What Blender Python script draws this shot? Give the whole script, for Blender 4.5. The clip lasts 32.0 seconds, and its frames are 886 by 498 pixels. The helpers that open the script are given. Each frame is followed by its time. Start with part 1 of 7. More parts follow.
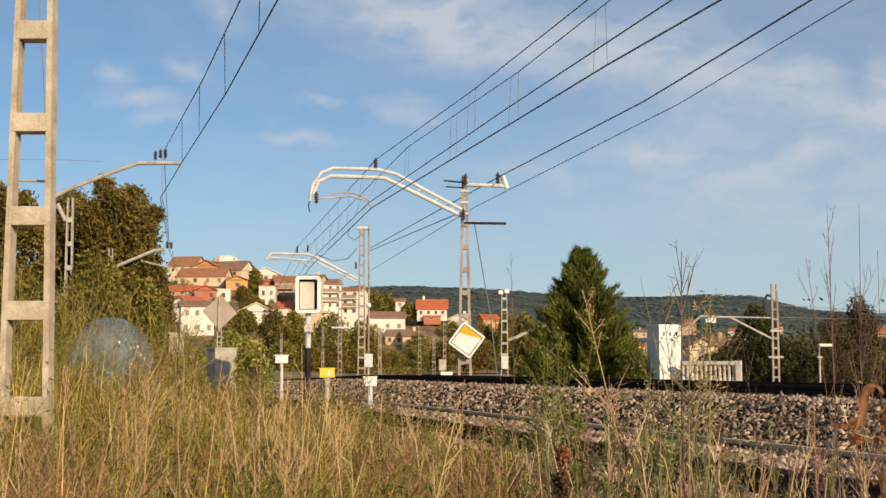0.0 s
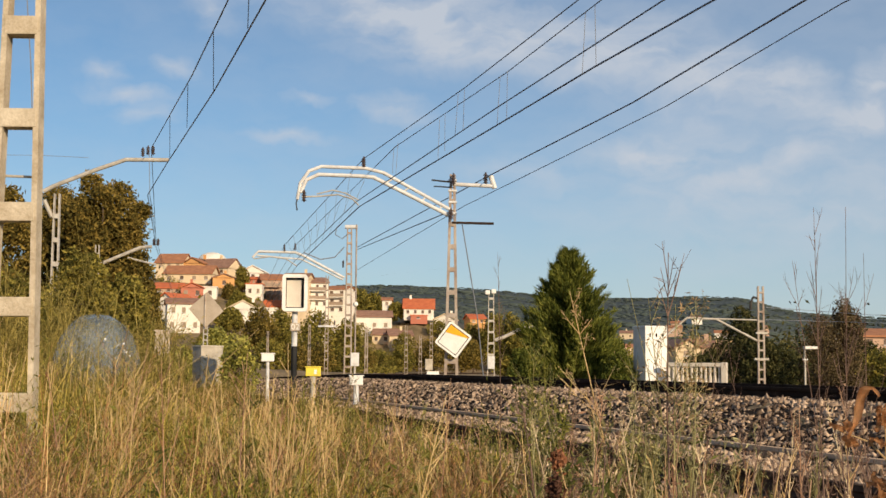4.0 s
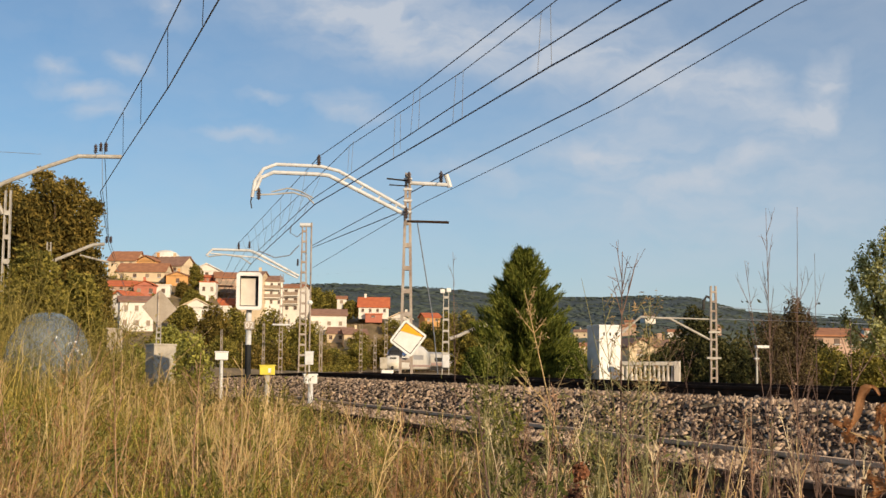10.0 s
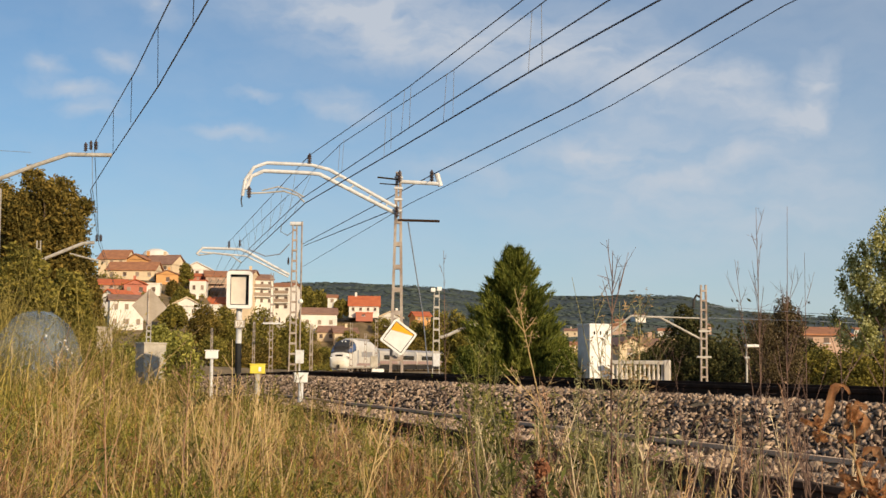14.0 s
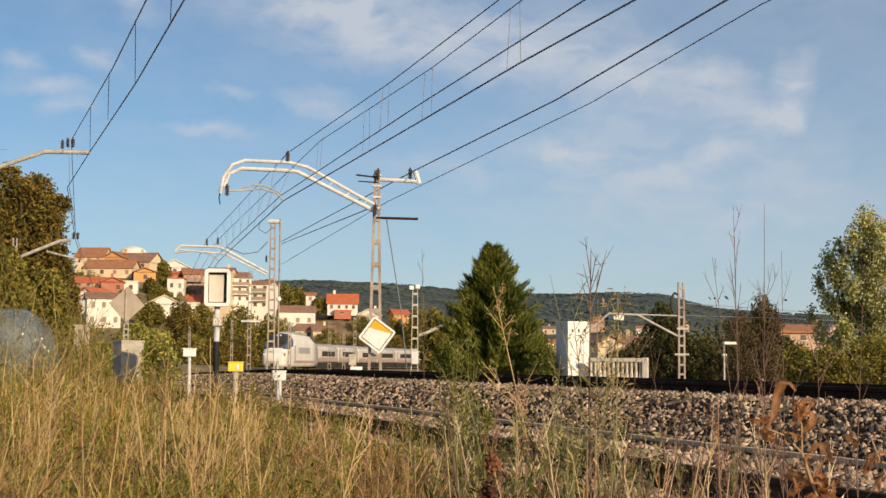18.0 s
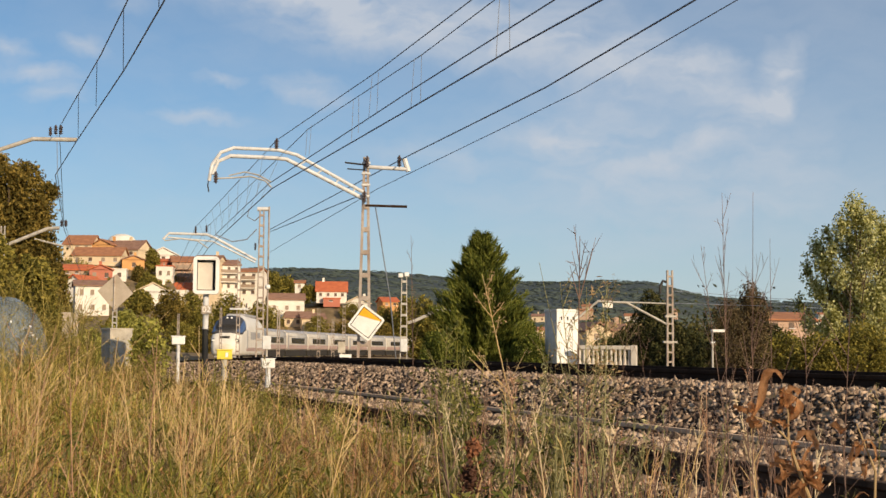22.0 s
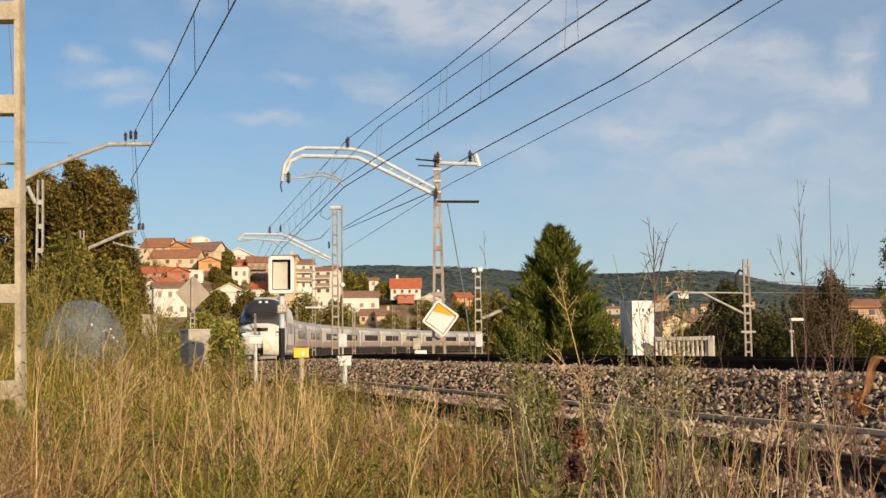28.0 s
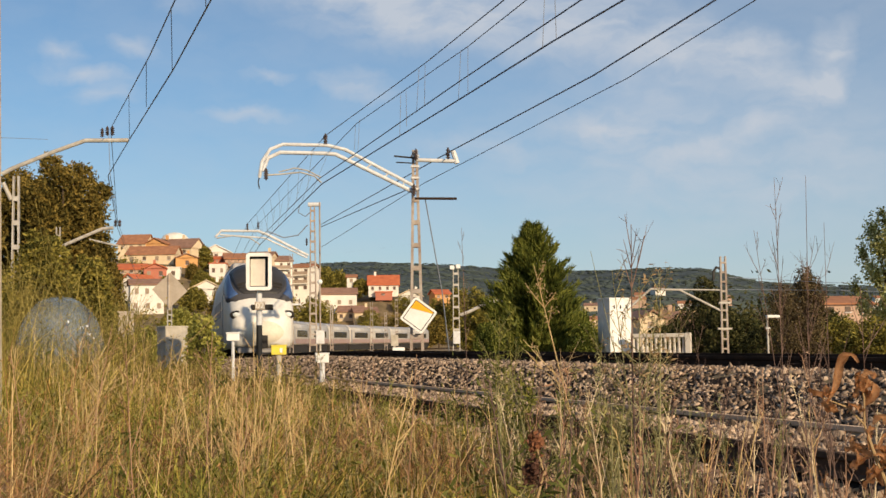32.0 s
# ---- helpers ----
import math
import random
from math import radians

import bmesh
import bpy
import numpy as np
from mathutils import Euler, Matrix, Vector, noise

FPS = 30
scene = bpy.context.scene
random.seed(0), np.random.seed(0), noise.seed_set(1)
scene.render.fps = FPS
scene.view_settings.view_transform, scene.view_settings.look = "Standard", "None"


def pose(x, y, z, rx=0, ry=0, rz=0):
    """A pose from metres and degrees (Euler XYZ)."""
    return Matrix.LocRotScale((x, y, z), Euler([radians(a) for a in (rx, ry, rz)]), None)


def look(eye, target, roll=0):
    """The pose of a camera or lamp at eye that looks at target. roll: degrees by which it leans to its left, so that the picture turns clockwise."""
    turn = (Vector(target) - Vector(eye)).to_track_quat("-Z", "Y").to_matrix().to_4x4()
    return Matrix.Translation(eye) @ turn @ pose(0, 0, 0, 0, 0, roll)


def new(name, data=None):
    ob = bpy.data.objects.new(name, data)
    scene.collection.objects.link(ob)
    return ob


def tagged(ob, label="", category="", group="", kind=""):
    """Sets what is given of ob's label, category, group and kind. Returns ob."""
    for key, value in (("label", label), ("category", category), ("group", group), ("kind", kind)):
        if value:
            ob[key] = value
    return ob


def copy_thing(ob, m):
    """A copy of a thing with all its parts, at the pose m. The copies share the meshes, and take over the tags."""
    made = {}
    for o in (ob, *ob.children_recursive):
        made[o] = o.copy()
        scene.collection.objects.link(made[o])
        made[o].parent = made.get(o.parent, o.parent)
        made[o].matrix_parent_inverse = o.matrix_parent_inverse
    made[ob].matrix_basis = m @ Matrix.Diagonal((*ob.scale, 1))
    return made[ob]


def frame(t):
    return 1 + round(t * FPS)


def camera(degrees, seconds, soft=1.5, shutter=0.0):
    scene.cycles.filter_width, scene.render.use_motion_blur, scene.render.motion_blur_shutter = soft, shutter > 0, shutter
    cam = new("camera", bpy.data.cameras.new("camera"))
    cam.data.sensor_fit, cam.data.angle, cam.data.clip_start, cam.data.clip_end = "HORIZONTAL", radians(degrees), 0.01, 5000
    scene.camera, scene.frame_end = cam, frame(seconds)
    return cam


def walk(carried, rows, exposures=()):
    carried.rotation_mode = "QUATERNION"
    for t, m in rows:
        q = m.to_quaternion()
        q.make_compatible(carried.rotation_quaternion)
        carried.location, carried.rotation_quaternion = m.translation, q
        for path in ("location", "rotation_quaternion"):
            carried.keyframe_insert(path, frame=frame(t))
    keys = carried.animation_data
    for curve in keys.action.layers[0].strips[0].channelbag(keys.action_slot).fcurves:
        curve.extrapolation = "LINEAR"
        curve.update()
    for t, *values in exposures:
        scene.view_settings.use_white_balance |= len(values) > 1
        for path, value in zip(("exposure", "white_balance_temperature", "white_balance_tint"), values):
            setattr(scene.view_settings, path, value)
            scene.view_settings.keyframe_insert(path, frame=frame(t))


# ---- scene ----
from collections import defaultdict

# ---------------------------------------------------------------- camera
PATH = [
    (0, 95.080, 0.000, 0.000), (0.5, 95.066, -0.009, -0.007), (1, 95.091, -0.139, -0.228), (1.5, 95.077, -0.230, -0.334),
    (2, 95.080, -0.275, -0.344), (2.5, 95.071, -0.292, -0.448), (3, 95.071, -0.343, -0.488), (3.5, 95.060, -0.404, -0.520),
    (5.5, 95.079, -0.541, -1.487), (6, 95.063, -0.466, -2.171), (6.5, 95.060, -0.490, -2.470), (7, 95.049, -0.475, -2.474),
    (7.5, 95.045, -0.475, -2.494), (8, 95.030, -0.436, -2.494), (8.5, 95.031, -0.442, -2.498), (9, 95.030, -0.423, -2.510),
    (9.5, 95.021, -0.489, -2.532), (10, 95.022, -0.495, -2.536), (10.5, 95.015, -0.492, -2.546), (11, 95.012, -0.493, -2.546),
    (11.5, 95.015, -0.474, -2.568), (12, 95.009, -0.492, -2.573), (12.5, 95.016, -0.477, -2.685), (13, 94.991, -0.492, -2.766),
    (13.5, 94.989, -0.503, -2.814), (14, 94.974, -0.518, -2.946), (14.5, 94.967, -0.540, -2.948), (16.5, 94.887, -0.553, -3.102),
    (17, 94.889, -0.541, -3.450), (17.5, 94.895, -0.531, -3.778), (18, 94.884, -0.440, -3.870), (18.5, 94.880, -0.499, -3.892),
    (19, 94.776, -0.452, -3.901), (19.5, 94.733, -0.456, -3.986), (20, 94.630, -0.447, -4.074), (20.5, 94.580, -0.469, -4.160),
    (21, 94.547, -0.444, -4.285), (21.5, 94.404, -0.451, -4.304), (22, 94.359, -0.430, -4.342), (22.5, 94.336, -0.403, -4.670),
    (23, 94.328, -0.358, -4.850), (23.5, 94.326, -0.361, -4.960), (24, 94.244, 0.229, -5.088), (24.5, 94.180, 0.765, -4.436),
    (25, 94.173, 0.916, -4.018), (25.5, 94.155, 0.903, -3.448), (27.5, 94.170, 0.676, -1.114), (28, 94.153, 0.682, -1.109),
    (28.5, 94.147, 0.654, -1.127), (29, 94.128, 0.699, -1.146), (29.5, 94.095, 0.681, -1.153), (30, 94.079, 0.668, -1.195),
    (30.5, 94.056, 0.689, -1.340), (31, 94.046, 0.677, -1.642), (31.5, 94.010, 0.684, -1.982), (32, 94.009, 0.703, -2.063),
]

EYE = (0.0, 0.0, 1.2)
cam = camera(36.9, 32.0, soft=1.5)
walk(cam, [(t, pose(*EYE, rx, ry, rz)) for t, rx, ry, rz in PATH])

# ---------------------------------------------------------------- world and sun
SUN_FROM = Vector((0.49, -0.815, 0.34)).normalized()
world = bpy.data.worlds.new("sky")
scene.world = world
world.use_nodes = True
wn, wl = world.node_tree.nodes, world.node_tree.links
wn.clear()
w_out, w_bg = wn.new("ShaderNodeOutputWorld"), wn.new("ShaderNodeBackground")
w_sky = wn.new("ShaderNodeTexSky")
w_sky.sky_type, w_sky.sun_disc = "NISHITA", False
w_sky.sun_elevation = math.asin(SUN_FROM.z)
w_sky.sun_rotation = math.atan2(SUN_FROM.x, SUN_FROM.y)
w_sky.air_density, w_sky.dust_density, w_sky.ozone_density = 0.85, 0.2, 3.0
CLOUDS = [(0.007, 0.251, 0.179, 0.040, 10, 0.62), (0.165, 0.224, 0.128, 0.043, 14, 0.4), (-0.027, 0.194, 0.036, 0.015, 8, 0.5), (-0.220, 0.196, 0.044, 0.010, 4, 0.42), (-0.233, 0.212, 0.018, 0.011, 0, 0.38), (-0.201, 0.181, 0.036, 0.008, 0, 0.32),
          (-0.103, 0.172, 0.036, 0.008, 5, 0.32), (-0.094, 0.201, 0.026, 0.006, 5, 0.34), (-0.165, 0.260, 0.032, 0.021, 35, 0.36), (0.316, 0.200, 0.021, 0.036, -8, 0.48), (0.252, 0.204, 0.081, 0.023, 18, 0.34), (0.226, 0.136, 0.179, 0.072, 4, 0.32),
          (-0.184, 0.215, 0.023, 0.011, 20, 0.30), (0.166, 0.158, 0.051, 0.017, 12, 0.3), (0.062, 0.148, 0.055, 0.015, 6, 0.25), (0.287, 0.168, 0.051, 0.017, -20, 0.3)]
w_co = wn.new("ShaderNodeTexCoord")


def w_node(kind, **k):
    n = wn.new(kind)
    for key, val in k.items():
        n.inputs[key].default_value = val
    return n


def w_math(op, a, b):
    n = wn.new("ShaderNodeMath")
    n.operation = op
    for socket, val in zip(n.inputs, (a, b)):
        if isinstance(val, float):
            socket.default_value = val
        else:
            wl.new(val, socket)
    return n.outputs[0]


# thin fair-weather cloud: soft patches torn by noise
w_warp = w_node("ShaderNodeTexNoise", Scale=16.0, Detail=4.0, Roughness=0.6)
w_off = wn.new("ShaderNodeVectorMath")
w_off.operation, w_off.inputs[1].default_value, w_off.inputs[2].default_value = "MULTIPLY_ADD", (0.055, 0.0, 0.04), (-0.0275, 0.0, -0.02)
w_pos = wn.new("ShaderNodeVectorMath")
w_pos.operation = "ADD"
wl.new(w_co.outputs["Generated"], w_warp.inputs["Vector"])
wl.new(w_warp.outputs["Color"], w_off.inputs[0])
wl.new(w_co.outputs["Generated"], w_pos.inputs[0])
wl.new(w_off.outputs[0], w_pos.inputs[1])
w_map = w_node("ShaderNodeMapping", Scale=(1.0, 1.0, 2.6), Rotation=(0.0, radians(10), 0.0))
w_n1 = w_node("ShaderNodeTexNoise", Scale=20.0, Detail=6.0, Roughness=0.52, Distortion=0.2)
wl.new(w_pos.outputs[0], w_map.inputs["Vector"])
wl.new(w_map.outputs["Vector"], w_n1.inputs["Vector"])
w_tear = wn.new("ShaderNodeMapRange")
w_tear.inputs["From Min"].default_value, w_tear.inputs["From Max"].default_value = 0.30, 0.68
wl.new(w_n1.outputs["Fac"], w_tear.inputs["Value"])
w_sum = w_math("MULTIPLY", w_tear.outputs[0], 0.13)
for cx, cz, rx, rz, tilt, dense in CLOUDS:
    m = w_node("ShaderNodeMapping", Location=(cx, 0.0, cz), Rotation=(0.0, radians(tilt), 0.0), Scale=(rx, 1e5, rz))
    m.vector_type = "TEXTURE"
    g = wn.new("ShaderNodeTexGradient")
    g.gradient_type = "SPHERICAL"
    wl.new(w_pos.outputs[0], m.inputs["Vector"])
    wl.new(m.outputs["Vector"], g.inputs["Vector"])
    w_sum = w_math("ADD", w_sum, w_math("MULTIPLY", w_math("MULTIPLY", g.outputs["Fac"], dense * 1.5), w_math("ADD", w_tear.outputs[0], 0.35)))
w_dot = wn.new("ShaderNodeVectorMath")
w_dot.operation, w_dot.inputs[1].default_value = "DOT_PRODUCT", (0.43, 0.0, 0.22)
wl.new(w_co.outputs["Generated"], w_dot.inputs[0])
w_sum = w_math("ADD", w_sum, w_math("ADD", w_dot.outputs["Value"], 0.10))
w_sep, w_low = wn.new("ShaderNodeSeparateXYZ"), wn.new("ShaderNodeMapRange")
wl.new(w_co.outputs["Generated"], w_sep.inputs[0])
wl.new(w_sep.outputs["Z"], w_low.inputs["Value"])
w_low.inputs["From Min"].default_value, w_low.inputs["From Max"].default_value = 0.0, 0.19
w_low.inputs["To Min"].default_value, w_low.inputs["To Max"].default_value = 0.55, 0.0
w_haze = wn.new("ShaderNodeMix")
w_haze.data_type = "RGBA"
w_haze.inputs["B"].default_value = (5.25, 5.5, 5.78, 1)
wl.new(w_low.outputs[0], w_haze.inputs["Factor"])
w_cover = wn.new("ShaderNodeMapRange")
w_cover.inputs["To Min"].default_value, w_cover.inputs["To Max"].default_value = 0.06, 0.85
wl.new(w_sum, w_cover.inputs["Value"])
w_tint = wn.new("ShaderNodeVectorMath")
w_tint.operation, w_tint.inputs[1].default_value = "MULTIPLY", (0.81, 1.01, 1.05)
wl.new(w_sky.outputs["Color"], w_tint.inputs[0])
w_mix = wn.new("ShaderNodeMix")
w_mix.data_type = "RGBA"
w_mix.inputs["B"].default_value = (6.35, 6.7, 7.3, 1)
wl.new(w_cover.outputs[0], w_mix.inputs["Factor"])
wl.new(w_tint.outputs[0], w_haze.inputs["A"])
wl.new(w_haze.outputs["Result"], w_mix.inputs["A"])
wl.new(w_mix.outputs["Result"], w_bg.inputs["Color"])
w_bg.inputs["Strength"].default_value = 0.092
wl.new(w_bg.outputs["Background"], w_out.inputs["Surface"])

sun = new("sun", bpy.data.lights.new("sun", "SUN"))
sun.data.energy, sun.data.angle, sun.data.color = 5.05, radians(0.6), (1.0, 0.785, 0.52)
sun.matrix_world = look(SUN_FROM * 50, (0, 0, 0))
scene.view_settings.exposure = 0.0


# ---------------------------------------------------------------- materials
def material(name, col, rough=0.7, metal=0.0, other=None, scale=4.0, amount=0.5, bump=0.0, bump_scale=30.0, island=False,
             per_object=0.0, translucent=0.0):
    """A surface with two scales of variation between two colours, and fine relief."""
    m = bpy.data.materials.new(name)
    m.use_nodes = True
    n, l = m.node_tree.nodes, m.node_tree.links
    b = n["Principled BSDF"]
    b.inputs["Roughness"].default_value, b.inputs["Metallic"].default_value = rough, metal
    b.inputs["Specular IOR Level"].default_value = 0.08 if translucent else 0.3
    other = other or tuple(c * 0.62 for c in col)
    co = n.new("ShaderNodeTexCoord")
    big, fine = n.new("ShaderNodeTexNoise"), n.new("ShaderNodeTexNoise")
    big.inputs["Scale"].default_value, big.inputs["Detail"].default_value = scale, 6.0
    fine.inputs["Scale"].default_value, fine.inputs["Detail"].default_value = scale * 9, 4.0
    for t in (big, fine):
        l.new(co.outputs["Object"], t.inputs["Vector"])
    both = n.new("ShaderNodeMath")
    both.operation = "MULTIPLY_ADD"
    both.inputs[1].default_value = 0.45
    l.new(fine.outputs["Fac"], both.inputs[0])
    l.new(big.outputs["Fac"], both.inputs[2])
    fac = both.outputs[0]
    if island:
        geo, add = n.new("ShaderNodeNewGeometry"), n.new("ShaderNodeMath")
        add.operation = "MULTIPLY_ADD"
        add.inputs[1].default_value = 0.75
        sub = n.new("ShaderNodeMath")
        sub.operation = "SUBTRACT"
        sub.inputs[1].default_value = 0.38
        l.new(geo.outputs["Random Per Island"], add.inputs[0])
        l.new(fac, sub.inputs[0])
        l.new(sub.outputs[0], add.inputs[2])
        fac = add.outputs[0]
    if per_object:
        info, add = n.new("ShaderNodeObjectInfo"), n.new("ShaderNodeMath")
        add.operation = "MULTIPLY_ADD"
        add.inputs[1].default_value = per_object
        l.new(info.outputs["Random"], add.inputs[0])
        l.new(fac, add.inputs[2])
        fac = add.outputs[0]
    ramp = n.new("ShaderNodeValToRGB")
    e = ramp.color_ramp.elements
    e[0].position, e[1].position = 0.72 - amount * 0.45, 0.72 + amount * 0.45
    stops = [other, col] if not isinstance(other[0], tuple) else [*other, col]
    e[0].color, e[1].color = (*stops[0], 1), (*stops[-1], 1)
    for i, c in enumerate(stops[1:-1]):
        k = e.new(e[0].position + (0.72 + amount * 0.45 - e[0].position) * (i + 1) / (len(stops) - 1))
        k.color = (*c, 1)
    l.new(fac, ramp.inputs["Fac"])
    l.new(ramp.outputs["Color"], b.inputs["Base Color"])
    if bump:
        bt, bn = n.new("ShaderNodeTexNoise"), n.new("ShaderNodeBump")
        bt.inputs["Scale"].default_value, bt.inputs["Detail"].default_value = bump_scale, 5.0
        bn.inputs["Strength"].default_value, bn.inputs["Distance"].default_value = min(1.0, bump), 0.02
        l.new(co.outputs["Object"], bt.inputs["Vector"])
        l.new(bt.outputs["Fac"], bn.inputs["Height"])
        l.new(bn.outputs["Normal"], b.inputs["Normal"])
    if translucent:
        tr, mx = n.new("ShaderNodeBsdfTranslucent"), n.new("ShaderNodeMixShader")
        mx.inputs[0].default_value = translucent
        l.new(ramp.outputs["Color"], tr.inputs["Color"])
        l.new(b.outputs["BSDF"], mx.inputs[1])
        l.new(tr.outputs["BSDF"], mx.inputs[2])
        l.new(mx.outputs["Shader"], n["Material Output"].inputs["Surface"])
    return m


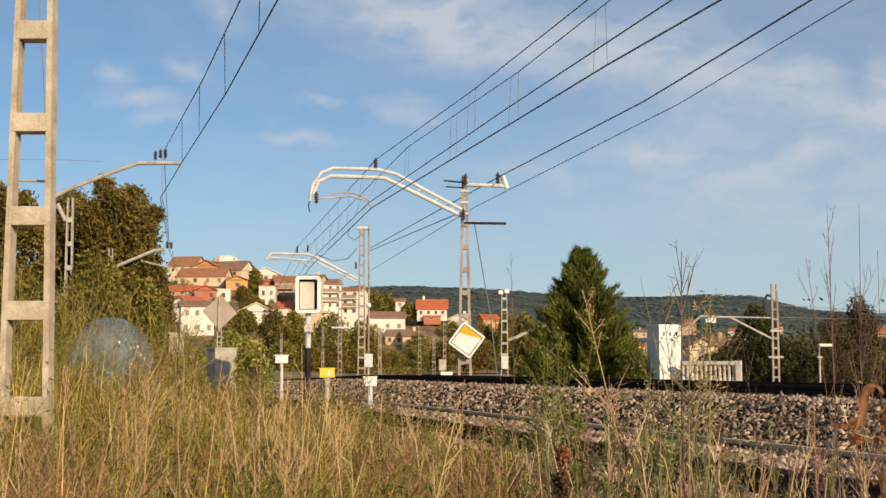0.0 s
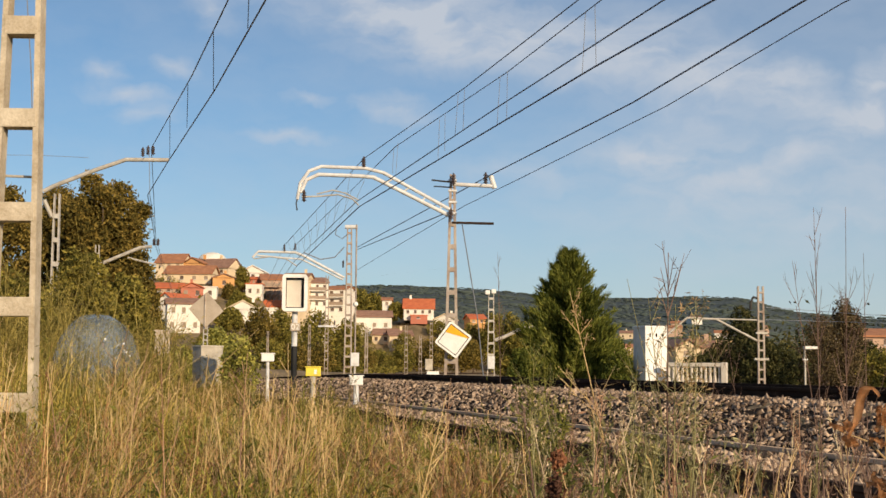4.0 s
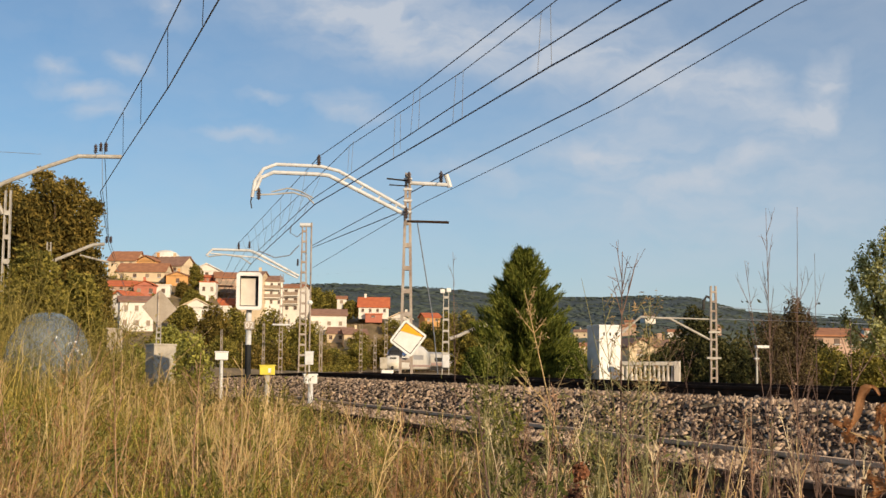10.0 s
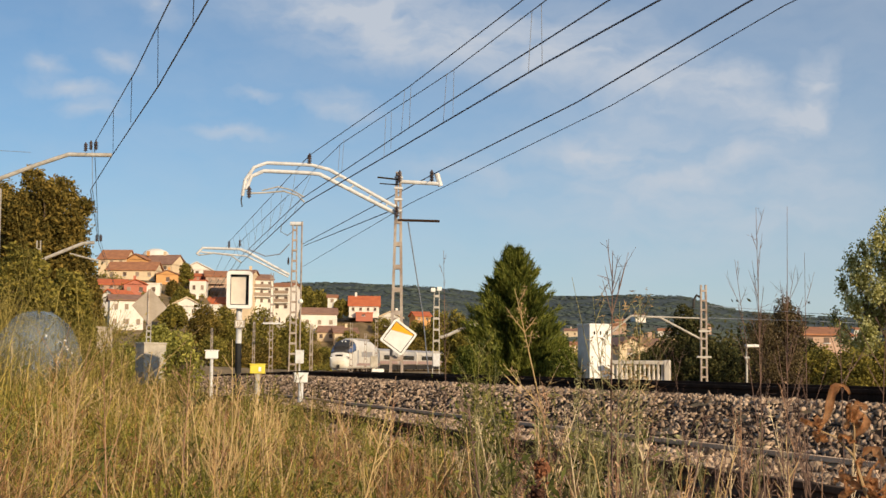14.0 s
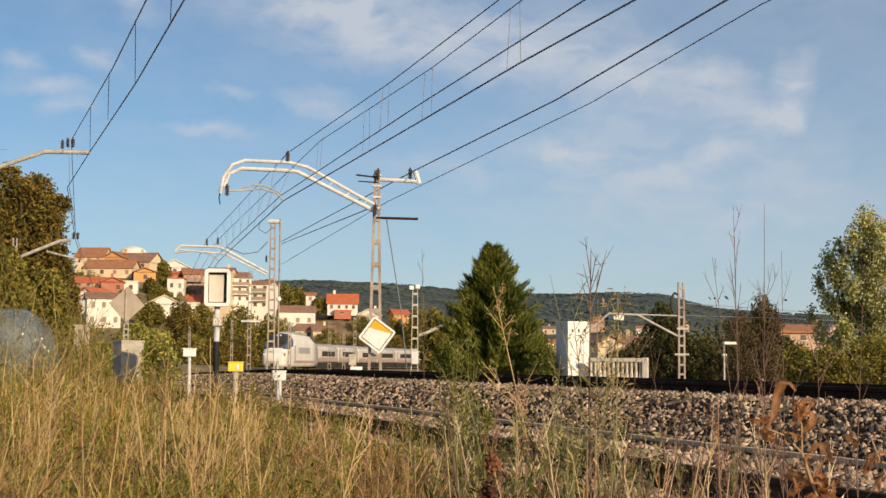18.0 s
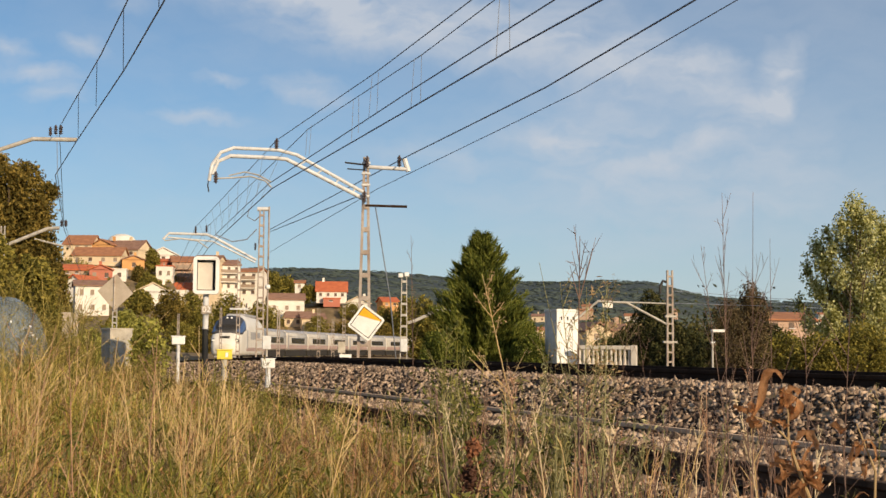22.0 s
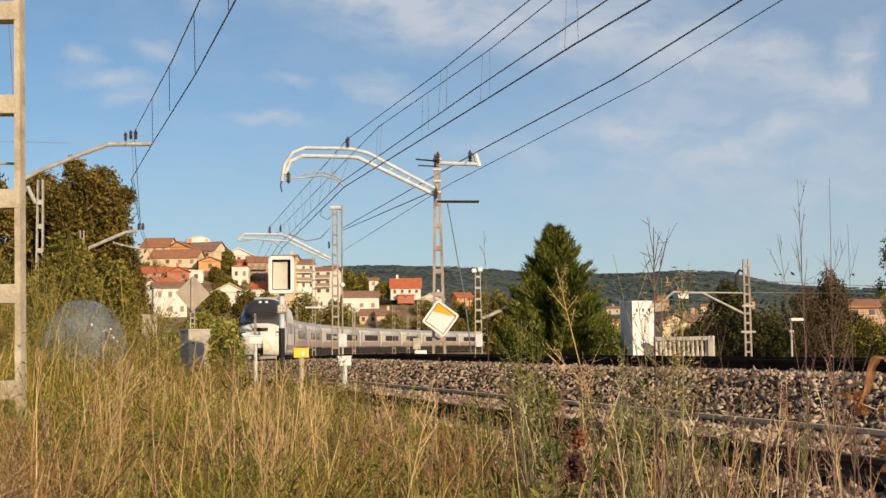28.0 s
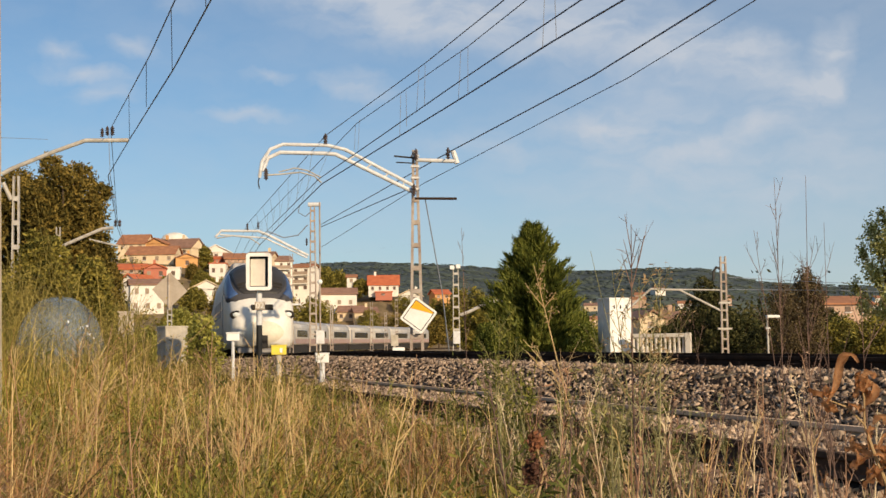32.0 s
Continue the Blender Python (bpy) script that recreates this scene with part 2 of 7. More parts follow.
M = {
    "soil": material("dry_soil_grass", (0.30, 0.215, 0.12), 0.95, other=(0.13, 0.095, 0.045), scale=0.35, bump=0.8, bump_scale=9),
    "concrete": material("weathered_concrete", (0.55, 0.50, 0.42), 0.9, other=(0.34, 0.30, 0.24), scale=3, bump=0.3),
    "old_concrete": material("lichened_concrete", (0.62, 0.54, 0.42), 0.95, other=(0.36, 0.29, 0.20), scale=5, bump=0.4),
    "galv": material("galvanised_steel", (0.56, 0.53, 0.48), 0.65, 0.1, other=(0.36, 0.32, 0.27), scale=5),
    "mast_steel": material("rust_stained_steel", (0.50, 0.45, 0.40), 0.7, 0.1, other=((0.20, 0.13, 0.095), (0.34, 0.28, 0.235)), scale=1.6, amount=0.8),
    "rusty": material("rusted_painted_steel", (0.58, 0.54, 0.48), 0.7, 0.1, other=(0.30, 0.19, 0.12), scale=3),
    "white_steel": material("white_painted_steel", (0.72, 0.725, 0.73), 0.5, other=(0.52, 0.51, 0.50), scale=4),
    "dark": material("dark_iron", (0.05, 0.045, 0.04), 0.6, other=(0.02, 0.018, 0.016)),
    "porcelain": material("brown_porcelain", (0.095, 0.07, 0.066), 0.3, other=(0.05, 0.038, 0.036)),
    "wire": material("weathered_copper_wire", (0.27, 0.30, 0.36), 0.6, 0.2, other=(0.19, 0.21, 0.25)),
    "rail": material("rusted_rail", (0.055, 0.033, 0.022), 0.8, other=(0.022, 0.014, 0.010), scale=3, bump=0.2),
    "siding_rail": material("siding_rail_rust", (0.13, 0.085, 0.058), 0.9, other=(0.05, 0.033, 0.023), scale=3, bump=0.2),
    # Worn head; warm light on the rail's shaded side is in this tan too.
    "lit_rail": material("worn_lit_rail", (0.86, 0.60, 0.40), 0.95, 0.0, other=(0.66, 0.45, 0.29), scale=2),
    "ballast": material("ballast_stone", (0.58, 0.43, 0.31), 0.95, other=((0.050, 0.036, 0.027), (0.23, 0.165, 0.12), (0.38, 0.28, 0.20)), scale=2, amount=0.95, bump=0.3, bump_scale=40, island=True),
    "stone": material("loose_ballast_stone", (0.36, 0.27, 0.195), 0.95, other=((0.035, 0.025, 0.018), (0.13, 0.09, 0.062), (0.23, 0.165, 0.115)), scale=5, amount=0.95, bump=0.3, bump_scale=40, per_object=0.5),
    # Near-black, so that the shade between stones lies in the colour.
    "bed": material("gap_shade_bed", (0.050, 0.036, 0.027), 1.0, other=(0.016, 0.012, 0.009), scale=6, bump=1.0, bump_scale=25),
    "grass": material("olive_meadow_grass", (0.70, 0.515, 0.145), 0.8, other=((0.016, 0.020, 0.004), (0.082, 0.084, 0.013), (0.26, 0.21, 0.040), (0.47, 0.352, 0.080)), scale=0.5, amount=1.0, island=True, translucent=0.25),
    "green_grass": material("yellow_green_grass", (0.72, 0.53, 0.135), 0.8, other=((0.026, 0.031, 0.006), (0.175, 0.156, 0.028), (0.41, 0.325, 0.066)), scale=0.5, amount=1.0, island=True, translucent=0.3),
    "brown_grass": material("brown_dead_grass", (0.64, 0.42, 0.22), 0.85, other=((0.042, 0.025, 0.011), (0.19, 0.112, 0.052), (0.43, 0.26, 0.125)), scale=0.5, amount=1.0, island=True, translucent=0.2),
    "straw": material("dead_stalk", (0.52, 0.38, 0.20), 0.85, other=(0.30, 0.19, 0.10), scale=5, translucent=0.1),
    "pale_stem": material("pale_straw_stem", (0.74, 0.55, 0.27), 0.85, other=(0.42, 0.27, 0.12), scale=3),
    "reddry": material("reddish_dry_stems", (0.25, 0.16, 0.12), 0.85, other=(0.085, 0.05, 0.04), scale=5),
    "weed": material("green_weed_leaf", (0.33, 0.31, 0.07), 0.7, other=(0.10, 0.105, 0.020), scale=3, island=True, translucent=0.3),
    "dark_weed": material("dull_green_weed", (0.44, 0.385, 0.15), 0.8, other=(0.16, 0.145, 0.055), scale=3, island=True, translucent=0.3),
    "deep_weed": material("deep_green_weed_leaf", (0.17, 0.18, 0.05), 0.75, other=(0.05, 0.06, 0.016), scale=3, island=True, translucent=0.25),
    "sage": material("grey_green_weed", (0.50, 0.46, 0.23), 0.85, other=(0.21, 0.19, 0.085), scale=3, island=True, translucent=0.25),
    "verge": material("brown_olive_verge", (0.40, 0.29, 0.11), 0.85, other=((0.06, 0.05, 0.018), (0.20, 0.15, 0.05)), scale=0.8, amount=0.9, island=True, translucent=0.25),
    "frond": material("feathery_olive_weed", (0.48, 0.375, 0.11), 0.8, other=((0.07, 0.062, 0.020), (0.25, 0.20, 0.058)), scale=0.8, amount=0.9, island=True, translucent=0.35),
    "tuft": material("fresh_green_blade", (0.62, 0.53, 0.12), 0.65, other=((0.05, 0.060, 0.010), (0.24, 0.235, 0.04)), scale=1.5, amount=0.9, island=True, translucent=0.35),
    "timber": material("old_sleeper_timber", (0.10, 0.075, 0.055), 0.95, other=(0.04, 0.03, 0.022), scale=5, bump=0.5),
    "bright_shrub": material("yellow_green_shrub_leaf", (0.64, 0.58, 0.15), 0.7, other=((0.11, 0.115, 0.025), (0.36, 0.34, 0.08)), scale=1.5, amount=0.9, island=True, translucent=0.45),
    "bark": material("bark", (0.14, 0.10, 0.07), 0.95, other=(0.06, 0.045, 0.03), scale=6, bump=0.6),
    "leaf": material("broad_leaf", (0.38, 0.31, 0.068), 0.75, other=((0.055, 0.056, 0.014), (0.205, 0.18, 0.042)), scale=0.8, amount=1.0, island=True, translucent=0.35),
    "dark_leaf": material("dark_evergreen_leaf", (0.115, 0.105, 0.040), 0.8, other=((0.014, 0.017, 0.008), (0.045, 0.05, 0.018)), scale=0.8, amount=1.0, island=True, translucent=0.15),
    "autumn": material("turning_leaf", (0.32, 0.225, 0.055), 0.75, other=((0.050, 0.044, 0.013), (0.155, 0.120, 0.030)), scale=0.35, amount=1.0, island=True, translucent=0.3),
    "brown_twigs": material("brown_dying_leaf", (0.19, 0.14, 0.072), 0.85, other=((0.028, 0.024, 0.014), (0.095, 0.072, 0.038)), scale=0.8, amount=1.0, island=True, translucent=0.15),
    "conifer": material("conifer_spray", (0.215, 0.225, 0.045), 0.75, other=((0.030, 0.045, 0.010), (0.100, 0.118, 0.022)), scale=1.0, amount=0.9, island=True, translucent=0.2),
    "poplar": material("pale_poplar_leaf", (0.80, 0.77, 0.40), 0.45, other=((0.08, 0.085, 0.02), (0.37, 0.36, 0.11)), scale=0.6, amount=1.0, island=True, translucent=0.45),
    # Blue-grey cast: the haze of distance is part of this colour.
    "woods": material("hazed_far_woodland", (0.070, 0.090, 0.080), 0.95, other=(0.060, 0.080, 0.073), scale=0.02, amount=0.9, island=True),
    "glass": material("dark_window_glass", (0.03, 0.03, 0.035), 0.12, other=(0.015, 0.015, 0.02)),
    "pane_glass": material("coach_window_glass", (0.06, 0.06, 0.07), 0.1, other=(0.035, 0.035, 0.045)),
    "shutter": material("brown_window_shutter", (0.16, 0.11, 0.08), 0.6, other=(0.09, 0.06, 0.05)),
    "pale_shutter": material("faded_window_shutter", (0.36, 0.28, 0.21), 0.7, other=(0.26, 0.19, 0.14)),
    "pink_stem": material("tan_pink_dry_stem", (0.58, 0.37, 0.24), 0.85, other=(0.26, 0.14, 0.085), scale=3, island=True, translucent=0.1),
    "white_stem": material("bleached_dead_stem", (0.80, 0.66, 0.44), 0.85, other=(0.55, 0.40, 0.23), scale=3),
    "rust_weed": material("rusty_dead_weed", (0.56, 0.30, 0.13), 0.85, other=(0.20, 0.09, 0.04), scale=3, island=True, translucent=0.25),
    "film": material("bluish_haze_film", (0.30, 0.39, 0.50), 0.5, other=(0.20, 0.27, 0.36), scale=2),
    "yellow": material("yellow_paint", (0.80, 0.67, 0.08), 0.5, other=(0.66, 0.53, 0.05)),
    "orange": material("orange_sign_enamel", (0.90, 0.46, 0.02), 0.4, other=(0.8, 0.36, 0.02)),
    "beige": material("pale_beige_screen", (0.66, 0.60, 0.52), 0.5, other=(0.54, 0.48, 0.41), scale=3),
    "white": material("white_enamel", (0.86, 0.85, 0.82), 0.45, other=(0.72, 0.70, 0.66)),
    "black": material("black_paint", (0.02, 0.02, 0.02), 0.5, other=(0.012, 0.012, 0.012)),
    "grey": material("grey_sheet_steel", (0.52, 0.44, 0.35), 0.8, other=(0.38, 0.31, 0.24), scale=3),
    "brown": material("dead_brown_leaf", (0.74, 0.46, 0.25), 0.8, other=(0.42, 0.21, 0.09), scale=40, translucent=0.5),
    "lit_seed": material("lit_seed_head", (0.30, 0.125, 0.06), 0.9, other=(0.15, 0.06, 0.03), scale=20),
    "seed": material("dark_seed_head", (0.11, 0.05, 0.03), 0.9, other=(0.05, 0.022, 0.015), scale=20),
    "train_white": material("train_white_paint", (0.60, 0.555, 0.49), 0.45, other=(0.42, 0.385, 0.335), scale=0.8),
    # Power car white, lighter than the coach white.
    "nose_white": material("lighter_white_train_paint", (0.80, 0.76, 0.69), 0.45, other=(0.64, 0.60, 0.53), scale=0.8),
    "train_silver": material("train_silver_grey", (0.44, 0.42, 0.42), 0.5, 0.1, other=(0.34, 0.32, 0.31), scale=0.8),
    "train_blue": material("train_bright_blue", (0.06, 0.115, 0.26), 0.35, other=(0.045, 0.08, 0.18)),
    "train_stripe": material("train_rose_stripe", (0.46, 0.33, 0.29), 0.5, other=(0.36, 0.24, 0.21), scale=0.8),
    "train_slate": material("train_slate_grey", (0.075, 0.072, 0.078), 0.7, other=(0.05, 0.048, 0.05), scale=0.8),
    "screen_glass": material("tinted_windscreen", (0.045, 0.042, 0.04), 0.45, other=(0.03, 0.028, 0.026), scale=0.8),
    "train_cream": material("train_cream_paint", (0.76, 0.69, 0.56), 0.5, other=(0.60, 0.53, 0.41), scale=1.2),
    "under": material("underframe_dark", (0.045, 0.04, 0.036), 0.9, other=(0.02, 0.018, 0.016)),
    "lamp_glass": material("headlamp_glass", (0.85, 0.85, 0.80), 0.15, other=(0.7, 0.7, 0.66)),
}

for dull in ("lit_rail", "rail", "siding_rail", "ballast", "bed"):
    M[dull].node_tree.nodes["Principled BSDF"].inputs["Specular IOR Level"].default_value = 0.05


# ---------------------------------------------------------------- mesh helpers
def thing(name, m, label, category, group="", kind=""):
    ob = new(name)
    ob.matrix_world = m
    return tagged(ob, label, category, group, kind)


def part(name, bm, mat, parent=None, label="", smooth=False):
    me = bpy.data.meshes.new(name)
    bm.to_mesh(me)
    bm.free()
    if smooth:
        me.shade_smooth()
    me.materials.append(M[mat] if isinstance(mat, str) else mat)
    ob = new(name, me)
    if parent:
        ob.parent = parent
    if label:
        ob["label"] = label
    return ob


def raw(name, verts, faces, mat, parent=None, smooth=False):
    me = bpy.data.meshes.new(name)
    me.from_pydata(verts, [], faces)
    if smooth:
        me.shade_smooth()
    me.materials.append(M[mat] if isinstance(mat, str) else mat)
    ob = new(name, me)
    if parent:
        ob.parent = parent
    return ob


def quads_mesh(name, pts, mat, parent=None, per=4):
    """pts: array (n, per, 3), one polygon each."""
    pts = np.asarray(pts, np.float32)
    n = len(pts)
    me = bpy.data.meshes.new(name)
    me.vertices.add(n * per)
    me.vertices.foreach_set("co", pts.ravel())
    me.loops.add(n * per)
    me.loops.foreach_set("vertex_index", np.arange(n * per, dtype=np.int32))
    me.polygons.add(n)
    me.polygons.foreach_set("loop_start", np.arange(0, n * per, per, dtype=np.int32))
    me.update(calc_edges=True)
    me.materials.append(M[mat] if isinstance(mat, str) else mat)
    ob = new(name, me)
    if parent:
        ob.parent = parent
    return ob


def shared_mesh(name, verts, faces, mat, parent=None):
    """verts (v, 3) and faces (f, k) arrays of one large mesh."""
    verts, faces = np.asarray(verts, np.float32), np.asarray(faces, np.int32)
    k = faces.shape[1]
    me = bpy.data.meshes.new(name)
    me.vertices.add(len(verts))
    me.vertices.foreach_set("co", verts.ravel())
    me.loops.add(faces.size)
    me.loops.foreach_set("vertex_index", faces.ravel())
    me.polygons.add(len(faces))
    me.polygons.foreach_set("loop_start", np.arange(0, faces.size, k, dtype=np.int32))
    me.update(calc_edges=True)
    me.materials.append(M[mat] if isinstance(mat, str) else mat)
    ob = new(name, me)
    if parent:
        ob.parent = parent
    return ob


def box(bm, cx, cy, cz, sx, sy, sz, bevel=0.0, rot=None):
    r = bmesh.ops.create_cube(bm, size=1.0)
    m = Matrix.Translation((cx, cy, cz)) @ (rot.to_4x4() if rot else Matrix()) @ Matrix.Diagonal((sx, sy, sz, 1))
    bmesh.ops.transform(bm, matrix=m, verts=r["verts"])
    if bevel:
        es = {e for v in r["verts"] for e in v.link_edges}
        bmesh.ops.bevel(bm, geom=list(es), offset=bevel, segments=2, affect="EDGES", profile=0.6)
    return bm


def tube(bm, points, radius, sides=6):
    """A round bar through the points; radius a number or one a point."""
    pts = [Vector(p) for p in points]
    rad = radius if isinstance(radius, (list, tuple)) else [radius] * len(pts)
    rings = []
    for i, p in enumerate(pts):
        d = (pts[min(i + 1, len(pts) - 1)] - pts[max(i - 1, 0)]).normalized()
        a = d.orthogonal().normalized()
        b = d.cross(a)
        if i and rings:
            a0 = (rings[-1][0].co - pts[i - 1])
            a = (a0 - d * a0.dot(d)).normalized()
            b = d.cross(a)
        rings.append([bm.verts.new(p + (a * math.cos(k * math.tau / sides) + b * math.sin(k * math.tau / sides)) * rad[i]) for k in range(sides)])
    for r0, r1 in zip(rings, rings[1:]):
        for k in range(sides):
            bm.faces.new((r0[k], r0[(k + 1) % sides], r1[(k + 1) % sides], r1[k]))
    bm.faces.new(rings[0][::-1])
    bm.faces.new(rings[-1])
    return bm


def rod(p, q, r, sides=6):
    return tube(bmesh.new(), [p, q], r, sides)


def boxed(*a, **k):
    return box(bmesh.new(), *a, **k)


# ---------------------------------------------------------------- the line of the tracks
KNOTS = [(-40, 22.33), (0, 10.83), (20, 5.08), (35, 0.77), (46, -2.5), (52, -4.1), (58, -5.7), (66, -7.3), (80, -9.5), (98, -11.2), (120, -11.6), (135, -11.2), (150, -10.0),
         (165, -7.9), (180, -5.2), (195, -2.0), (210, 1.5), (225, 5.4), (245, 11.6), (270, 21.0), (300, 34.3), (360, 68.0), (420, 108.0), (560, 203.0)]
_ky, _kx = np.array(KNOTS, float).T
_ys = np.linspace(-40, 560, 2401)
_xs = np.interp(_ys, _ky, _kx)
_kern = np.hanning(121) / np.hanning(121).sum()
_pad = np.concatenate([_xs[0] + (_xs[1] - _xs[0]) * np.arange(-60, 0), _xs, _xs[-1] + (_xs[-1] - _xs[-2]) * np.arange(1, 61)])
_xs = np.convolve(_pad, _kern, "valid")
_ss = np.concatenate([[0], np.cumsum(np.hypot(np.diff(_xs), np.diff(_ys)))])
RAIL_B, RAIL_A = 0.96, 0.41


def fall(y):
    """How far the line has dropped at a distance."""
    return np.interp(y, [42, 58, 75, 95, 130], [0.0, 0.26, 0.55, 0.70, 0.78])


def s_of(y):
    return float(np.interp(y, _ys, _ss))


def on_line(s, off=0.0):
    """The plan point at s metres along the main track, off metres to its right, and the heading there."""
    x, y = np.interp(s, _ss, _xs), np.interp(s, _ss, _ys)
    x2, y2 = np.interp(s + 0.5, _ss, _xs), np.interp(s + 0.5, _ss, _ys)
    h = math.atan2(y2 - y, x2 - x)
    return x + math.sin(h) * off, y - math.cos(h) * off, h


def lateral(x, y):
    """Distance to the right of the main track's centre."""
    xc = np.interp(y, _ys, _xs)
    sl = (np.interp(y + 0.5, _ys, _xs) - np.interp(y - 0.5, _ys, _xs))
    return (x - xc) / np.sqrt(1 + sl * sl)


RIDGE = [(-60, 30), (-24, 84), (-16, 82), (-10, 80), (-5, 78), (-3, 79), (-1, 82), (1.6, 79), (4, 74), (6, 69), (7.9, 67), (9.5, 69), (11.2, 71), (13.1, 70), (15.4, 56), (18.5, 49),
         (23, 45), (60, 30)]
_rb, _rh = np.array(RIDGE, float).T


def ground_z(x, y):
    x, y = np.asarray(x, float), np.asarray(y, float)
    l = lateral(x, np.clip(y, -39, 419))
    r = np.hypot(x, y)
    z = np.interp(l, [-60, -14, -9, -6.4, -5.9, -5.4, -5.08, -4.86, -3.35, -3.2, -2.2, -2.0, 2.0, 3.2, 8, 40],
                  [0.3, 0.15, 0.10, 0.05, 0.06, 0.15, 0.18, 0.30, 0.31, 0.35, 0.72, 0.78, 0.78, 0.2, 0.0, -0.5])
    z = z - fall(y) * np.clip((l + 7.5) / 1.5, 0, 1)
    bank = np.clip((-6.3 - l) / 1.5, 0, 1) * np.clip((y - 6) * 0.02, 0, 0.72) * np.clip((y + 5) / 5, 0, 1)
    z = z + bank
    z = z + 0.13 * np.clip((y - 12) / 8, 0, 1) * np.clip(1 - np.abs(l + 5.65) / 0.6, 0, 1)
    far = np.clip((r - 150) / 60, 0, 1)
    z = z * (1 - far)
    b = np.degrees(np.arctan2(x, np.maximum(y, 1e-3)))
    front = (y > 0)
    start, span = np.interp(b, [-7.2, -6.2], [175, 285]), np.interp(b, [-7.2, -6.2], [140, 35])
    hill = np.interp(b, [-40, -9, -7.2, -5.5, -3, -0.5, 1, 3, 5], [21, 21, 18, 14, 11, 13.5, 10, 5, 0]) * np.clip((r - start) / span, 0, 1) ** 1.6 * front
    ridge = np.interp(b, _rb, _rh) * np.clip((r - 380) / 920, 0, 1) ** 1.15 * np.where(r > 1500, np.clip(1 - (r - 1500) / 1500, 0.2, 1), 1) * front
    wob = (np.sin(x * 0.021 + 1.3) * np.cos(y * 0.017) + 0.5 * np.sin(x * 0.057 + y * 0.043)) * np.clip((r - 500) / 600, 0, 1) * 1.5
    return z + np.maximum(hill, ridge) + wob * front


def put_ground():
    rad = np.concatenate([[0.004, 0.25], np.linspace(0.5, 60, 180), np.geomspace(61, 4500, 90)])
    ang = np.radians(np.concatenate([np.arange(-180, -30, 3.0), np.arange(-30, 30, 0.35), np.arange(30, 180, 3.0)]))
    R, A = np.meshgrid(rad, ang, indexing="ij")
    X, Y = R * np.sin(A) + 0.11, R * np.cos(A) - 0.17
    Z = ground_z(X, Y) + np.where(R < 60, 0.02 * np.sin(X * 5.1) * np.cos(Y * 4.3), 0)
    v = np.stack([X, Y, Z], -1).reshape(-1, 3)
    n, k = len(rad), len(ang)
    i, j = np.meshgrid(np.arange(n - 1), np.arange(k), indexing="ij")
    j2 = (j + 1) % k
    f = np.stack([i * k + j, i * k + j2, (i + 1) * k + j2, (i + 1) * k + j], -1).reshape(-1, 4)[:, ::-1]
    m = M["soil"].copy()
    nn, ll = m.node_tree.nodes, m.node_tree.links
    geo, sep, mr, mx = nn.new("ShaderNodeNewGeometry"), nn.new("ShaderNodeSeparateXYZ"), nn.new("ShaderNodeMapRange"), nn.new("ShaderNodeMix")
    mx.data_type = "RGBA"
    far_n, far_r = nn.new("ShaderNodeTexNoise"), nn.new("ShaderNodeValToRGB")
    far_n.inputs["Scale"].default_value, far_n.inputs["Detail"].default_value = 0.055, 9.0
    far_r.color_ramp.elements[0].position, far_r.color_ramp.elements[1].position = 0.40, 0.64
    # Far ground shifts to blue-grey; distance haze is painted in here.
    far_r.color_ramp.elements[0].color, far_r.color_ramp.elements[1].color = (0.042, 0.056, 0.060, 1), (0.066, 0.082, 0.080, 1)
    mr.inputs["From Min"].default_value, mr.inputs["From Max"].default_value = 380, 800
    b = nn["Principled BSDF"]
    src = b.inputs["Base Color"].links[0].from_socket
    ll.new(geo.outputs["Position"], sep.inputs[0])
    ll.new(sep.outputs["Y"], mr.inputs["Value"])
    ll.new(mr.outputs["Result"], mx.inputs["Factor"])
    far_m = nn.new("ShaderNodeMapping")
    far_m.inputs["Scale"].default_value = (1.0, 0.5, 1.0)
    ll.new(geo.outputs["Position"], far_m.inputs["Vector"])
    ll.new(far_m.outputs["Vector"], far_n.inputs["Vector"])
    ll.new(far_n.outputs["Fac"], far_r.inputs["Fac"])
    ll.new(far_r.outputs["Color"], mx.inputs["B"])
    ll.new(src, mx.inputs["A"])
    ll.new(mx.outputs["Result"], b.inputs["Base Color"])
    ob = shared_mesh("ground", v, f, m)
    ob.data.shade_smooth()
    tagged(ob, "dry grassy soil rising to wooded hills", "ground", kind="structure")


put_ground()


def put_track(name, label, off, top, y0, y1, bright, steel="rail"):
    tr = thing(name, Matrix(), label, "track", kind="structure")
    prof = [(-0.07, -0.17), (0.07, -0.17), (0.07, -0.155), (0.012, -0.13), (0.012, -0.060), (0.034, -0.044), (0.034, -0.004), (0.028, 0.0),
            (-0.028, 0.0), (-0.034, -0.004), (-0.034, -0.044), (-0.012, -0.060), (-0.012, -0.13), (-0.07, -0.155)]
    ss = np.arange(s_of(y0), s_of(y1), 1.0)
    for side in (-0.87, 0.87):
        v, f, ft = [], [], []
        for s in ss:
            for a, c in prof:
                x, y, _ = on_line(s, off + side + a)
                v.append((x, y, top - float(fall(y)) + c))
        k = len(prof)
        for i in range(len(ss) - 1):
            for j in range(k):
                q = (i * k + j, i * k + (j + 1) % k, (i + 1) * k + (j + 1) % k, (i + 1) * k + j)
                # Only the farther rail's faces get the painted light.
                (ft if j in (bright if side > 0 else ()) else f).append(q)
        ob = raw("rail", v, f + ft, steel, tr)
        ob.data.materials.append(M["lit_rail"])
        for p in range(len(f), len(f) + len(ft)):
            ob.data.polygons[p].material_index = 1
    return tr


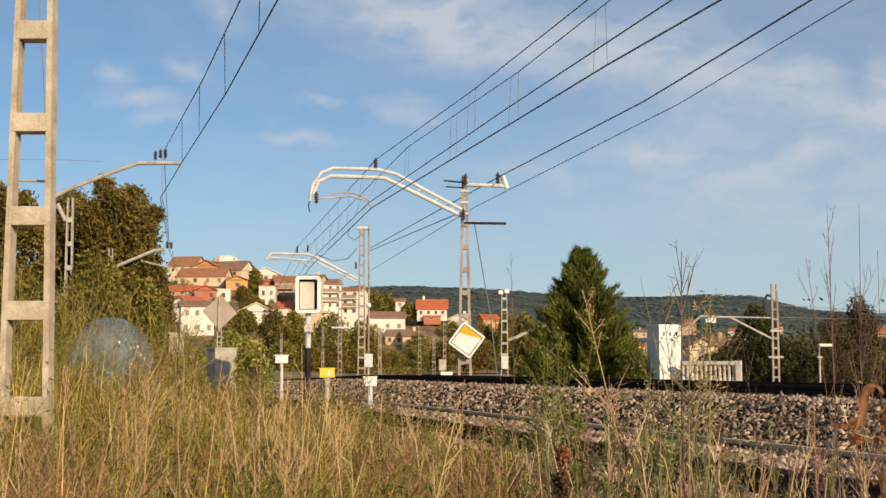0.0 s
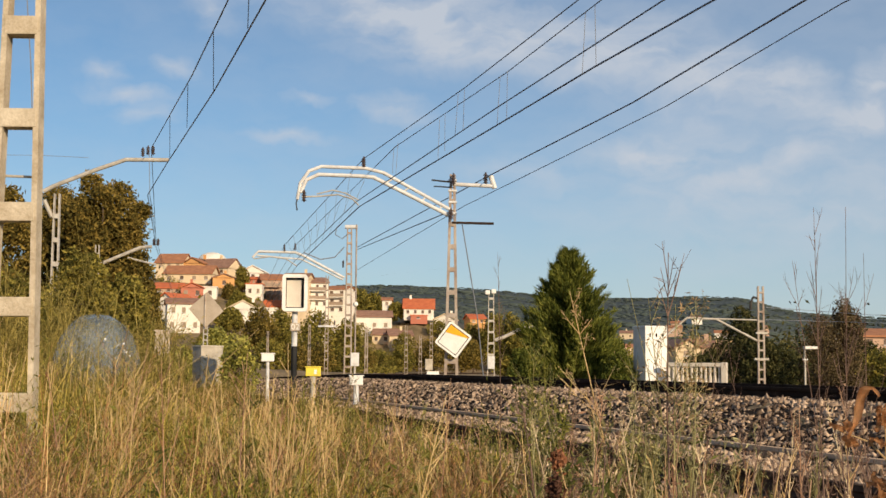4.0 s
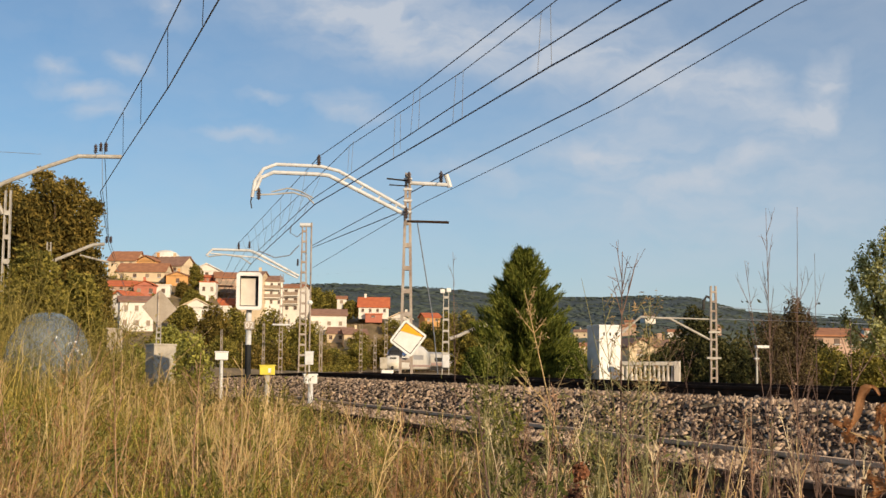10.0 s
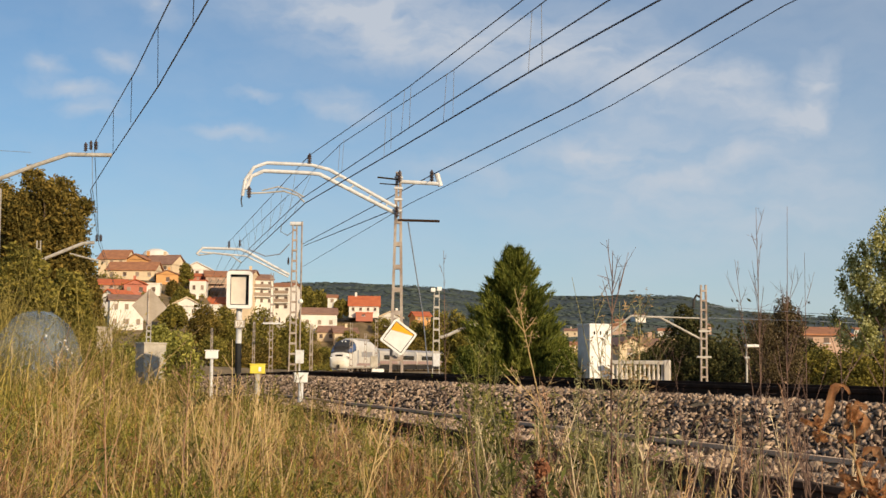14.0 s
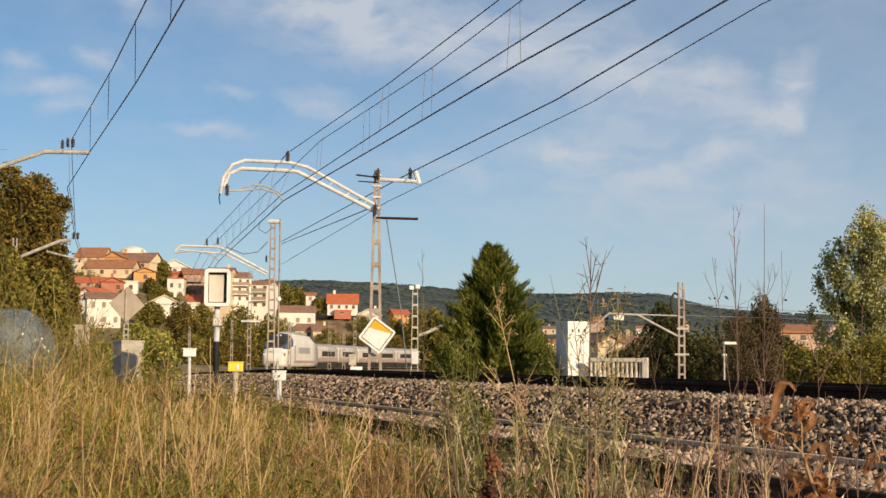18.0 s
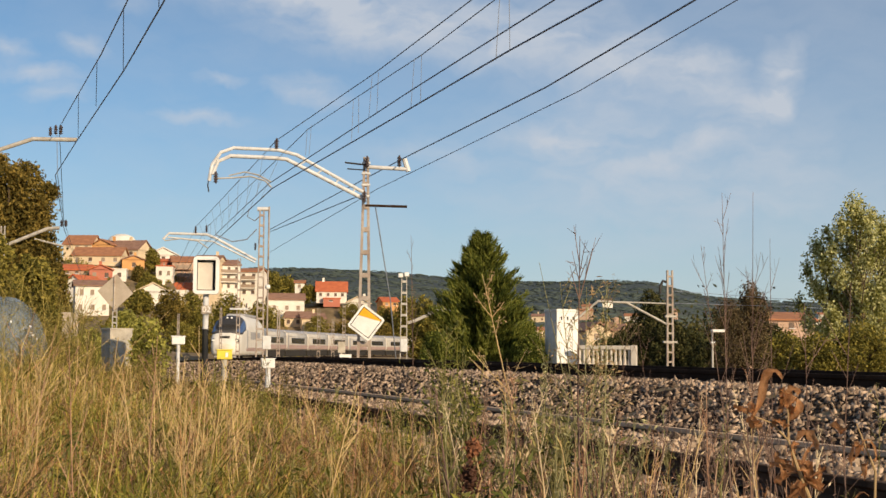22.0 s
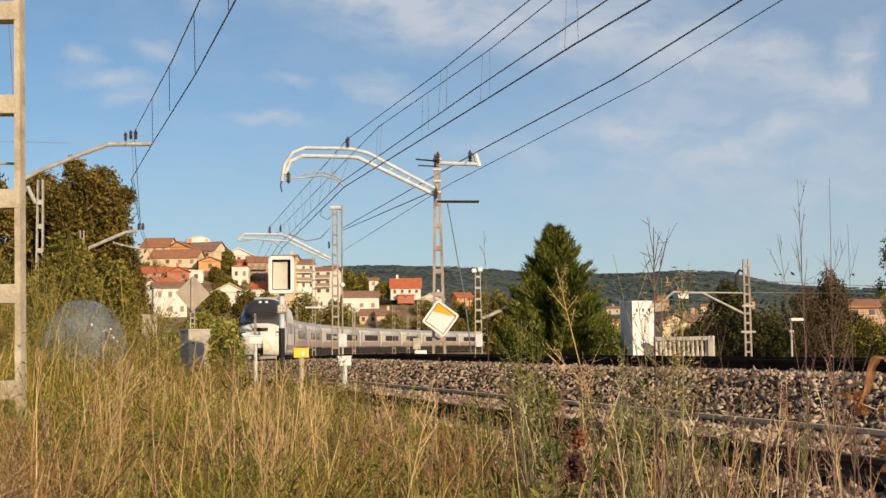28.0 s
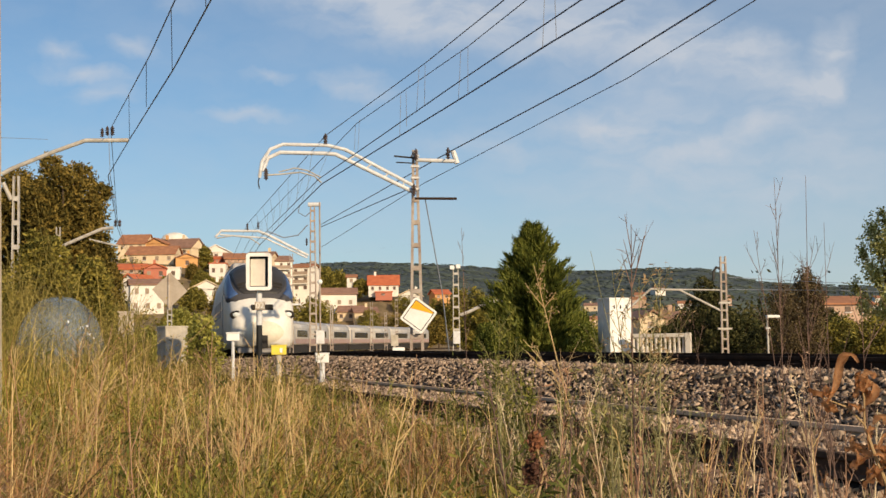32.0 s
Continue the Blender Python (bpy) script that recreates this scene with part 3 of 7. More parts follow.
track_b = put_track("track_upper", "rusty running rails on a raised ballast bed", 0.0, RAIL_B, -35, 430, ())
def put_sleepers(tr, off, top, y0, y1, half, mat="concrete"):
    bm = bmesh.new()
    box(bm, 0, 0, 0, 2 * half, 0.24, 0.20, 0.02)
    me = bpy.data.meshes.new("sleeper")
    bm.to_mesh(me)
    bm.free()
    me.materials.append(M[mat])
    for s in np.arange(s_of(y0), s_of(y1), 0.62):
        x, y, h = on_line(float(s), off)
        ob = new("sleeper", me)
        ob.parent = tr
        ob.matrix_local = pose(x, y, top - float(fall(y)) - 0.27, 0, 0, math.degrees(h) - 90)


put_sleepers(track_b, 0.0, RAIL_B, 6, 120, 1.3)
track_a = put_track("track_lower", "rusty siding rails sunk in ballast and weeds", -4.1, RAIL_A, -35, 120, (6, 7, 8, 9, 10, 11, 12), "siding_rail")
put_sleepers(track_a, -4.1, RAIL_A, 4, 60, 1.02, "timber")


# ---------------------------------------------------------------- masts
def lattice_mast(name, x, y, z0, z1, w0, w1, label, mat="galv", turn=0.0, step=0.8, depth=0.16, group="catenary masts", first=None, leg=0.11):
    ob = thing(name, pose(x, y, z0, 0, 0, turn), label, "mast", group)
    h = z1 - z0
    for s in (-1, 1):
        bm = bmesh.new()
        lo, hi = s * w0 / 2, s * w1 / 2
        t = max(0.045, w0 * leg)
        v = []
        for zz, c, tt in ((0, lo, t), (h, hi, t * 0.9)):
            for a, b in ((-1, -1), (1, -1), (1, 1), (-1, 1)):
                v.append(bm.verts.new((c - s * tt / 2 + a * tt / 2, b * depth / 2, zz)))
        for k in range(4):
            bm.faces.new((v[k], v[(k + 1) % 4], v[4 + (k + 1) % 4], v[4 + k]))
        bm.faces.new(v[3::-1])
        bm.faces.new(v[4:])
        part("leg", bm, mat, ob)
    zz = step * 0.35 if first is None else first
    while zz < h - 0.1:
        w = w0 + (w1 - w0) * zz / h
        part("batten", boxed(0, 0, zz, w - 0.04, depth + 0.012, step * 0.2, 0.006), mat, ob)
        zz += step
    return ob


def hang_insulator(parent, p, h=0.30, r=0.07):
    bm = bmesh.new()
    for k in range(4):
        bmesh.ops.create_cone(bm, cap_ends=True, segments=10, radius1=r, radius2=r * 0.45, depth=h / 5,
                              matrix=Matrix.Translation((p[0], p[1], p[2] + (k - 1.5) * h / 4)))
    tube(bm, [(p[0], p[1], p[2] - h * 0.62), (p[0], p[1], p[2] + h * 0.62)], r * 0.35)
    return part("insulator", bm, "porcelain", parent)


def bar(parent, name, pts, r, mat="galv", origin=None):
    o = Vector(origin or (0, 0, 0))
    bm = bmesh.new()
    tube(bm, [Vector(p) - o for p in pts], r, 8)
    return part(name, bm, mat, parent)


# first mast of the main track, with a double-tube arm
P1 = (0.76, 46.30, 0.85)
mast_one = lattice_mast("catenary_mast", P1[0], P1[1], 0.3, 7.93, 0.52, 0.20, "weathered steel lattice catenary mast with a white double-tube arm", "mast_steel", turn=0, leg=0.19, depth=0.22)
O1 = (P1[0], P1[1], 0.3)
bar(mast_one, "arm_upper_tube", [(0.75, 46.20, 6.64), (-1.66, 46.00, 7.93), (-2.29, 45.90, 8.07), (-3.82, 45.80, 8.10), (-4.24, 45.70, 7.92), (-4.53, 45.70, 7.49), (-4.62, 45.70, 6.93)], 0.062, "white_steel", O1)
bar(mast_one, "arm_lower_tube", [(0.71, 46.20, 6.44), (-2.01, 46.00, 7.77), (-2.44, 45.90, 7.79), (-3.91, 45.80, 7.82), (-4.33, 45.70, 7.61), (-4.51, 45.70, 7.15)], 0.07, "white_steel", O1)
for u in (0.15, 0.38, 0.62, 0.85):
    q0, q1 = Vector((0.75, 46.20, 6.64)).lerp(Vector((-1.66, 46.00, 7.93)), u), Vector((0.71, 46.20, 6.44)).lerp(Vector((-2.01, 46.00, 7.77)), u)
    bar(mast_one, "arm_tie", [q0, q1], 0.03, "white_steel", O1)
bar(mast_one, "steady_arm", [(-4.46, 45.60, 7.00), (-3.80, 45.70, 7.05), (-3.21, 45.70, 7.11), (-2.72, 45.70, 6.97), (-2.49, 45.70, 6.74)], 0.028, "galv", O1)
bar(mast_one, "steady_arm_upper", [(-3.95, 45.70, 7.12), (-3.40, 45.70, 7.26), (-2.95, 45.70, 7.16), (-2.50, 45.70, 6.92)], 0.024, "galv", O1)
bar(mast_one, "hook", [(-4.60, 45.70, 7.05), (-4.66, 45.70, 6.78), (-4.62, 45.70, 6.55)], 0.022, "dark", O1)
for zz in (7.72, 7.35, 6.95, 6.55):
    part("band", boxed(0, 0, zz - 0.3, 0.30, 0.26, 0.07, 0.01), "white_steel", mast_one)
bar(mast_one, "bracket", [(0.75, 46.20, 7.58), (2.26, 46.20, 7.52)], 0.07, "white_steel", O1)
bar(mast_one, "bracket_head", [(2.10, 46.20, 7.88), (2.24, 46.20, 7.44)], 0.09, "white_steel", O1)
bar(mast_one, "cross_bar", [(0.75, 46.20, 6.22), (2.21, 46.20, 6.20)], 0.045, "rail", O1)
bar(mast_one, "anchor_bar", [(0.10, 46.20, 7.50), (0.80, 46.20, 7.46)], 0.022, "dark", O1)
bar(mast_one, "anchor_bar", [(0.02, 46.20, 7.72), (0.83, 46.20, 7.64)], 0.03, "dark", O1)
bar(mast_one, "stay_cable", [(1.11, 46.30, 6.17), (1.70, 47.50, 3.01), (1.97, 48.50, 0.83)], 0.02, "wire", O1)
for q in ((-2.35, 45.90, 8.27), (1.92, 46.20, 7.80), (0.79, 46.00, 7.73), (-4.38, 45.60, 7.04), (0.71, 46.00, 6.50)):
    hang_insulator(mast_one, Vector(q) - Vector(O1), 0.34, 0.09)

# second mast
P2 = (-4.90, 80.00, 0.69)
mast_two = lattice_mast("catenary_mast", P2[0], P2[1], 0.3, 9.65, 0.50, 0.30, "galvanised lattice catenary mast with a white tube arm", "mast_steel", turn=8, step=0.62, leg=0.16)
O2 = (P2[0], P2[1], 0.3)
T2 = pose(0, 0, 0, 0, 0, -8)


def bar2(name, pts, r, mat="white_steel"):
    bm = bmesh.new()
    tube(bm, [T2 @ (Vector(p) - Vector(O2)) for p in pts], r, 8)
    part(name, bm, mat, mast_two)


bar2("arm_tube", [(-5.18, 80.00, 6.50), (-7.60, 79.50, 7.76), (-8.11, 79.50, 7.96), (-10.30, 79.30, 7.98), (-10.62, 79.20, 7.60)], 0.08)
bar2("arm_lower_tube", [(-5.25, 80.00, 6.36), (-7.74, 79.50, 7.55), (-10.36, 79.30, 7.74)], 0.05)
bar2("steady_arm", [(-10.55, 79.20, 7.53), (-9.62, 79.30, 7.67), (-8.60, 79.30, 7.54), (-7.99, 79.30, 7.13)], 0.035, "galv")
bar2("head_bracket", [(-5.17, 80.00, 9.58), (-4.41, 80.00, 9.58)], 0.13)
bar2("jumper_cable", [(-4.93, 80.00, 9.20), (-5.33, 80.00, 8.86), (-5.75, 80.00, 9.10), (-5.68, 80.00, 9.58)], 0.03, "wire")
bar2("jumper_cable", [(-5.20, 80.00, 8.35), (-5.77, 80.00, 7.73), (-6.63, 80.00, 7.59), (-7.65, 80.00, 8.00)], 0.035, "wire")
for q in ((-8.75, 79.40, 8.22), (-8.11, 79.40, 8.29), (-5.26, 80.00, 7.32)):
    hang_insulator(mast_two, T2 @ (Vector(q) - Vector(O2)), 0.36, 0.085)

# masts of the overgrown track beside the camera
P3 = (-3.31, 10.60, 0.90)
near_mast = lattice_mast("catenary_mast", P3[0], P3[1], 0.02, 7.6, 0.425, 0.20, "pale weathered concrete lattice mast standing in tall grass", "old_concrete", turn=0, step=0.756, depth=0.15, first=0.115)
part("tie_rod", rod(Vector((-3.52, 10.75, 2.72)) - Vector((P3[0], P3[1], 0.02)), Vector((-3.23, 10.75, 2.71)) - Vector((P3[0], P3[1], 0.02)), 0.011), "galv", near_mast)
P4 = (-12.43, 44.00, 1.38)
left_mast = lattice_mast("catenary_mast", P4[0], P4[1], 0.2, 6.83, 0.30, 0.20, "pale lattice mast with a bent steel arm beside trees", "galv")
O4 = (P4[0], P4[1], 0.2)
bar(left_mast, "arm_tube", [(-12.90, 44.00, 6.91), (-12.53, 44.00, 7.10), (-11.22, 44.00, 7.63), (-10.19, 44.00, 8.00), (-8.77, 44.00, 8.00)], 0.07, "galv", O4)
bar(left_mast, "arm_strut", [(-12.86, 44.00, 6.61), (-12.58, 44.00, 6.04)], 0.07, "galv", O4)
for q in ((-9.63, 44.00, 8.26), (-9.46, 44.00, 8.32), (-9.29, 44.00, 8.32)):
    hang_insulator(left_mast, Vector(q) - Vector(O4), 0.26, 0.07)
P5 = (-17.32, 69.00, 1.49)
far_left_mast = lattice_mast("catenary_mast", P5[0], P5[1], 0.2, 7.36, 0.30, 0.22, "pale lattice mast half hidden by a tree", "galv")
O5 = (P5[0], P5[1], 0.2)
bar(far_left_mast, "arm_tube", [(-17.31, 69.00, 6.24), (-16.90, 69.00, 6.48), (-15.09, 69.00, 7.25), (-14.50, 69.00, 7.30)], 0.09, "galv", O5)
bar(far_left_mast, "steady_arm", [(-15.73, 69.00, 6.71), (-14.25, 69.00, 6.36)], 0.05, "galv", O5)
for q in ((-14.39, 69.00, 7.54), (-14.18, 69.00, 7.54)):
    hang_insulator(far_left_mast, Vector(q) - Vector(O5), 0.3, 0.1)

# mast with lamps, and its arm
P6 = (4.39, 95.00, 0.47)
lamp_mast = lattice_mast("catenary_mast", P6[0], P6[1], 0.2, 6.44, 0.55, 0.40, "grey lattice mast with two white floodlights on top", "galv")
O6 = (P6[0], P6[1], 0.2)
bar(lamp_mast, "arm_tube", [(4.68, 95.00, 3.12), (5.29, 95.00, 3.33), (6.70, 95.00, 4.01), (8.24, 95.00, 4.13)], 0.12, "galv", O6)
for q in ((4.13, 95.00, 6.52), (4.57, 95.00, 6.60)):
    v = Vector(q) - Vector(O6)
    part("floodlight", boxed(v.x, v.y, v.z, 0.34, 0.3, 0.3, 0.06), "white", lamp_mast)
v = Vector((4.39, 95.00, 1.52)) - Vector(O6)
part("switch_box", boxed(v.x, v.y - 0.2, v.z, 0.5, 0.3, 0.9, 0.03), "white_steel", lamp_mast)

# mast on the right
P7 = (17.23, 69.00, 0.21)
right_mast = lattice_mast("catenary_mast", P7[0], P7[1], 0.0, 5.50, 0.40, 0.34, "grey lattice mast with a long sloping arm", "mast_steel", step=0.5, leg=0.24)
O7 = (P7[0], P7[1], 0.0)
bar(right_mast, "arm_tube", [(17.05, 69.00, 2.66), (14.91, 69.00, 3.77), (13.38, 69.00, 3.83), (12.34, 69.00, 2.95)], 0.06, "galv", O7)
bar(right_mast, "arm_tie", [(13.38, 69.00, 3.83), (17.14, 69.00, 3.74)], 0.04, "galv", O7)
bar(right_mast, "pulley_loop", [(17.10, 69.00, 4.86), (16.87, 69.00, 4.94), (16.72, 69.00, 4.71), (16.71, 69.00, 4.27)], 0.07, "dark", O7)
part("crosshead", boxed(*(Vector((17.24, 69.00, 1.72)) - Vector(O7)), 0.75, 0.2, 0.1), "galv", right_mast)
part("crosshead", boxed(*(Vector((17.27, 69.00, 3.07)) - Vector(O7)), 0.6, 0.2, 0.1), "galv", right_mast)


# ---------------------------------------------------------------- wires
def wire(name, pts, r, label, sag=0.0, group="overhead wires"):
    bm = bmesh.new()
    out = []
    for p, q in zip(pts, pts[1:]):
        p, q = Vector(p), Vector(q)
        for k in range(10):
            u = k / 10
            c = p.lerp(q, u)
            c.z -= sag * 4 * u * (1 - u)
            out.append(c)
    out.append(Vector(pts[-1]))
    tube(bm, out, r * 0.7, 5)
    return tagged(part(name, bm, "wire"), label, "wire", group)


WIRES = [
    ("messenger_wire", [(4.07, 20.00, 8.24), (2.89, 26.00, 8.51), (0.87, 36.00, 8.82), (-2.35, 45.90, 8.41), (-8.75, 79.40, 8.39), (-18.23, 140.00, 7.43)], 0.020),
    ("messenger_wire", [(4.42, 20.00, 8.30), (3.32, 26.00, 8.49), (1.95, 34.00, 8.84), (-1.18, 43.00, 8.35), (-8.11, 79.40, 8.36), (-17.75, 140.00, 7.43)], 0.018),
    ("contact_wire", [(4.72, 17.00, 6.93), (3.79, 21.50, 7.25), (1.55, 31.00, 7.32), (-2.59, 45.70, 6.86), (-8.26, 79.30, 7.26), (-18.10, 140.00, 6.23)], 0.022),
    ("contact_wire", [(5.31, 17.00, 6.88), (4.60, 21.50, 7.25), (3.22, 26.00, 7.16), (1.60, 32.00, 7.08), (-2.47, 45.70, 6.70), (-7.99, 79.30, 7.13), (-17.62, 140.00, 6.18)], 0.028),
]
WIRES += [
    ("feeder_wire", [(7.85, 21.00, 8.21), (6.80, 24.00, 7.95), (5.22, 34.00, 8.07), (2.02, 46.20, 7.88), (-4.41, 80.00, 8.35)], 0.030),
    ("feeder_wire", [(8.39, 21.00, 7.99), (7.57, 24.00, 7.95), (5.92, 33.00, 7.79), (1.15, 46.20, 6.80), (-4.40, 80.00, 6.98)], 0.018),
    ("feeder_wire", [(0.83, 46.20, 6.68), (-4.41, 80.00, 8.21)], 0.030),
    ("messenger_wire", [(-2.66, 18.00, 6.66), (-3.12, 20.00, 6.82), (-4.95, 27.00, 7.13), (-9.35, 44.00, 8.40), (-14.30, 69.00, 7.66), (-21.27, 110.00, 7.26)], 0.018),
]
WIRES += [
    ("contact_wire", [(-1.99, 18.00, 6.74), (-2.57, 20.20, 6.88), (-4.64, 28.00, 7.04), (-7.97, 40.00, 7.36), (-9.43, 44.00, 6.83), (-14.27, 69.00, 7.25), (-21.17, 110.00, 6.79)], 0.022),
    ("drop_wire", [(-9.42, 44.00, 8.24), (-9.36, 44.00, 6.83), (-14.24, 69.00, 7.42)], 0.016),
    ("drop_wire", [(-4.06, 13.00, 5.03), (-3.98, 13.00, 4.17), (-3.87, 13.00, 2.47)], 0.009),
    ("cross_wire", [(-14.51, 40.00, 7.50), (-12.35, 42.00, 7.80), (-11.42, 44.00, 8.05)], 0.012),
    ("far_wire", [(17.50, 69.00, 4.41), (25.01, 75.00, 4.31), (42.72, 90.00, 4.63)], 0.02),
]
WIRES += [
    ("far_wire", [(17.49, 69.00, 3.77), (25.00, 75.00, 3.87), (42.69, 90.00, 4.05)], 0.02),
]
for name, pts, r in WIRES:
    wire(name, pts, r, "thin dark overhead line wire")
for (a, b) in (((3.25, 26.00, 8.43), (3.27, 26.00, 7.18)), ((3.12, 26.50, 8.42), (3.05, 26.50, 7.13)), ((1.91, 33.00, 8.65), (1.81, 31.60, 7.14)), ((1.78, 34.00, 8.75), (1.60, 32.00, 7.08)),
               ((0.90, 36.00, 8.79), (0.82, 34.00, 7.29)), ((0.74, 36.50, 8.78), (0.63, 35.00, 7.31)), ((0.38, 37.00, 8.27), (0.37, 36.00, 7.09)), ((0.23, 37.50, 8.25), (0.19, 37.00, 7.00)),
               ((-1.09, 43.00, 8.48), (-1.12, 42.00, 7.31)), ((-1.22, 43.00, 8.35), (-1.23, 42.00, 7.34)),
               ((-4.02, 24.00, 7.33), (-4.58, 27.50, 6.93)), ((-5.21, 28.00, 7.22), (-5.95, 32.00, 6.96)), ((-6.57, 33.00, 7.46), (-7.54, 38.00, 7.14)), ((-2.82, 20.00, 6.82), (-3.11, 22.00, 6.85))):
    wire("dropper", [a, b], 0.011, "thin vertical dropper between overhead wires", group="droppers")
for top, low in ((((-2.35, 45.90, 8.41), (-8.75, 79.40, 8.39)), ((-2.59, 45.70, 6.86), (-8.26, 79.30, 7.26))), (((-1.18, 43.00, 8.35), (-8.11, 79.40, 8.36)), ((-2.47, 45.70, 6.70), (-7.99, 79.30, 7.13)))):
    for dist in (49.5, 53.5, 57.5, 61.5, 65.5, 69.5, 73.5, 77.0):
        a, b = (Vector(p).lerp(Vector(q), (dist - p[1]) / (q[1] - p[1])) for p, q in (top, low))
        wire("dropper", [a, b], 0.010, "thin vertical dropper between overhead wires", group="droppers")


# ---------------------------------------------------------------- train
def loft(sections, cap=True):
    """Closed rings of equal length, joined into one skin."""
    bm = bmesh.new()
    rings = [[bm.verts.new(p) for p in sec] for sec in sections]
    k = len(rings[0])
    for a, b in zip(rings, rings[1:]):
        for i in range(k):
            bm.faces.new((a[i], a[(i + 1) % k], b[(i + 1) % k], b[i]))
    if cap:
        bm.faces.new(rings[0][::-1])
        bm.faces.new(rings[-1])
    bmesh.ops.recalc_face_normals(bm, faces=bm.faces)
    return bm


def body_ring(y, half, bottom, shoulder, top, inset=0.0, n=7):
    """A rounded carriage section at y: flat sides and an arched roof."""
    pts = [(-half * 0.94, y, bottom), (-half, y, bottom + 0.35), (-half, y, shoulder)]
    for i in range(1, n):
        a = math.pi * i / n
        pts.append((-half * math.copysign(abs(math.cos(a)) ** 0.7, math.cos(a)), y, shoulder + (top - shoulder) * math.sin(a) ** 0.8))
    return pts + [(half, y, shoulder), (half, y, bottom + 0.35), (half * 0.94, y, bottom)]


def wheelset(parent, y):
    bm = bmesh.new()
    for x in (-0.86, 0.86):
        bmesh.ops.create_cone(bm, cap_ends=True, segments=20, radius1=0.44, radius2=0.44, depth=0.12,
                              matrix=Matrix.Translation((x, y, 0.44)) @ Euler((0, math.pi / 2, 0)).to_matrix().to_4x4())
    tube(bm, [(-0.86, y, 0.44), (0.86, y, 0.44)], 0.08)
    return part("wheelset", bm, "under", parent)


def make_loco():
    ob = thing("power_car", Matrix(), "white and blue streamlined train power car with headlights", "train", "train")
    # front at y = 0, tail at y = 20
    secs = [(0.0, 0.95, 0.50, 1.30, 1.70), (0.22, 1.22, 0.42, 1.60, 2.05), (0.7, 1.38, 0.38, 1.92, 2.46), (1.3, 1.44, 0.36, 2.18, 2.92), (2.2, 1.47, 0.36, 2.48, 3.62),
            (3.2, 1.48, 0.36, 2.75, 4.12), (4.8, 1.48, 0.36, 2.95, 4.42), (7.0, 1.48, 0.36, 3.1, 4.50), (16.0, 1.48, 0.36, 3.0, 4.40), (19.9, 1.48, 0.40, 2.6, 3.50)]
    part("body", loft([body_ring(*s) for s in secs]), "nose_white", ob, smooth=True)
    cols = np.array(secs).T

    def skin(y0, y1, zlow, a_from, a_to, lift):
        """A thin shell on the rounded nose above a height, between two shares of its arch."""
        rings = []
        for y in np.linspace(y0, y1, 9):
            half, sh, top = (float(np.interp(y, cols[0], cols[k])) for k in (1, 3, 4))
            a0 = math.asin(min(0.98, max(0.0, (zlow - sh) / (top - sh)) ** 1.25))
            outer, inner = [], []
            for u in np.linspace(a_from, a_to, 13):
                a = a0 + (math.pi - 2 * a0) * float(u)
                c = math.copysign(abs(math.cos(a)) ** 0.7, math.cos(a))
                z = (top - sh) * max(0.0, math.sin(a)) ** 0.8
                outer.append((-(half + lift) * c, y - lift, sh + z + lift))
                inner.append((-(half - 0.04) * c, y, sh + z - 0.05))
            rings.append(outer + inner[::-1])
        return loft(rings)
    part("windscreen_surround", skin(0.86, 4.2, 2.42, 0.0, 1.0, 0.03), "train_slate", ob, "slate grey windscreen surround", smooth=True)
    part("windscreen", skin(1.10, 3.5, 2.62, 0.24, 0.76, 0.045), "screen_glass", ob, "dark windscreen glass", smooth=True)
    for a, b in ((0.010, 0.215), (0.785, 0.99)):
        part("blue_flash", skin(1.2, 4.0, 2.52, a, b, 0.05), "train_blue", ob, "bright blue corner panel", smooth=True)
    for k in (0.30, 0.52):
        part("wiper", skin(1.2 + k, 1.28 + k, 2.6, 0.28, 0.72, 0.07), "under", ob)
    for x in (-1.13, 1.13):
        for nm, r, y, mt in (("headlight_bezel", 0.25, 0.33, "under"), ("headlight", 0.14, 0.20, "lamp_glass")):
            bm = bmesh.new()
            bmesh.ops.create_uvsphere(bm, u_segments=14, v_segments=8, radius=r, matrix=Matrix.Translation((x, y, 1.80)) @ Matrix.Diagonal((1.15, 0.6, 0.8, 1)))
            part(nm, bm, mt, ob, "round clear headlight" if nm == "headlight" else "", smooth=True)
    for x in (-0.22, 0.22):
        bm = bmesh.new()
        bmesh.ops.create_uvsphere(bm, u_segments=12, v_segments=8, radius=0.12, matrix=Matrix.Translation((x, 2.95, 4.06)))
        part("marker_light", bm, "lamp_glass", ob, "small clear upper light", smooth=True)
    bm = bmesh.new()
    bmesh.ops.create_uvsphere(bm, u_segments=24, v_segments=16, radius=1.0, matrix=Matrix.Translation((0, 0.55, 1.02)) @ Matrix.Diagonal((1.30, 0.78, 0.72, 1)))
    part("lower_nose", bm, "train_cream", ob, "cream rounded lower nose", smooth=True)
    part("coupler_hatch", boxed(0.0, -0.20, 0.62, 0.40, 0.14, 0.55, 0.04), "under", ob)
    part("number_panel", boxed(0, 0.34, 2.12, 0.95, 0.3, 0.26, 0.03), "under", ob)
    part("snow_plough", boxed(0, 0.75, 0.32, 2.1, 0.7, 0.36, 0.08), "train_silver", ob, "grey plough")
    part("underframe", boxed(0, 10, 0.55, 2.5, 17.5, 0.5, 0.05), "under", ob)
    part("roof_fairing", boxed(0, 11.0, 4.42, 1.9, 8.0, 0.35, 0.12), "train_silver", ob)
    for y in (3.2, 6.0, 14.0, 16.8):
        wheelset(ob, y)
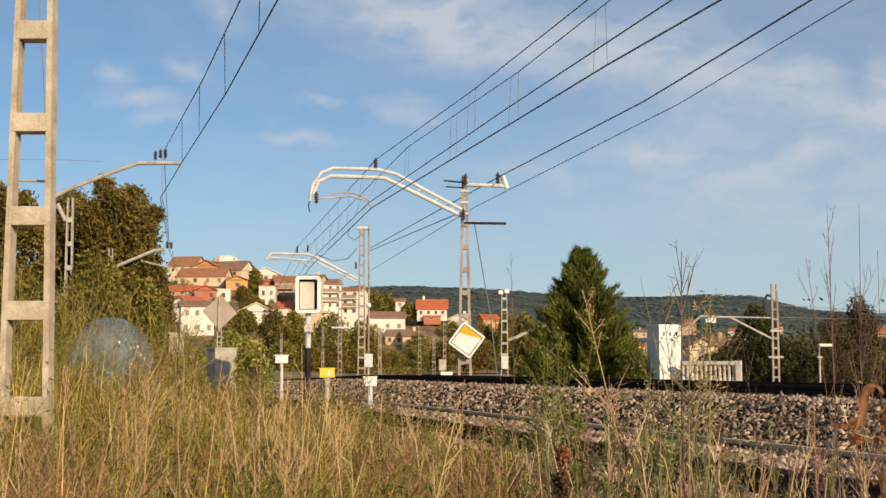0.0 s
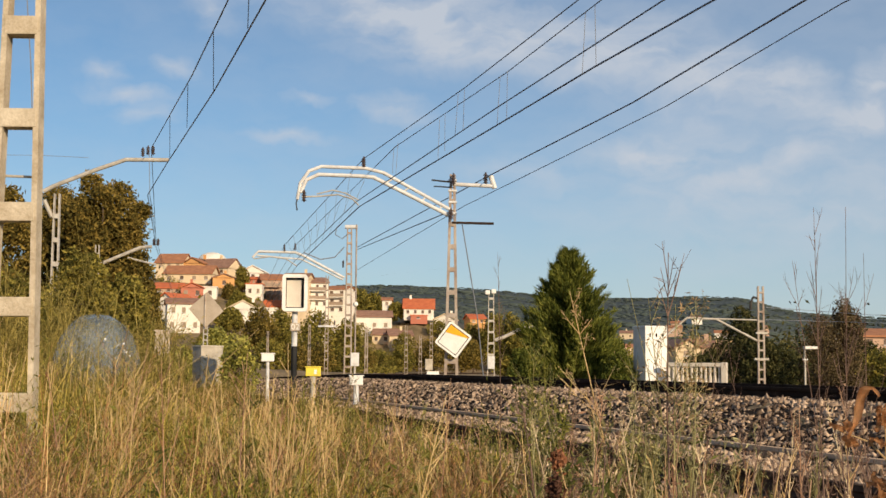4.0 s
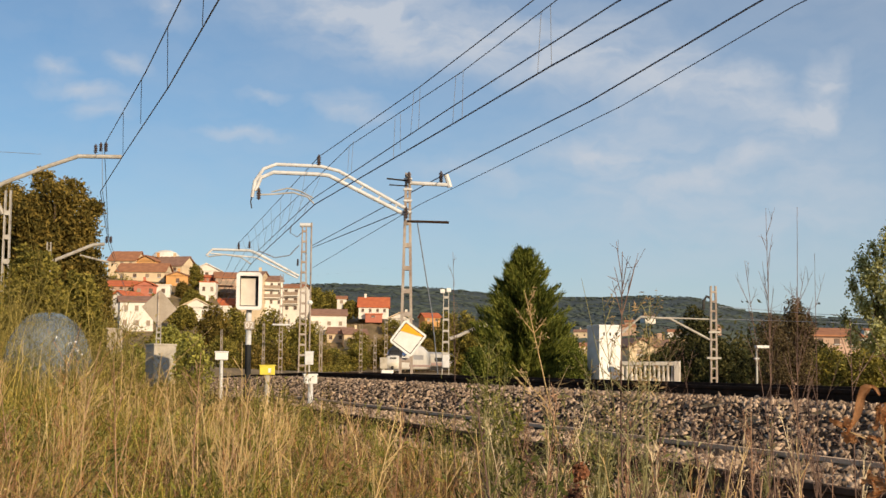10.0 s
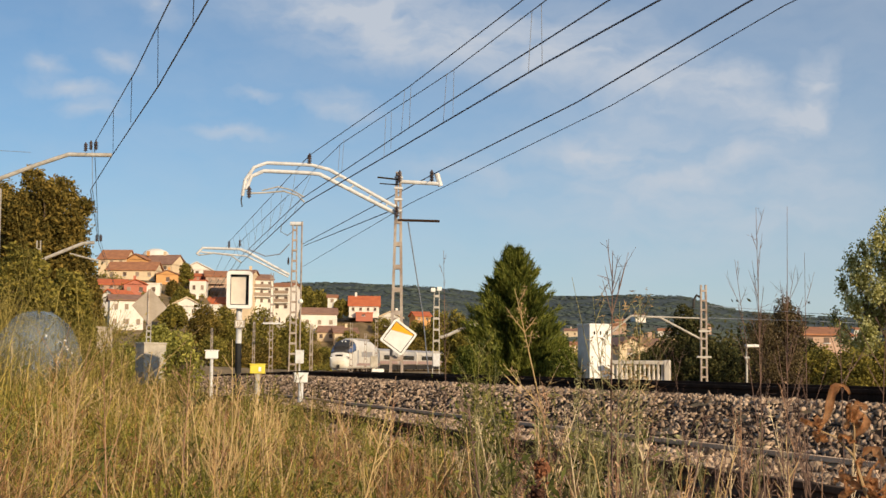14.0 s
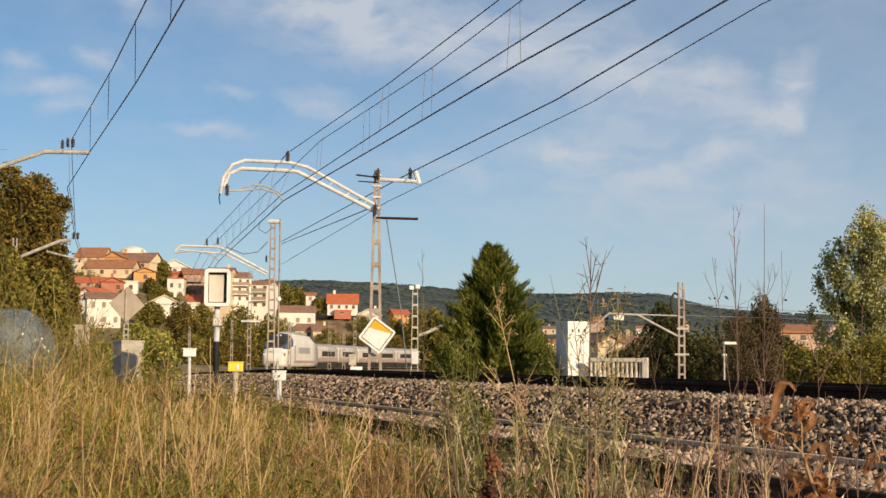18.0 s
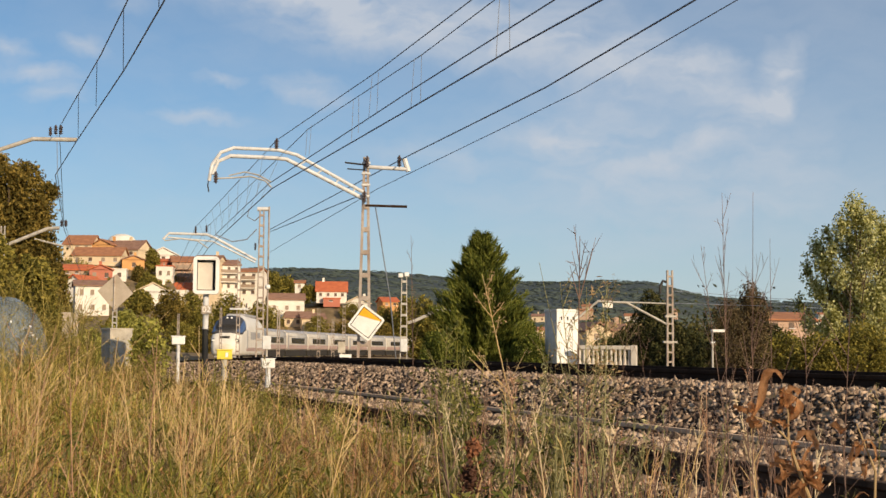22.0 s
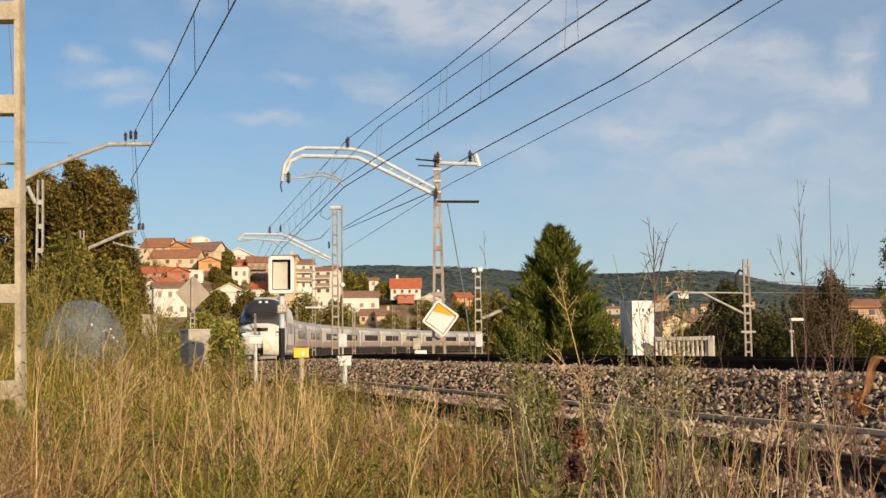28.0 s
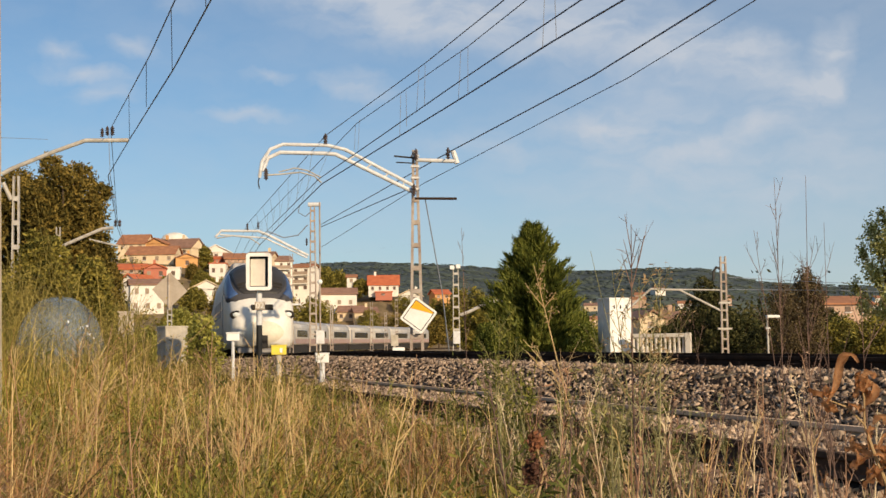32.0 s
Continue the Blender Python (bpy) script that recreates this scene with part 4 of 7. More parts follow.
    for x in (-1.485, 1.485):
        part("side_grille", boxed(x, 11.0, 2.35, 0.05, 7.0, 0.75, 0.01), "train_silver", ob)
        part("cab_door", boxed(x, 5.3, 1.95, 0.05, 0.75, 1.9, 0.02), "train_silver", ob)
        part("lower_band", boxed(x, 12.2, 0.95, 0.04, 15.0, 0.35, 0.01), "train_stripe", ob)
    return ob


def make_coach(variant):
    ob = thing("passenger_coach", Matrix(), "low white passenger coach with dark windows and rose stripe" if not variant else
               "low white passenger coach with a grey entrance door", "train", "train")
    L = 12.6
    secs = [(0.0, 1.40, 0.95, 2.5, 3.2), (0.12, 1.47, 0.90, 2.55, 3.32), (L - 0.12, 1.47, 0.90, 2.55, 3.32), (L, 1.40, 0.95, 2.5, 3.2)]
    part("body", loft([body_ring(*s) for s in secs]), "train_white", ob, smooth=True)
    part("roof", loft([body_ring(y, 1.30, 2.7, 2.85, 3.40) for y in (0.3, L - 0.3)]), "train_silver", ob)
    for x in (-1.475, 1.475):
        band = part("window_band", boxed(x, L / 2 + 0.2, 2.06, 0.05, 7.9, 0.70, 0.02), "glass", ob, "long dark window band")
        for k in range(5):
            part("pane", boxed(x, L / 2 - 2.96 + k * 1.58, 2.06, 0.066, 1.36, 0.56, 0.01), "pane_glass", band)
        part("cantrail_line", boxed(x, L / 2, 2.56, 0.035, L - 0.4, 0.05, 0.01), "train_silver", ob)
        part("stripe", boxed(x, L / 2, 1.28, 0.04, L - 0.3, 0.50, 0.01), "train_stripe", ob)
        if variant:
            part("entrance_door", boxed(x, 0.62, 1.85, 0.05, 0.8, 1.75, 0.02), "train_silver", ob, "grey sliding entrance door")
    # Underframe box made tall and black; shade below the coach is in it.
    part("underframe", boxed(0, L / 2, 0.55, 2.6, L - 0.6, 0.80, 0.05), "under", ob)
    part("gangway", boxed(0, L + 0.27, 1.9, 2.5, 0.56, 2.3, 0.05), "under", ob)
    wheelset(ob, L + 0.27)
    return ob


LOCO = make_loco()
COACH = [make_coach(0), make_coach(1)]
CARS = [(LOCO, 20.0)]
for i in range(11):
    src_car = COACH[1 if i % 3 == 1 else 0]
    first = i in (0, 1)
    CARS.append((src_car if first else copy_thing(src_car, Matrix()), 13.14))
FRONT_Y = [(0, 299.0), (3, 269.0), (6, 241.0), (9, 218.0), (12, 195.0), (15, 174.7), (17, 162.5), (19, 148.5), (21, 135.8), (23, 124.8), (25, 111.5), (28, 89.9), (30, 74.4), (32, 58.0)]


# ---------------------------------------------------------------- houses
WIN = random.Random(23)


def house(name, p, w, d, h, roof_h, wall, roof, label, turn=0.0, gable_front=False, floors=2, cols=3):
    """A house whose front foot stands at p; roof along its width, or a gable to the front."""
    base = max(1.0, p[2] + 0.6 - float(ground_z(p[0], p[1])))
    ob = thing(name, pose(p[0], p[1], p[2] - base, 0, 0, turn), label, "house", "houses of the town")
    part("wall", boxed(0, d / 2, (h + base) / 2, w, d, h + base), wall, ob)
    e, z = 0.35, h + base
    flat = roof_h < 0.5
    bm = bmesh.new()
    if flat:
        box(bm, 0, d / 2, z + 0.12, w + 0.3, d + 0.3, 0.24, 0.03)
    else:
        if gable_front:
            pts = [(-w / 2 - e, z - 0.2), (0, z + roof_h - 0.2), (w / 2 + e, z - 0.2), (w / 2 + e, z), (0, z + roof_h), (-w / 2 - e, z)]
            f, g = ([bm.verts.new((a, y, c)) for a, c in pts] for y in (-e, d + e))
            part("gable", loft([[(-w / 2, y, z - 0.25), (0, y, z + roof_h - 0.25), (w / 2, y, z - 0.25)] for y in (0, d)]), wall, ob)
        else:
            pts = [(-e, z - 0.2), (d / 2, z + roof_h - 0.2), (d + e, z - 0.2), (d + e, z), (d / 2, z + roof_h), (-e, z)]
            f, g = ([bm.verts.new((x, a, c)) for a, c in pts] for x in (-w / 2 - e, w / 2 + e))
            part("gable", loft([[(x, 0, z - 0.25), (x, d / 2, z + roof_h - 0.25), (x, d, z - 0.25)] for x in (-w / 2, w / 2)]), wall, ob)
        for i in range(6):
            bm.faces.new((f[i], f[(i + 1) % 6], g[(i + 1) % 6], g[i]))
        bm.faces.new(f[::-1])
        bm.faces.new(g)
        bmesh.ops.recalc_face_normals(bm, faces=bm.faces)
    part("roof", bm, roof, ob)
    fh = h / floors
    tone = WIN.choice(("shutter", "pale_shutter", "pale_shutter"))
    for a in range(floors):
        zz, wh = base + (a + 0.52) * fh, min(0.95, fh * 0.42)
        for c in range(cols):
            ww = min(0.8, w / cols * 0.34)
            x = (c + 0.5 + WIN.uniform(-0.06, 0.06)) / cols * w - w / 2
            win = part("window", boxed(x, -0.02, zz, ww, 0.10, wh), tone if WIN.random() < 0.75 else "shutter", ob)
            part("sill", boxed(x, -0.10, zz - wh / 2 - 0.06, ww + 0.2, 0.2, 0.08), "white_steel", win)
        if floors > 2 and a:
            balcony = part("balcony", boxed(0, -0.55, base + a * fh - 0.05, w * 0.8, 1.1, 0.16), wall, ob)
            part("railing", boxed(0, -1.05, base + a * fh + 0.42, w * 0.8, 0.06, 0.75), "pale_shutter", balcony)
    if not flat and h > 1.4 and WIN.random() < 0.6:
        part("chimney", boxed(w * WIN.uniform(-0.3, 0.3), d * 0.5, z + roof_h + 0.25, 0.55, 0.55, 1.1), wall, ob)
    return ob


def paint(name, c):
    M[name] = material(name, c, 0.9, other=tuple(q * 0.70 for q in c), scale=0.45, amount=0.8, bump=0.1)
    return name


CREAM, WHITEW, PINK, OCHRE, REDW = (paint("cream_plaster", (0.80, 0.63, 0.42)), paint("white_plaster", (0.87, 0.81, 0.72)), paint("pink_plaster", (0.56, 0.38, 0.28)),
                                    paint("ochre_plaster", (0.72, 0.38, 0.15)), paint("red_plaster", (0.56, 0.20, 0.13)))
TILE = material("clay_roof_tiles", (0.44, 0.20, 0.10), 0.9, other=(0.28, 0.125, 0.07), scale=1.0, bump=0.6, bump_scale=4)
TILE_RED = material("orange_roof_tiles", (0.58, 0.17, 0.07), 0.9, other=(0.44, 0.11, 0.05), scale=1.0, bump=0.6, bump_scale=4)
TILE_DARK = material("brown_roof_tiles", (0.34, 0.20, 0.14), 0.9, other=(0.22, 0.12, 0.085), scale=1.0, bump=0.6, bump_scale=4)
HOUSES = [
    ("house", (-63.39, 322.0, 24.45), 6.7, 8, 1.4, 2.5, CREAM, TILE, "cream hilltop house with a clay tiled roof", -8, False, 1, 3),
    ("house", (-57.75, 322.0, 23.62), 5.1, 8, 2.2, 1.4, OCHRE, TILE, "ochre gabled house on the hilltop", -14, True, 1, 2),
    ("house", (-53.41, 322.0, 22.79), 9.6, 8, 1.9, 2.5, CREAM, TILE_DARK, "long cream house with a brown tiled roof", -18, False, 1, 3),
    ("house", (-55.79, 305.5, 20.12), 11.1, 7, 2.0, 2.1, CREAM, TILE, "long cream house with two dark windows", -6, False, 1, 4),
    ("house", (-46.88, 301.5, 18.59), 4.9, 7, 2.4, 1.0, OCHRE, TILE_DARK, "orange plastered gabled house on the slope", 10, True, 1, 1),
    ("house", (-57.06, 290.0, 16.69), 5.9, 6, 1.2, 1.3, PINK, TILE_RED, "low rose house with a red roof", 4, False, 1, 3),
    ("house", (-50.93, 284.5, 15.30), 4.7, 6, 2.4, 1.1, REDW, TILE_RED, "red house with two pale windows", 6, True, 1, 2),
    ("house", (-47.28, 285.5, 15.35), 2.9, 6, 2.4, 0.4, WHITEW, WHITEW, "small white flat-roofed house", 6, False, 1, 1),
    ("house", (-50.43, 253.5, 9.35), 4.7, 8, 3.7, 1.9, WHITEW, TILE_RED, "white house with a sloping red roof", -20, True, 1, 2),
    ("house", (-44.44, 240.5, 6.99), 5.9, 7, 5.3, 1.1, WHITEW, TILE_DARK, "white two-storey house with a brown roof", 14, False, 2, 3),
    ("house", (-36.86, 262.0, 9.62), 6.5, 9, 2.6, 1.8, WHITEW, CREAM, "low white house with a wide gable", 5, True, 1, 2),
    ("house", (-34.28, 280.5, 10.21), 3.9, 7, 2.9, 0.4, WHITEW, WHITEW, "white flat-roofed annexe beside the gable", 5, False, 1, 1),
    ("house", (-42.30, 316.0, 21.72), 7.0, 8, 1.4, 1.9, WHITEW, WHITEW, "white gabled attic house above the trees", 4, True, 1, 3),
    ("house", (-41.95, 312.0, 19.99), 4.4, 5, 1.5, 0.6, REDW, TILE_RED, "red-brick upper storey with small windows", 4, False, 1, 4),
    ("house", (-39.92, 301.0, 16.38), 3.7, 5, 3.1, 0.4, WHITEW, TILE_RED, "white house with a railed terrace", 2, False, 1, 2),
    ("apartment_building", (-36.88, 310.0, 15.91), 4.9, 8, 5.3, 1.5, PINK, TILE, "terraced flats with rose walls and balconies", 10, False, 3, 3),
]
HOUSES += [
    ("house", (-35.60, 300.0, 13.14), 4.3, 6, 1.3, 1.6, OCHRE, TILE_RED, "low house with an orange roof", -5, False, 1, 2),
    ("apartment_building", (-30.23, 296.0, 14.36), 5.5, 8, 6.4, 1.3, CREAM, TILE_DARK, "cream block of flats", -8, False, 3, 3),
    ("apartment_building", (-25.53, 300.0, 14.16), 5.1, 8, 5.8, 1.4, WHITEW, TILE_DARK, "white block of flats with balconies", 14, False, 3, 3),
    ("apartment_building", (-21.62, 308.0, 13.19), 4.5, 8, 5.8, 1.0, WHITEW, TILE, "pale rose block of flats", -12, False, 3, 2),
    ("house", (-13.10, 313.0, 8.74), 8.4, 8, 4.1, 1.6, WHITEW, TILE_DARK, "white bungalow with a brown roof", 4, False, 1, 3),
    ("house", (-10.18, 307.5, 6.39), 6.3, 7, 2.1, 1.5, CREAM, TILE_DARK, "low cream house with a brown roof", -6, False, 1, 3),
    ("house", (-6.51, 304.0, 5.17), 5.3, 7, 3.1, 1.3, CREAM, TILE_DARK, "cream house among dense shrubs", 8, False, 1, 2),
    ("house", (-2.65, 319.0, 13.35), 7.2, 8, 1.8, 2.5, WHITEW, TILE_RED, "white house with a bright red roof", 0, False, 1, 4),
    ("house", (-2.56, 317.5, 12.35), 4.0, 3, 0.9, 0.3, REDW, TILE_RED, "red painted ground floor porch", 0, False, 1, 1),
    ("house", (3.56, 322.0, 11.14), 5.2, 7, 1.5, 1.4, WHITEW, CREAM, "small white gabled house", -6, True, 1, 2),
    ("house", (11.49, 318.0, 11.42), 3.8, 6, 1.4, 1.1, OCHRE, TILE_RED, "small orange house with red roof", 12, False, 1, 2),
    ("house", (-10.41, 322.0, 15.38), 2.2, 5, 1.9, 0.7, WHITEW, TILE, "small pale house on the ridge", 0, False, 1, 1),
    ("house", (29.20, 150.0, 2.21), 2.9, 6, 1.4, 1.0, CREAM, TILE_DARK, "cream house with a gable", 8, True, 1, 1),
    ("house", (34.95, 165.0, 2.17), 4.0, 6, 1.8, 0.8, PINK, TILE_DARK, "low rose house behind the fence", -5, False, 1, 3),
    ("house", (51.70, 150.0, 3.60), 5.6, 7, 1.5, 0.9, PINK, TILE, "rose house with a clay tiled roof", 5, False, 1, 3),
]
_f = np.random.default_rng(77)
for k in range(22):
    b0, r0 = radians(_f.uniform(7.5, 22)), _f.uniform(480, 860)
    x0, y0 = r0 * math.sin(b0), r0 * math.cos(b0)
    HOUSES.append(("house", (round(x0, 1), round(y0, 1), float(ground_z(x0, y0))), float(_f.uniform(5, 9)), 6, float(_f.uniform(2.4, 4.5)), 1.2, (CREAM, WHITEW, PINK)[k % 3], (TILE, TILE_DARK)[k % 2],
                   "small distant house below the hills", float(_f.uniform(-20, 20)), False, 1, 2))
for hrow in HOUSES:
    house(*hrow)
# round white hall with a shallow dome on the hilltop
p = (-56.43, 340.00, 26.33)
hall = thing("round_building", pose(*p), "round white building with a shallow dome", "house", "houses of the town")
part("wall", loft([[(math.cos(k * math.tau / 20) * 3.48, 3.48 + math.sin(k * math.tau / 20) * 3.48, z) for k in range(20)] for z in (-4.0, 1.89)]), WHITEW, hall)
part("roof", loft([[(math.cos(k * math.tau / 20) * r, 3.48 + math.sin(k * math.tau / 20) * r, z) for k in range(20)] for r, z in ((3.62, 1.89), (3.55, 2.29), (2.79, 3.19), (1.39, 3.75), (0.3, 3.89))]), WHITEW, hall)


# ---------------------------------------------------------------- trees


def leaf_quads(centres, size, rng, slim=0.45):
    """One folded leaf-like quad about each centre."""
    n = len(centres)
    a = rng.normal(size=(n, 3))
    a /= np.linalg.norm(a, axis=1, keepdims=True)
    b = rng.normal(size=(n, 3))
    b -= (a * b).sum(1, keepdims=True) * a
    b /= np.linalg.norm(b, axis=1, keepdims=True)
    s = size * rng.uniform(0.6, 1.3, (n, 1))
    c = np.asarray(centres)
    return np.stack([c - a * s, c + b * s * slim, c + a * s, c - b * s * slim], 1)


def crown_points(rng, n, blobs, loose=False):
    """Points thick in the shells of several blobs (x, y, z, rx, ry, rz), or loosely about them."""
    out = []
    vol = np.array([b[3] * b[4] + b[4] * b[5] for b in blobs])
    for b, k in zip(blobs, (n * vol / vol.sum()).astype(int)):
        d = rng.normal(size=(k, 3))
        d /= np.linalg.norm(d, axis=1, keepdims=True)
        r = rng.uniform(0.35, 1.0, (k, 1)) ** 0.5 * (1 + 0.18 * rng.normal(size=(k, 1)))
        if loose:
            r = np.minimum(np.abs(rng.normal(0, 0.75, (k, 1))), rng.uniform(0.9, 1.25, (k, 1)))
        out.append(d * r * np.array(b[3:6]) + np.array(b[:3]))
    return np.concatenate(out)


def broad_tree(name, x, y, z, h, w, mat, label, seed, leaves=5000, size=0.16, category="tree", low=0.12, lumps=26, lump=(0.08, 0.19), core=0.30):
    rng = np.random.default_rng(seed)
    ob = thing(name, pose(x, y, z), label, category, "trees")
    bm = bmesh.new()
    tube(bm, [(0, 0, -0.3), (0.05 * w, 0, h * 0.25), (0, 0.04 * w, h * 0.55), (0.02 * w, 0, h * 0.85)], [h * 0.028, h * 0.022, h * 0.014, h * 0.004], 8)
    blobs = []
    for k in range(lumps):
        u = (k + rng.uniform(0.2, 0.8)) / lumps
        a, q = k * 2.4 + rng.uniform(-0.5, 0.5), w * rng.uniform(*lump)
        zz = low * h + (h * (1 - low) - q) * u + 0.3 * q
        rr = max(0.0, w * 0.5 * math.sin(math.pi * (0.14 + 0.80 * u) ** 0.9) ** 0.5 - q) * rng.uniform(0.6, 1.08)
        c = (math.cos(a) * rr, math.sin(a) * rr, zz)
        limb, thin = (bmesh.new(), 0.42) if core < 0.2 else (bm, 1.0)
        tube(limb, [(0, 0, zz * 0.6), (c[0] * 0.6, c[1] * 0.6, zz * 0.85), c], [h * 0.010 * thin, h * 0.007 * thin, h * 0.002 * thin], 5)
        if limb is not bm:
            part("limb", limb, "bark", ob)
        blobs.append((*c, q, q, q * (rng.uniform(1.0, 2.2) if core < 0.2 else rng.uniform(0.8, 1.2))))
    if core:
        blobs.append((0, 0, h * (0.5 + low / 2), w * core, w * core, h * (1 - low) * 0.36))
    part("trunk", bm, "bark", ob)
    quads_mesh("crown", leaf_quads(crown_points(rng, leaves, blobs, core < 0.2), size, rng, 0.62 if core < 0.2 else 0.45), mat, ob)
    return ob


def conifer(x, y, z, h, w, seed, label):
    rng = np.random.default_rng(seed)
    ob = thing("conifer", pose(x, y, z), label, "tree", "trees")
    part("trunk", tube(bmesh.new(), [(0, 0, -0.3), (0, 0, h * 0.95)], [h * 0.025, h * 0.004], 8), "bark", ob)
    pts = []
    for k in range(330):
        u = rng.uniform(0, 1) ** 1.15
        zz = h * (0.03 + 0.95 * u)
        reach = w * 0.5 * min(1.0, (1.03 - u) * 1.75) ** 0.75 * (0.35 + 0.65 * min(1, u * 5 + 0.5)) * rng.uniform(0.66, 1.14)
        a = rng.uniform(0, math.tau)
        m = 130
        v = rng.uniform(0.25, 1.0, m)
        sp = 0.042 * w * (1.16 - v)
        px = math.cos(a) * reach * v + rng.normal(size=m) * sp
        py = math.sin(a) * reach * v + rng.normal(size=m) * sp
        pz = zz + h * 0.10 * v ** 1.7 - h * 0.02 + rng.normal(size=m) * sp * 1.3
        pts.append(np.stack([px, py, pz], 1))
    pts = np.concatenate(pts)
    out = pts * np.array([1, 1, 0]) / (np.linalg.norm(pts[:, :2], axis=1, keepdims=True) + 1e-6)
    d = out * 0.55 + np.array([0, 0, 0.75]) + rng.normal(0, 0.3, pts.shape)
    d /= np.linalg.norm(d, axis=1, keepdims=True)
    e = np.cross(d, rng.normal(size=pts.shape))
    e /= np.linalg.norm(e, axis=1, keepdims=True)
    ln = rng.uniform(0.16, 0.36, (len(pts), 1))
    quads_mesh("crown", np.stack([pts - d * ln * 0.4, pts + e * 0.024, pts + d * ln, pts - e * 0.024], 1), "conifer", ob)
    return ob


def foot(x, d):
    return float(ground_z(x, d))


TREES = [
    ("tree", -17.82, 72, 10.7, 6.6, "autumn", "large broad tree with yellowing leaves", 11, 46000, 0.125),
    ("tree", -21.07, 76, 10.6, 5.0, "autumn", "broad tree with dark yellowing leaves", 12, 27000, 0.125),
    ("tree", -21.51, 66, 9.4, 5.0, "autumn", "broad dark tree behind the mast", 13, 24000, 0.125),
    ("tree", -26.53, 70, 10.0, 6.0, "autumn", "broad dark tree at the field edge", 53, 9000, 0.18),
    ("shrub", -10.49, 40, 3.9, 2.6, "leaf", "tall green shrub below the trees", 14, 9000, 0.08),
    ("shrub", -10.41, 46, 3.6, 2.3, "leaf", "leafy green shrub before the trees", 15, 8000, 0.08),
    ("shrub", -7.57, 24, 2.3, 2.4, "leaf", "green shrub behind the lattice mast", 16, 8000, 0.06),
    ("shrub", -4.6, 32, 1.85, 1.15, "bright_shrub", "narrow yellow-green bush before the siding", 260, 2400, 0.055),
    ("tree", -15.9, 70, 6.4, 4.2, "autumn", "broad low tree with yellowing leaves", 261, 16000, 0.12),
    ("shrub", -12.7, 80, 2.9, 2.6, "bright_shrub", "bright green shrub by the track", 17, 6000, 0.08),
    ("shrub", -10.28, 64, 3.0, 2.6, "bright_shrub", "green shrub by the track", 18, 6000, 0.09),
    ("shrub", -12.4, 76, 2.2, 2.0, "bright_shrub", "low bright green shrub", 19, 4000, 0.08),
    ("shrub", -11.16, 60, 2.0, 3.0, "bright_shrub", "bright green low shrub", 41, 5000, 0.09),
    ("tree", -36.6, 245, 4.6, 6.0, "leaf", "green tree among the houses", 20, 3500, 0.3),
]
TREES += [
    ("tree", -18.74, 330, 9.5, 9.0, "leaf", "green tree on the slope", 21, 3500, 0.4),
    ("tree", -8.0, 322, 4.0, 5.0, "leaf", "green tree at the hill foot", 22, 3500, 0.4),
    ("tree", -22.94, 205, 9.8, 7.0, "leaf", "green tree below the flats", 23, 4000, 0.25),
    ("tree", -18.13, 215, 10.2, 8.0, "leaf", "dark green tree below the flats", 24, 4000, 0.25),
    ("tree", -13.43, 220, 9.0, 7.0, "leaf", "green tree beside the line", 42, 4000, 0.25),
    ("tree", -25.77, 200, 8.6, 7.0, "autumn", "green tree below the town", 43, 4000, 0.25),
    ("tree", -32.13, 200, 5.0, 7.0, "leaf", "green tree beneath the white houses", 44, 4000, 0.25),
    ("shrub", -10.6, 280, 4.6, 3.4, "conifer", "dark green shrub before a house", 25, 4000, 0.18),
    ("shrub", -4.98, 240, 5.2, 5.0, "leaf", "green shrub beside the line", 26, 4000, 0.2),
    ("shrub", -13.53, 285, 5.0, 7.0, "leaf", "low shrub below the cream house", 45, 3500, 0.2),
    ("tree", 0.64, 250, 6.5, 9.0, "autumn", "brownish shrub below the hill", 27, 4000, 0.25),
    ("tree", 6.17, 260, 7.5, 8.0, "autumn", "brown-leaved tree below the hill", 28, 4000, 0.28),
]
TREES += [
    ("tree", 14.26, 290, 13.0, 9.0, "leaf", "green tree below the hill", 46, 4500, 0.3),
    ("tree", 7.55, 118, 6.9, 4.6, "leaf", "round green tree behind the conifer", 29, 8000, 0.15),
    ("tree", 10.12, 125, 6.4, 5.0, "leaf", "green tree behind the conifer", 30, 5000, 0.18),
    ("tree", 16.31, 118, 5.0, 4.0, "conifer", "dark green tree beyond the line", 31, 5000, 0.15),
    ("tree", 26.63, 112, 7.8, 4.6, "dark_leaf", "dark tree by the grey mast", 32, 9000, 0.13),
    ("tree", 29.62, 112, 4.3, 4.4, "dark_leaf", "dark rounded tree beyond the line", 33, 8000, 0.13),
    ("tree", 28.02, 100, 3.4, 4.0, "dark_leaf", "low dark tree beyond the line", 235, 6000, 0.12),
    ("tree", 32.17, 150, 4.6, 6.0, "dark_leaf", "dark trees behind the balustrade", 47, 5000, 0.18),
    ("tree", 24.85, 84, 5.8, 3.4, "brown_twigs", "brownish thin shrub beyond the line", 34, 6000, 0.08),
    ("tree", 26.70, 85, 6.8, 3.6, "brown_twigs", "narrow dark conifer-like tree", 35, 8000, 0.10),
    ("tree", 33.27, 98, 4.0, 5.0, "leaf", "green shrub beside the poplar", 36, 5000, 0.13),
    ("tree", 45.22, 105, 6.2, 5.0, "leaf", "green tree behind the poplars", 48, 5000, 0.15),
]
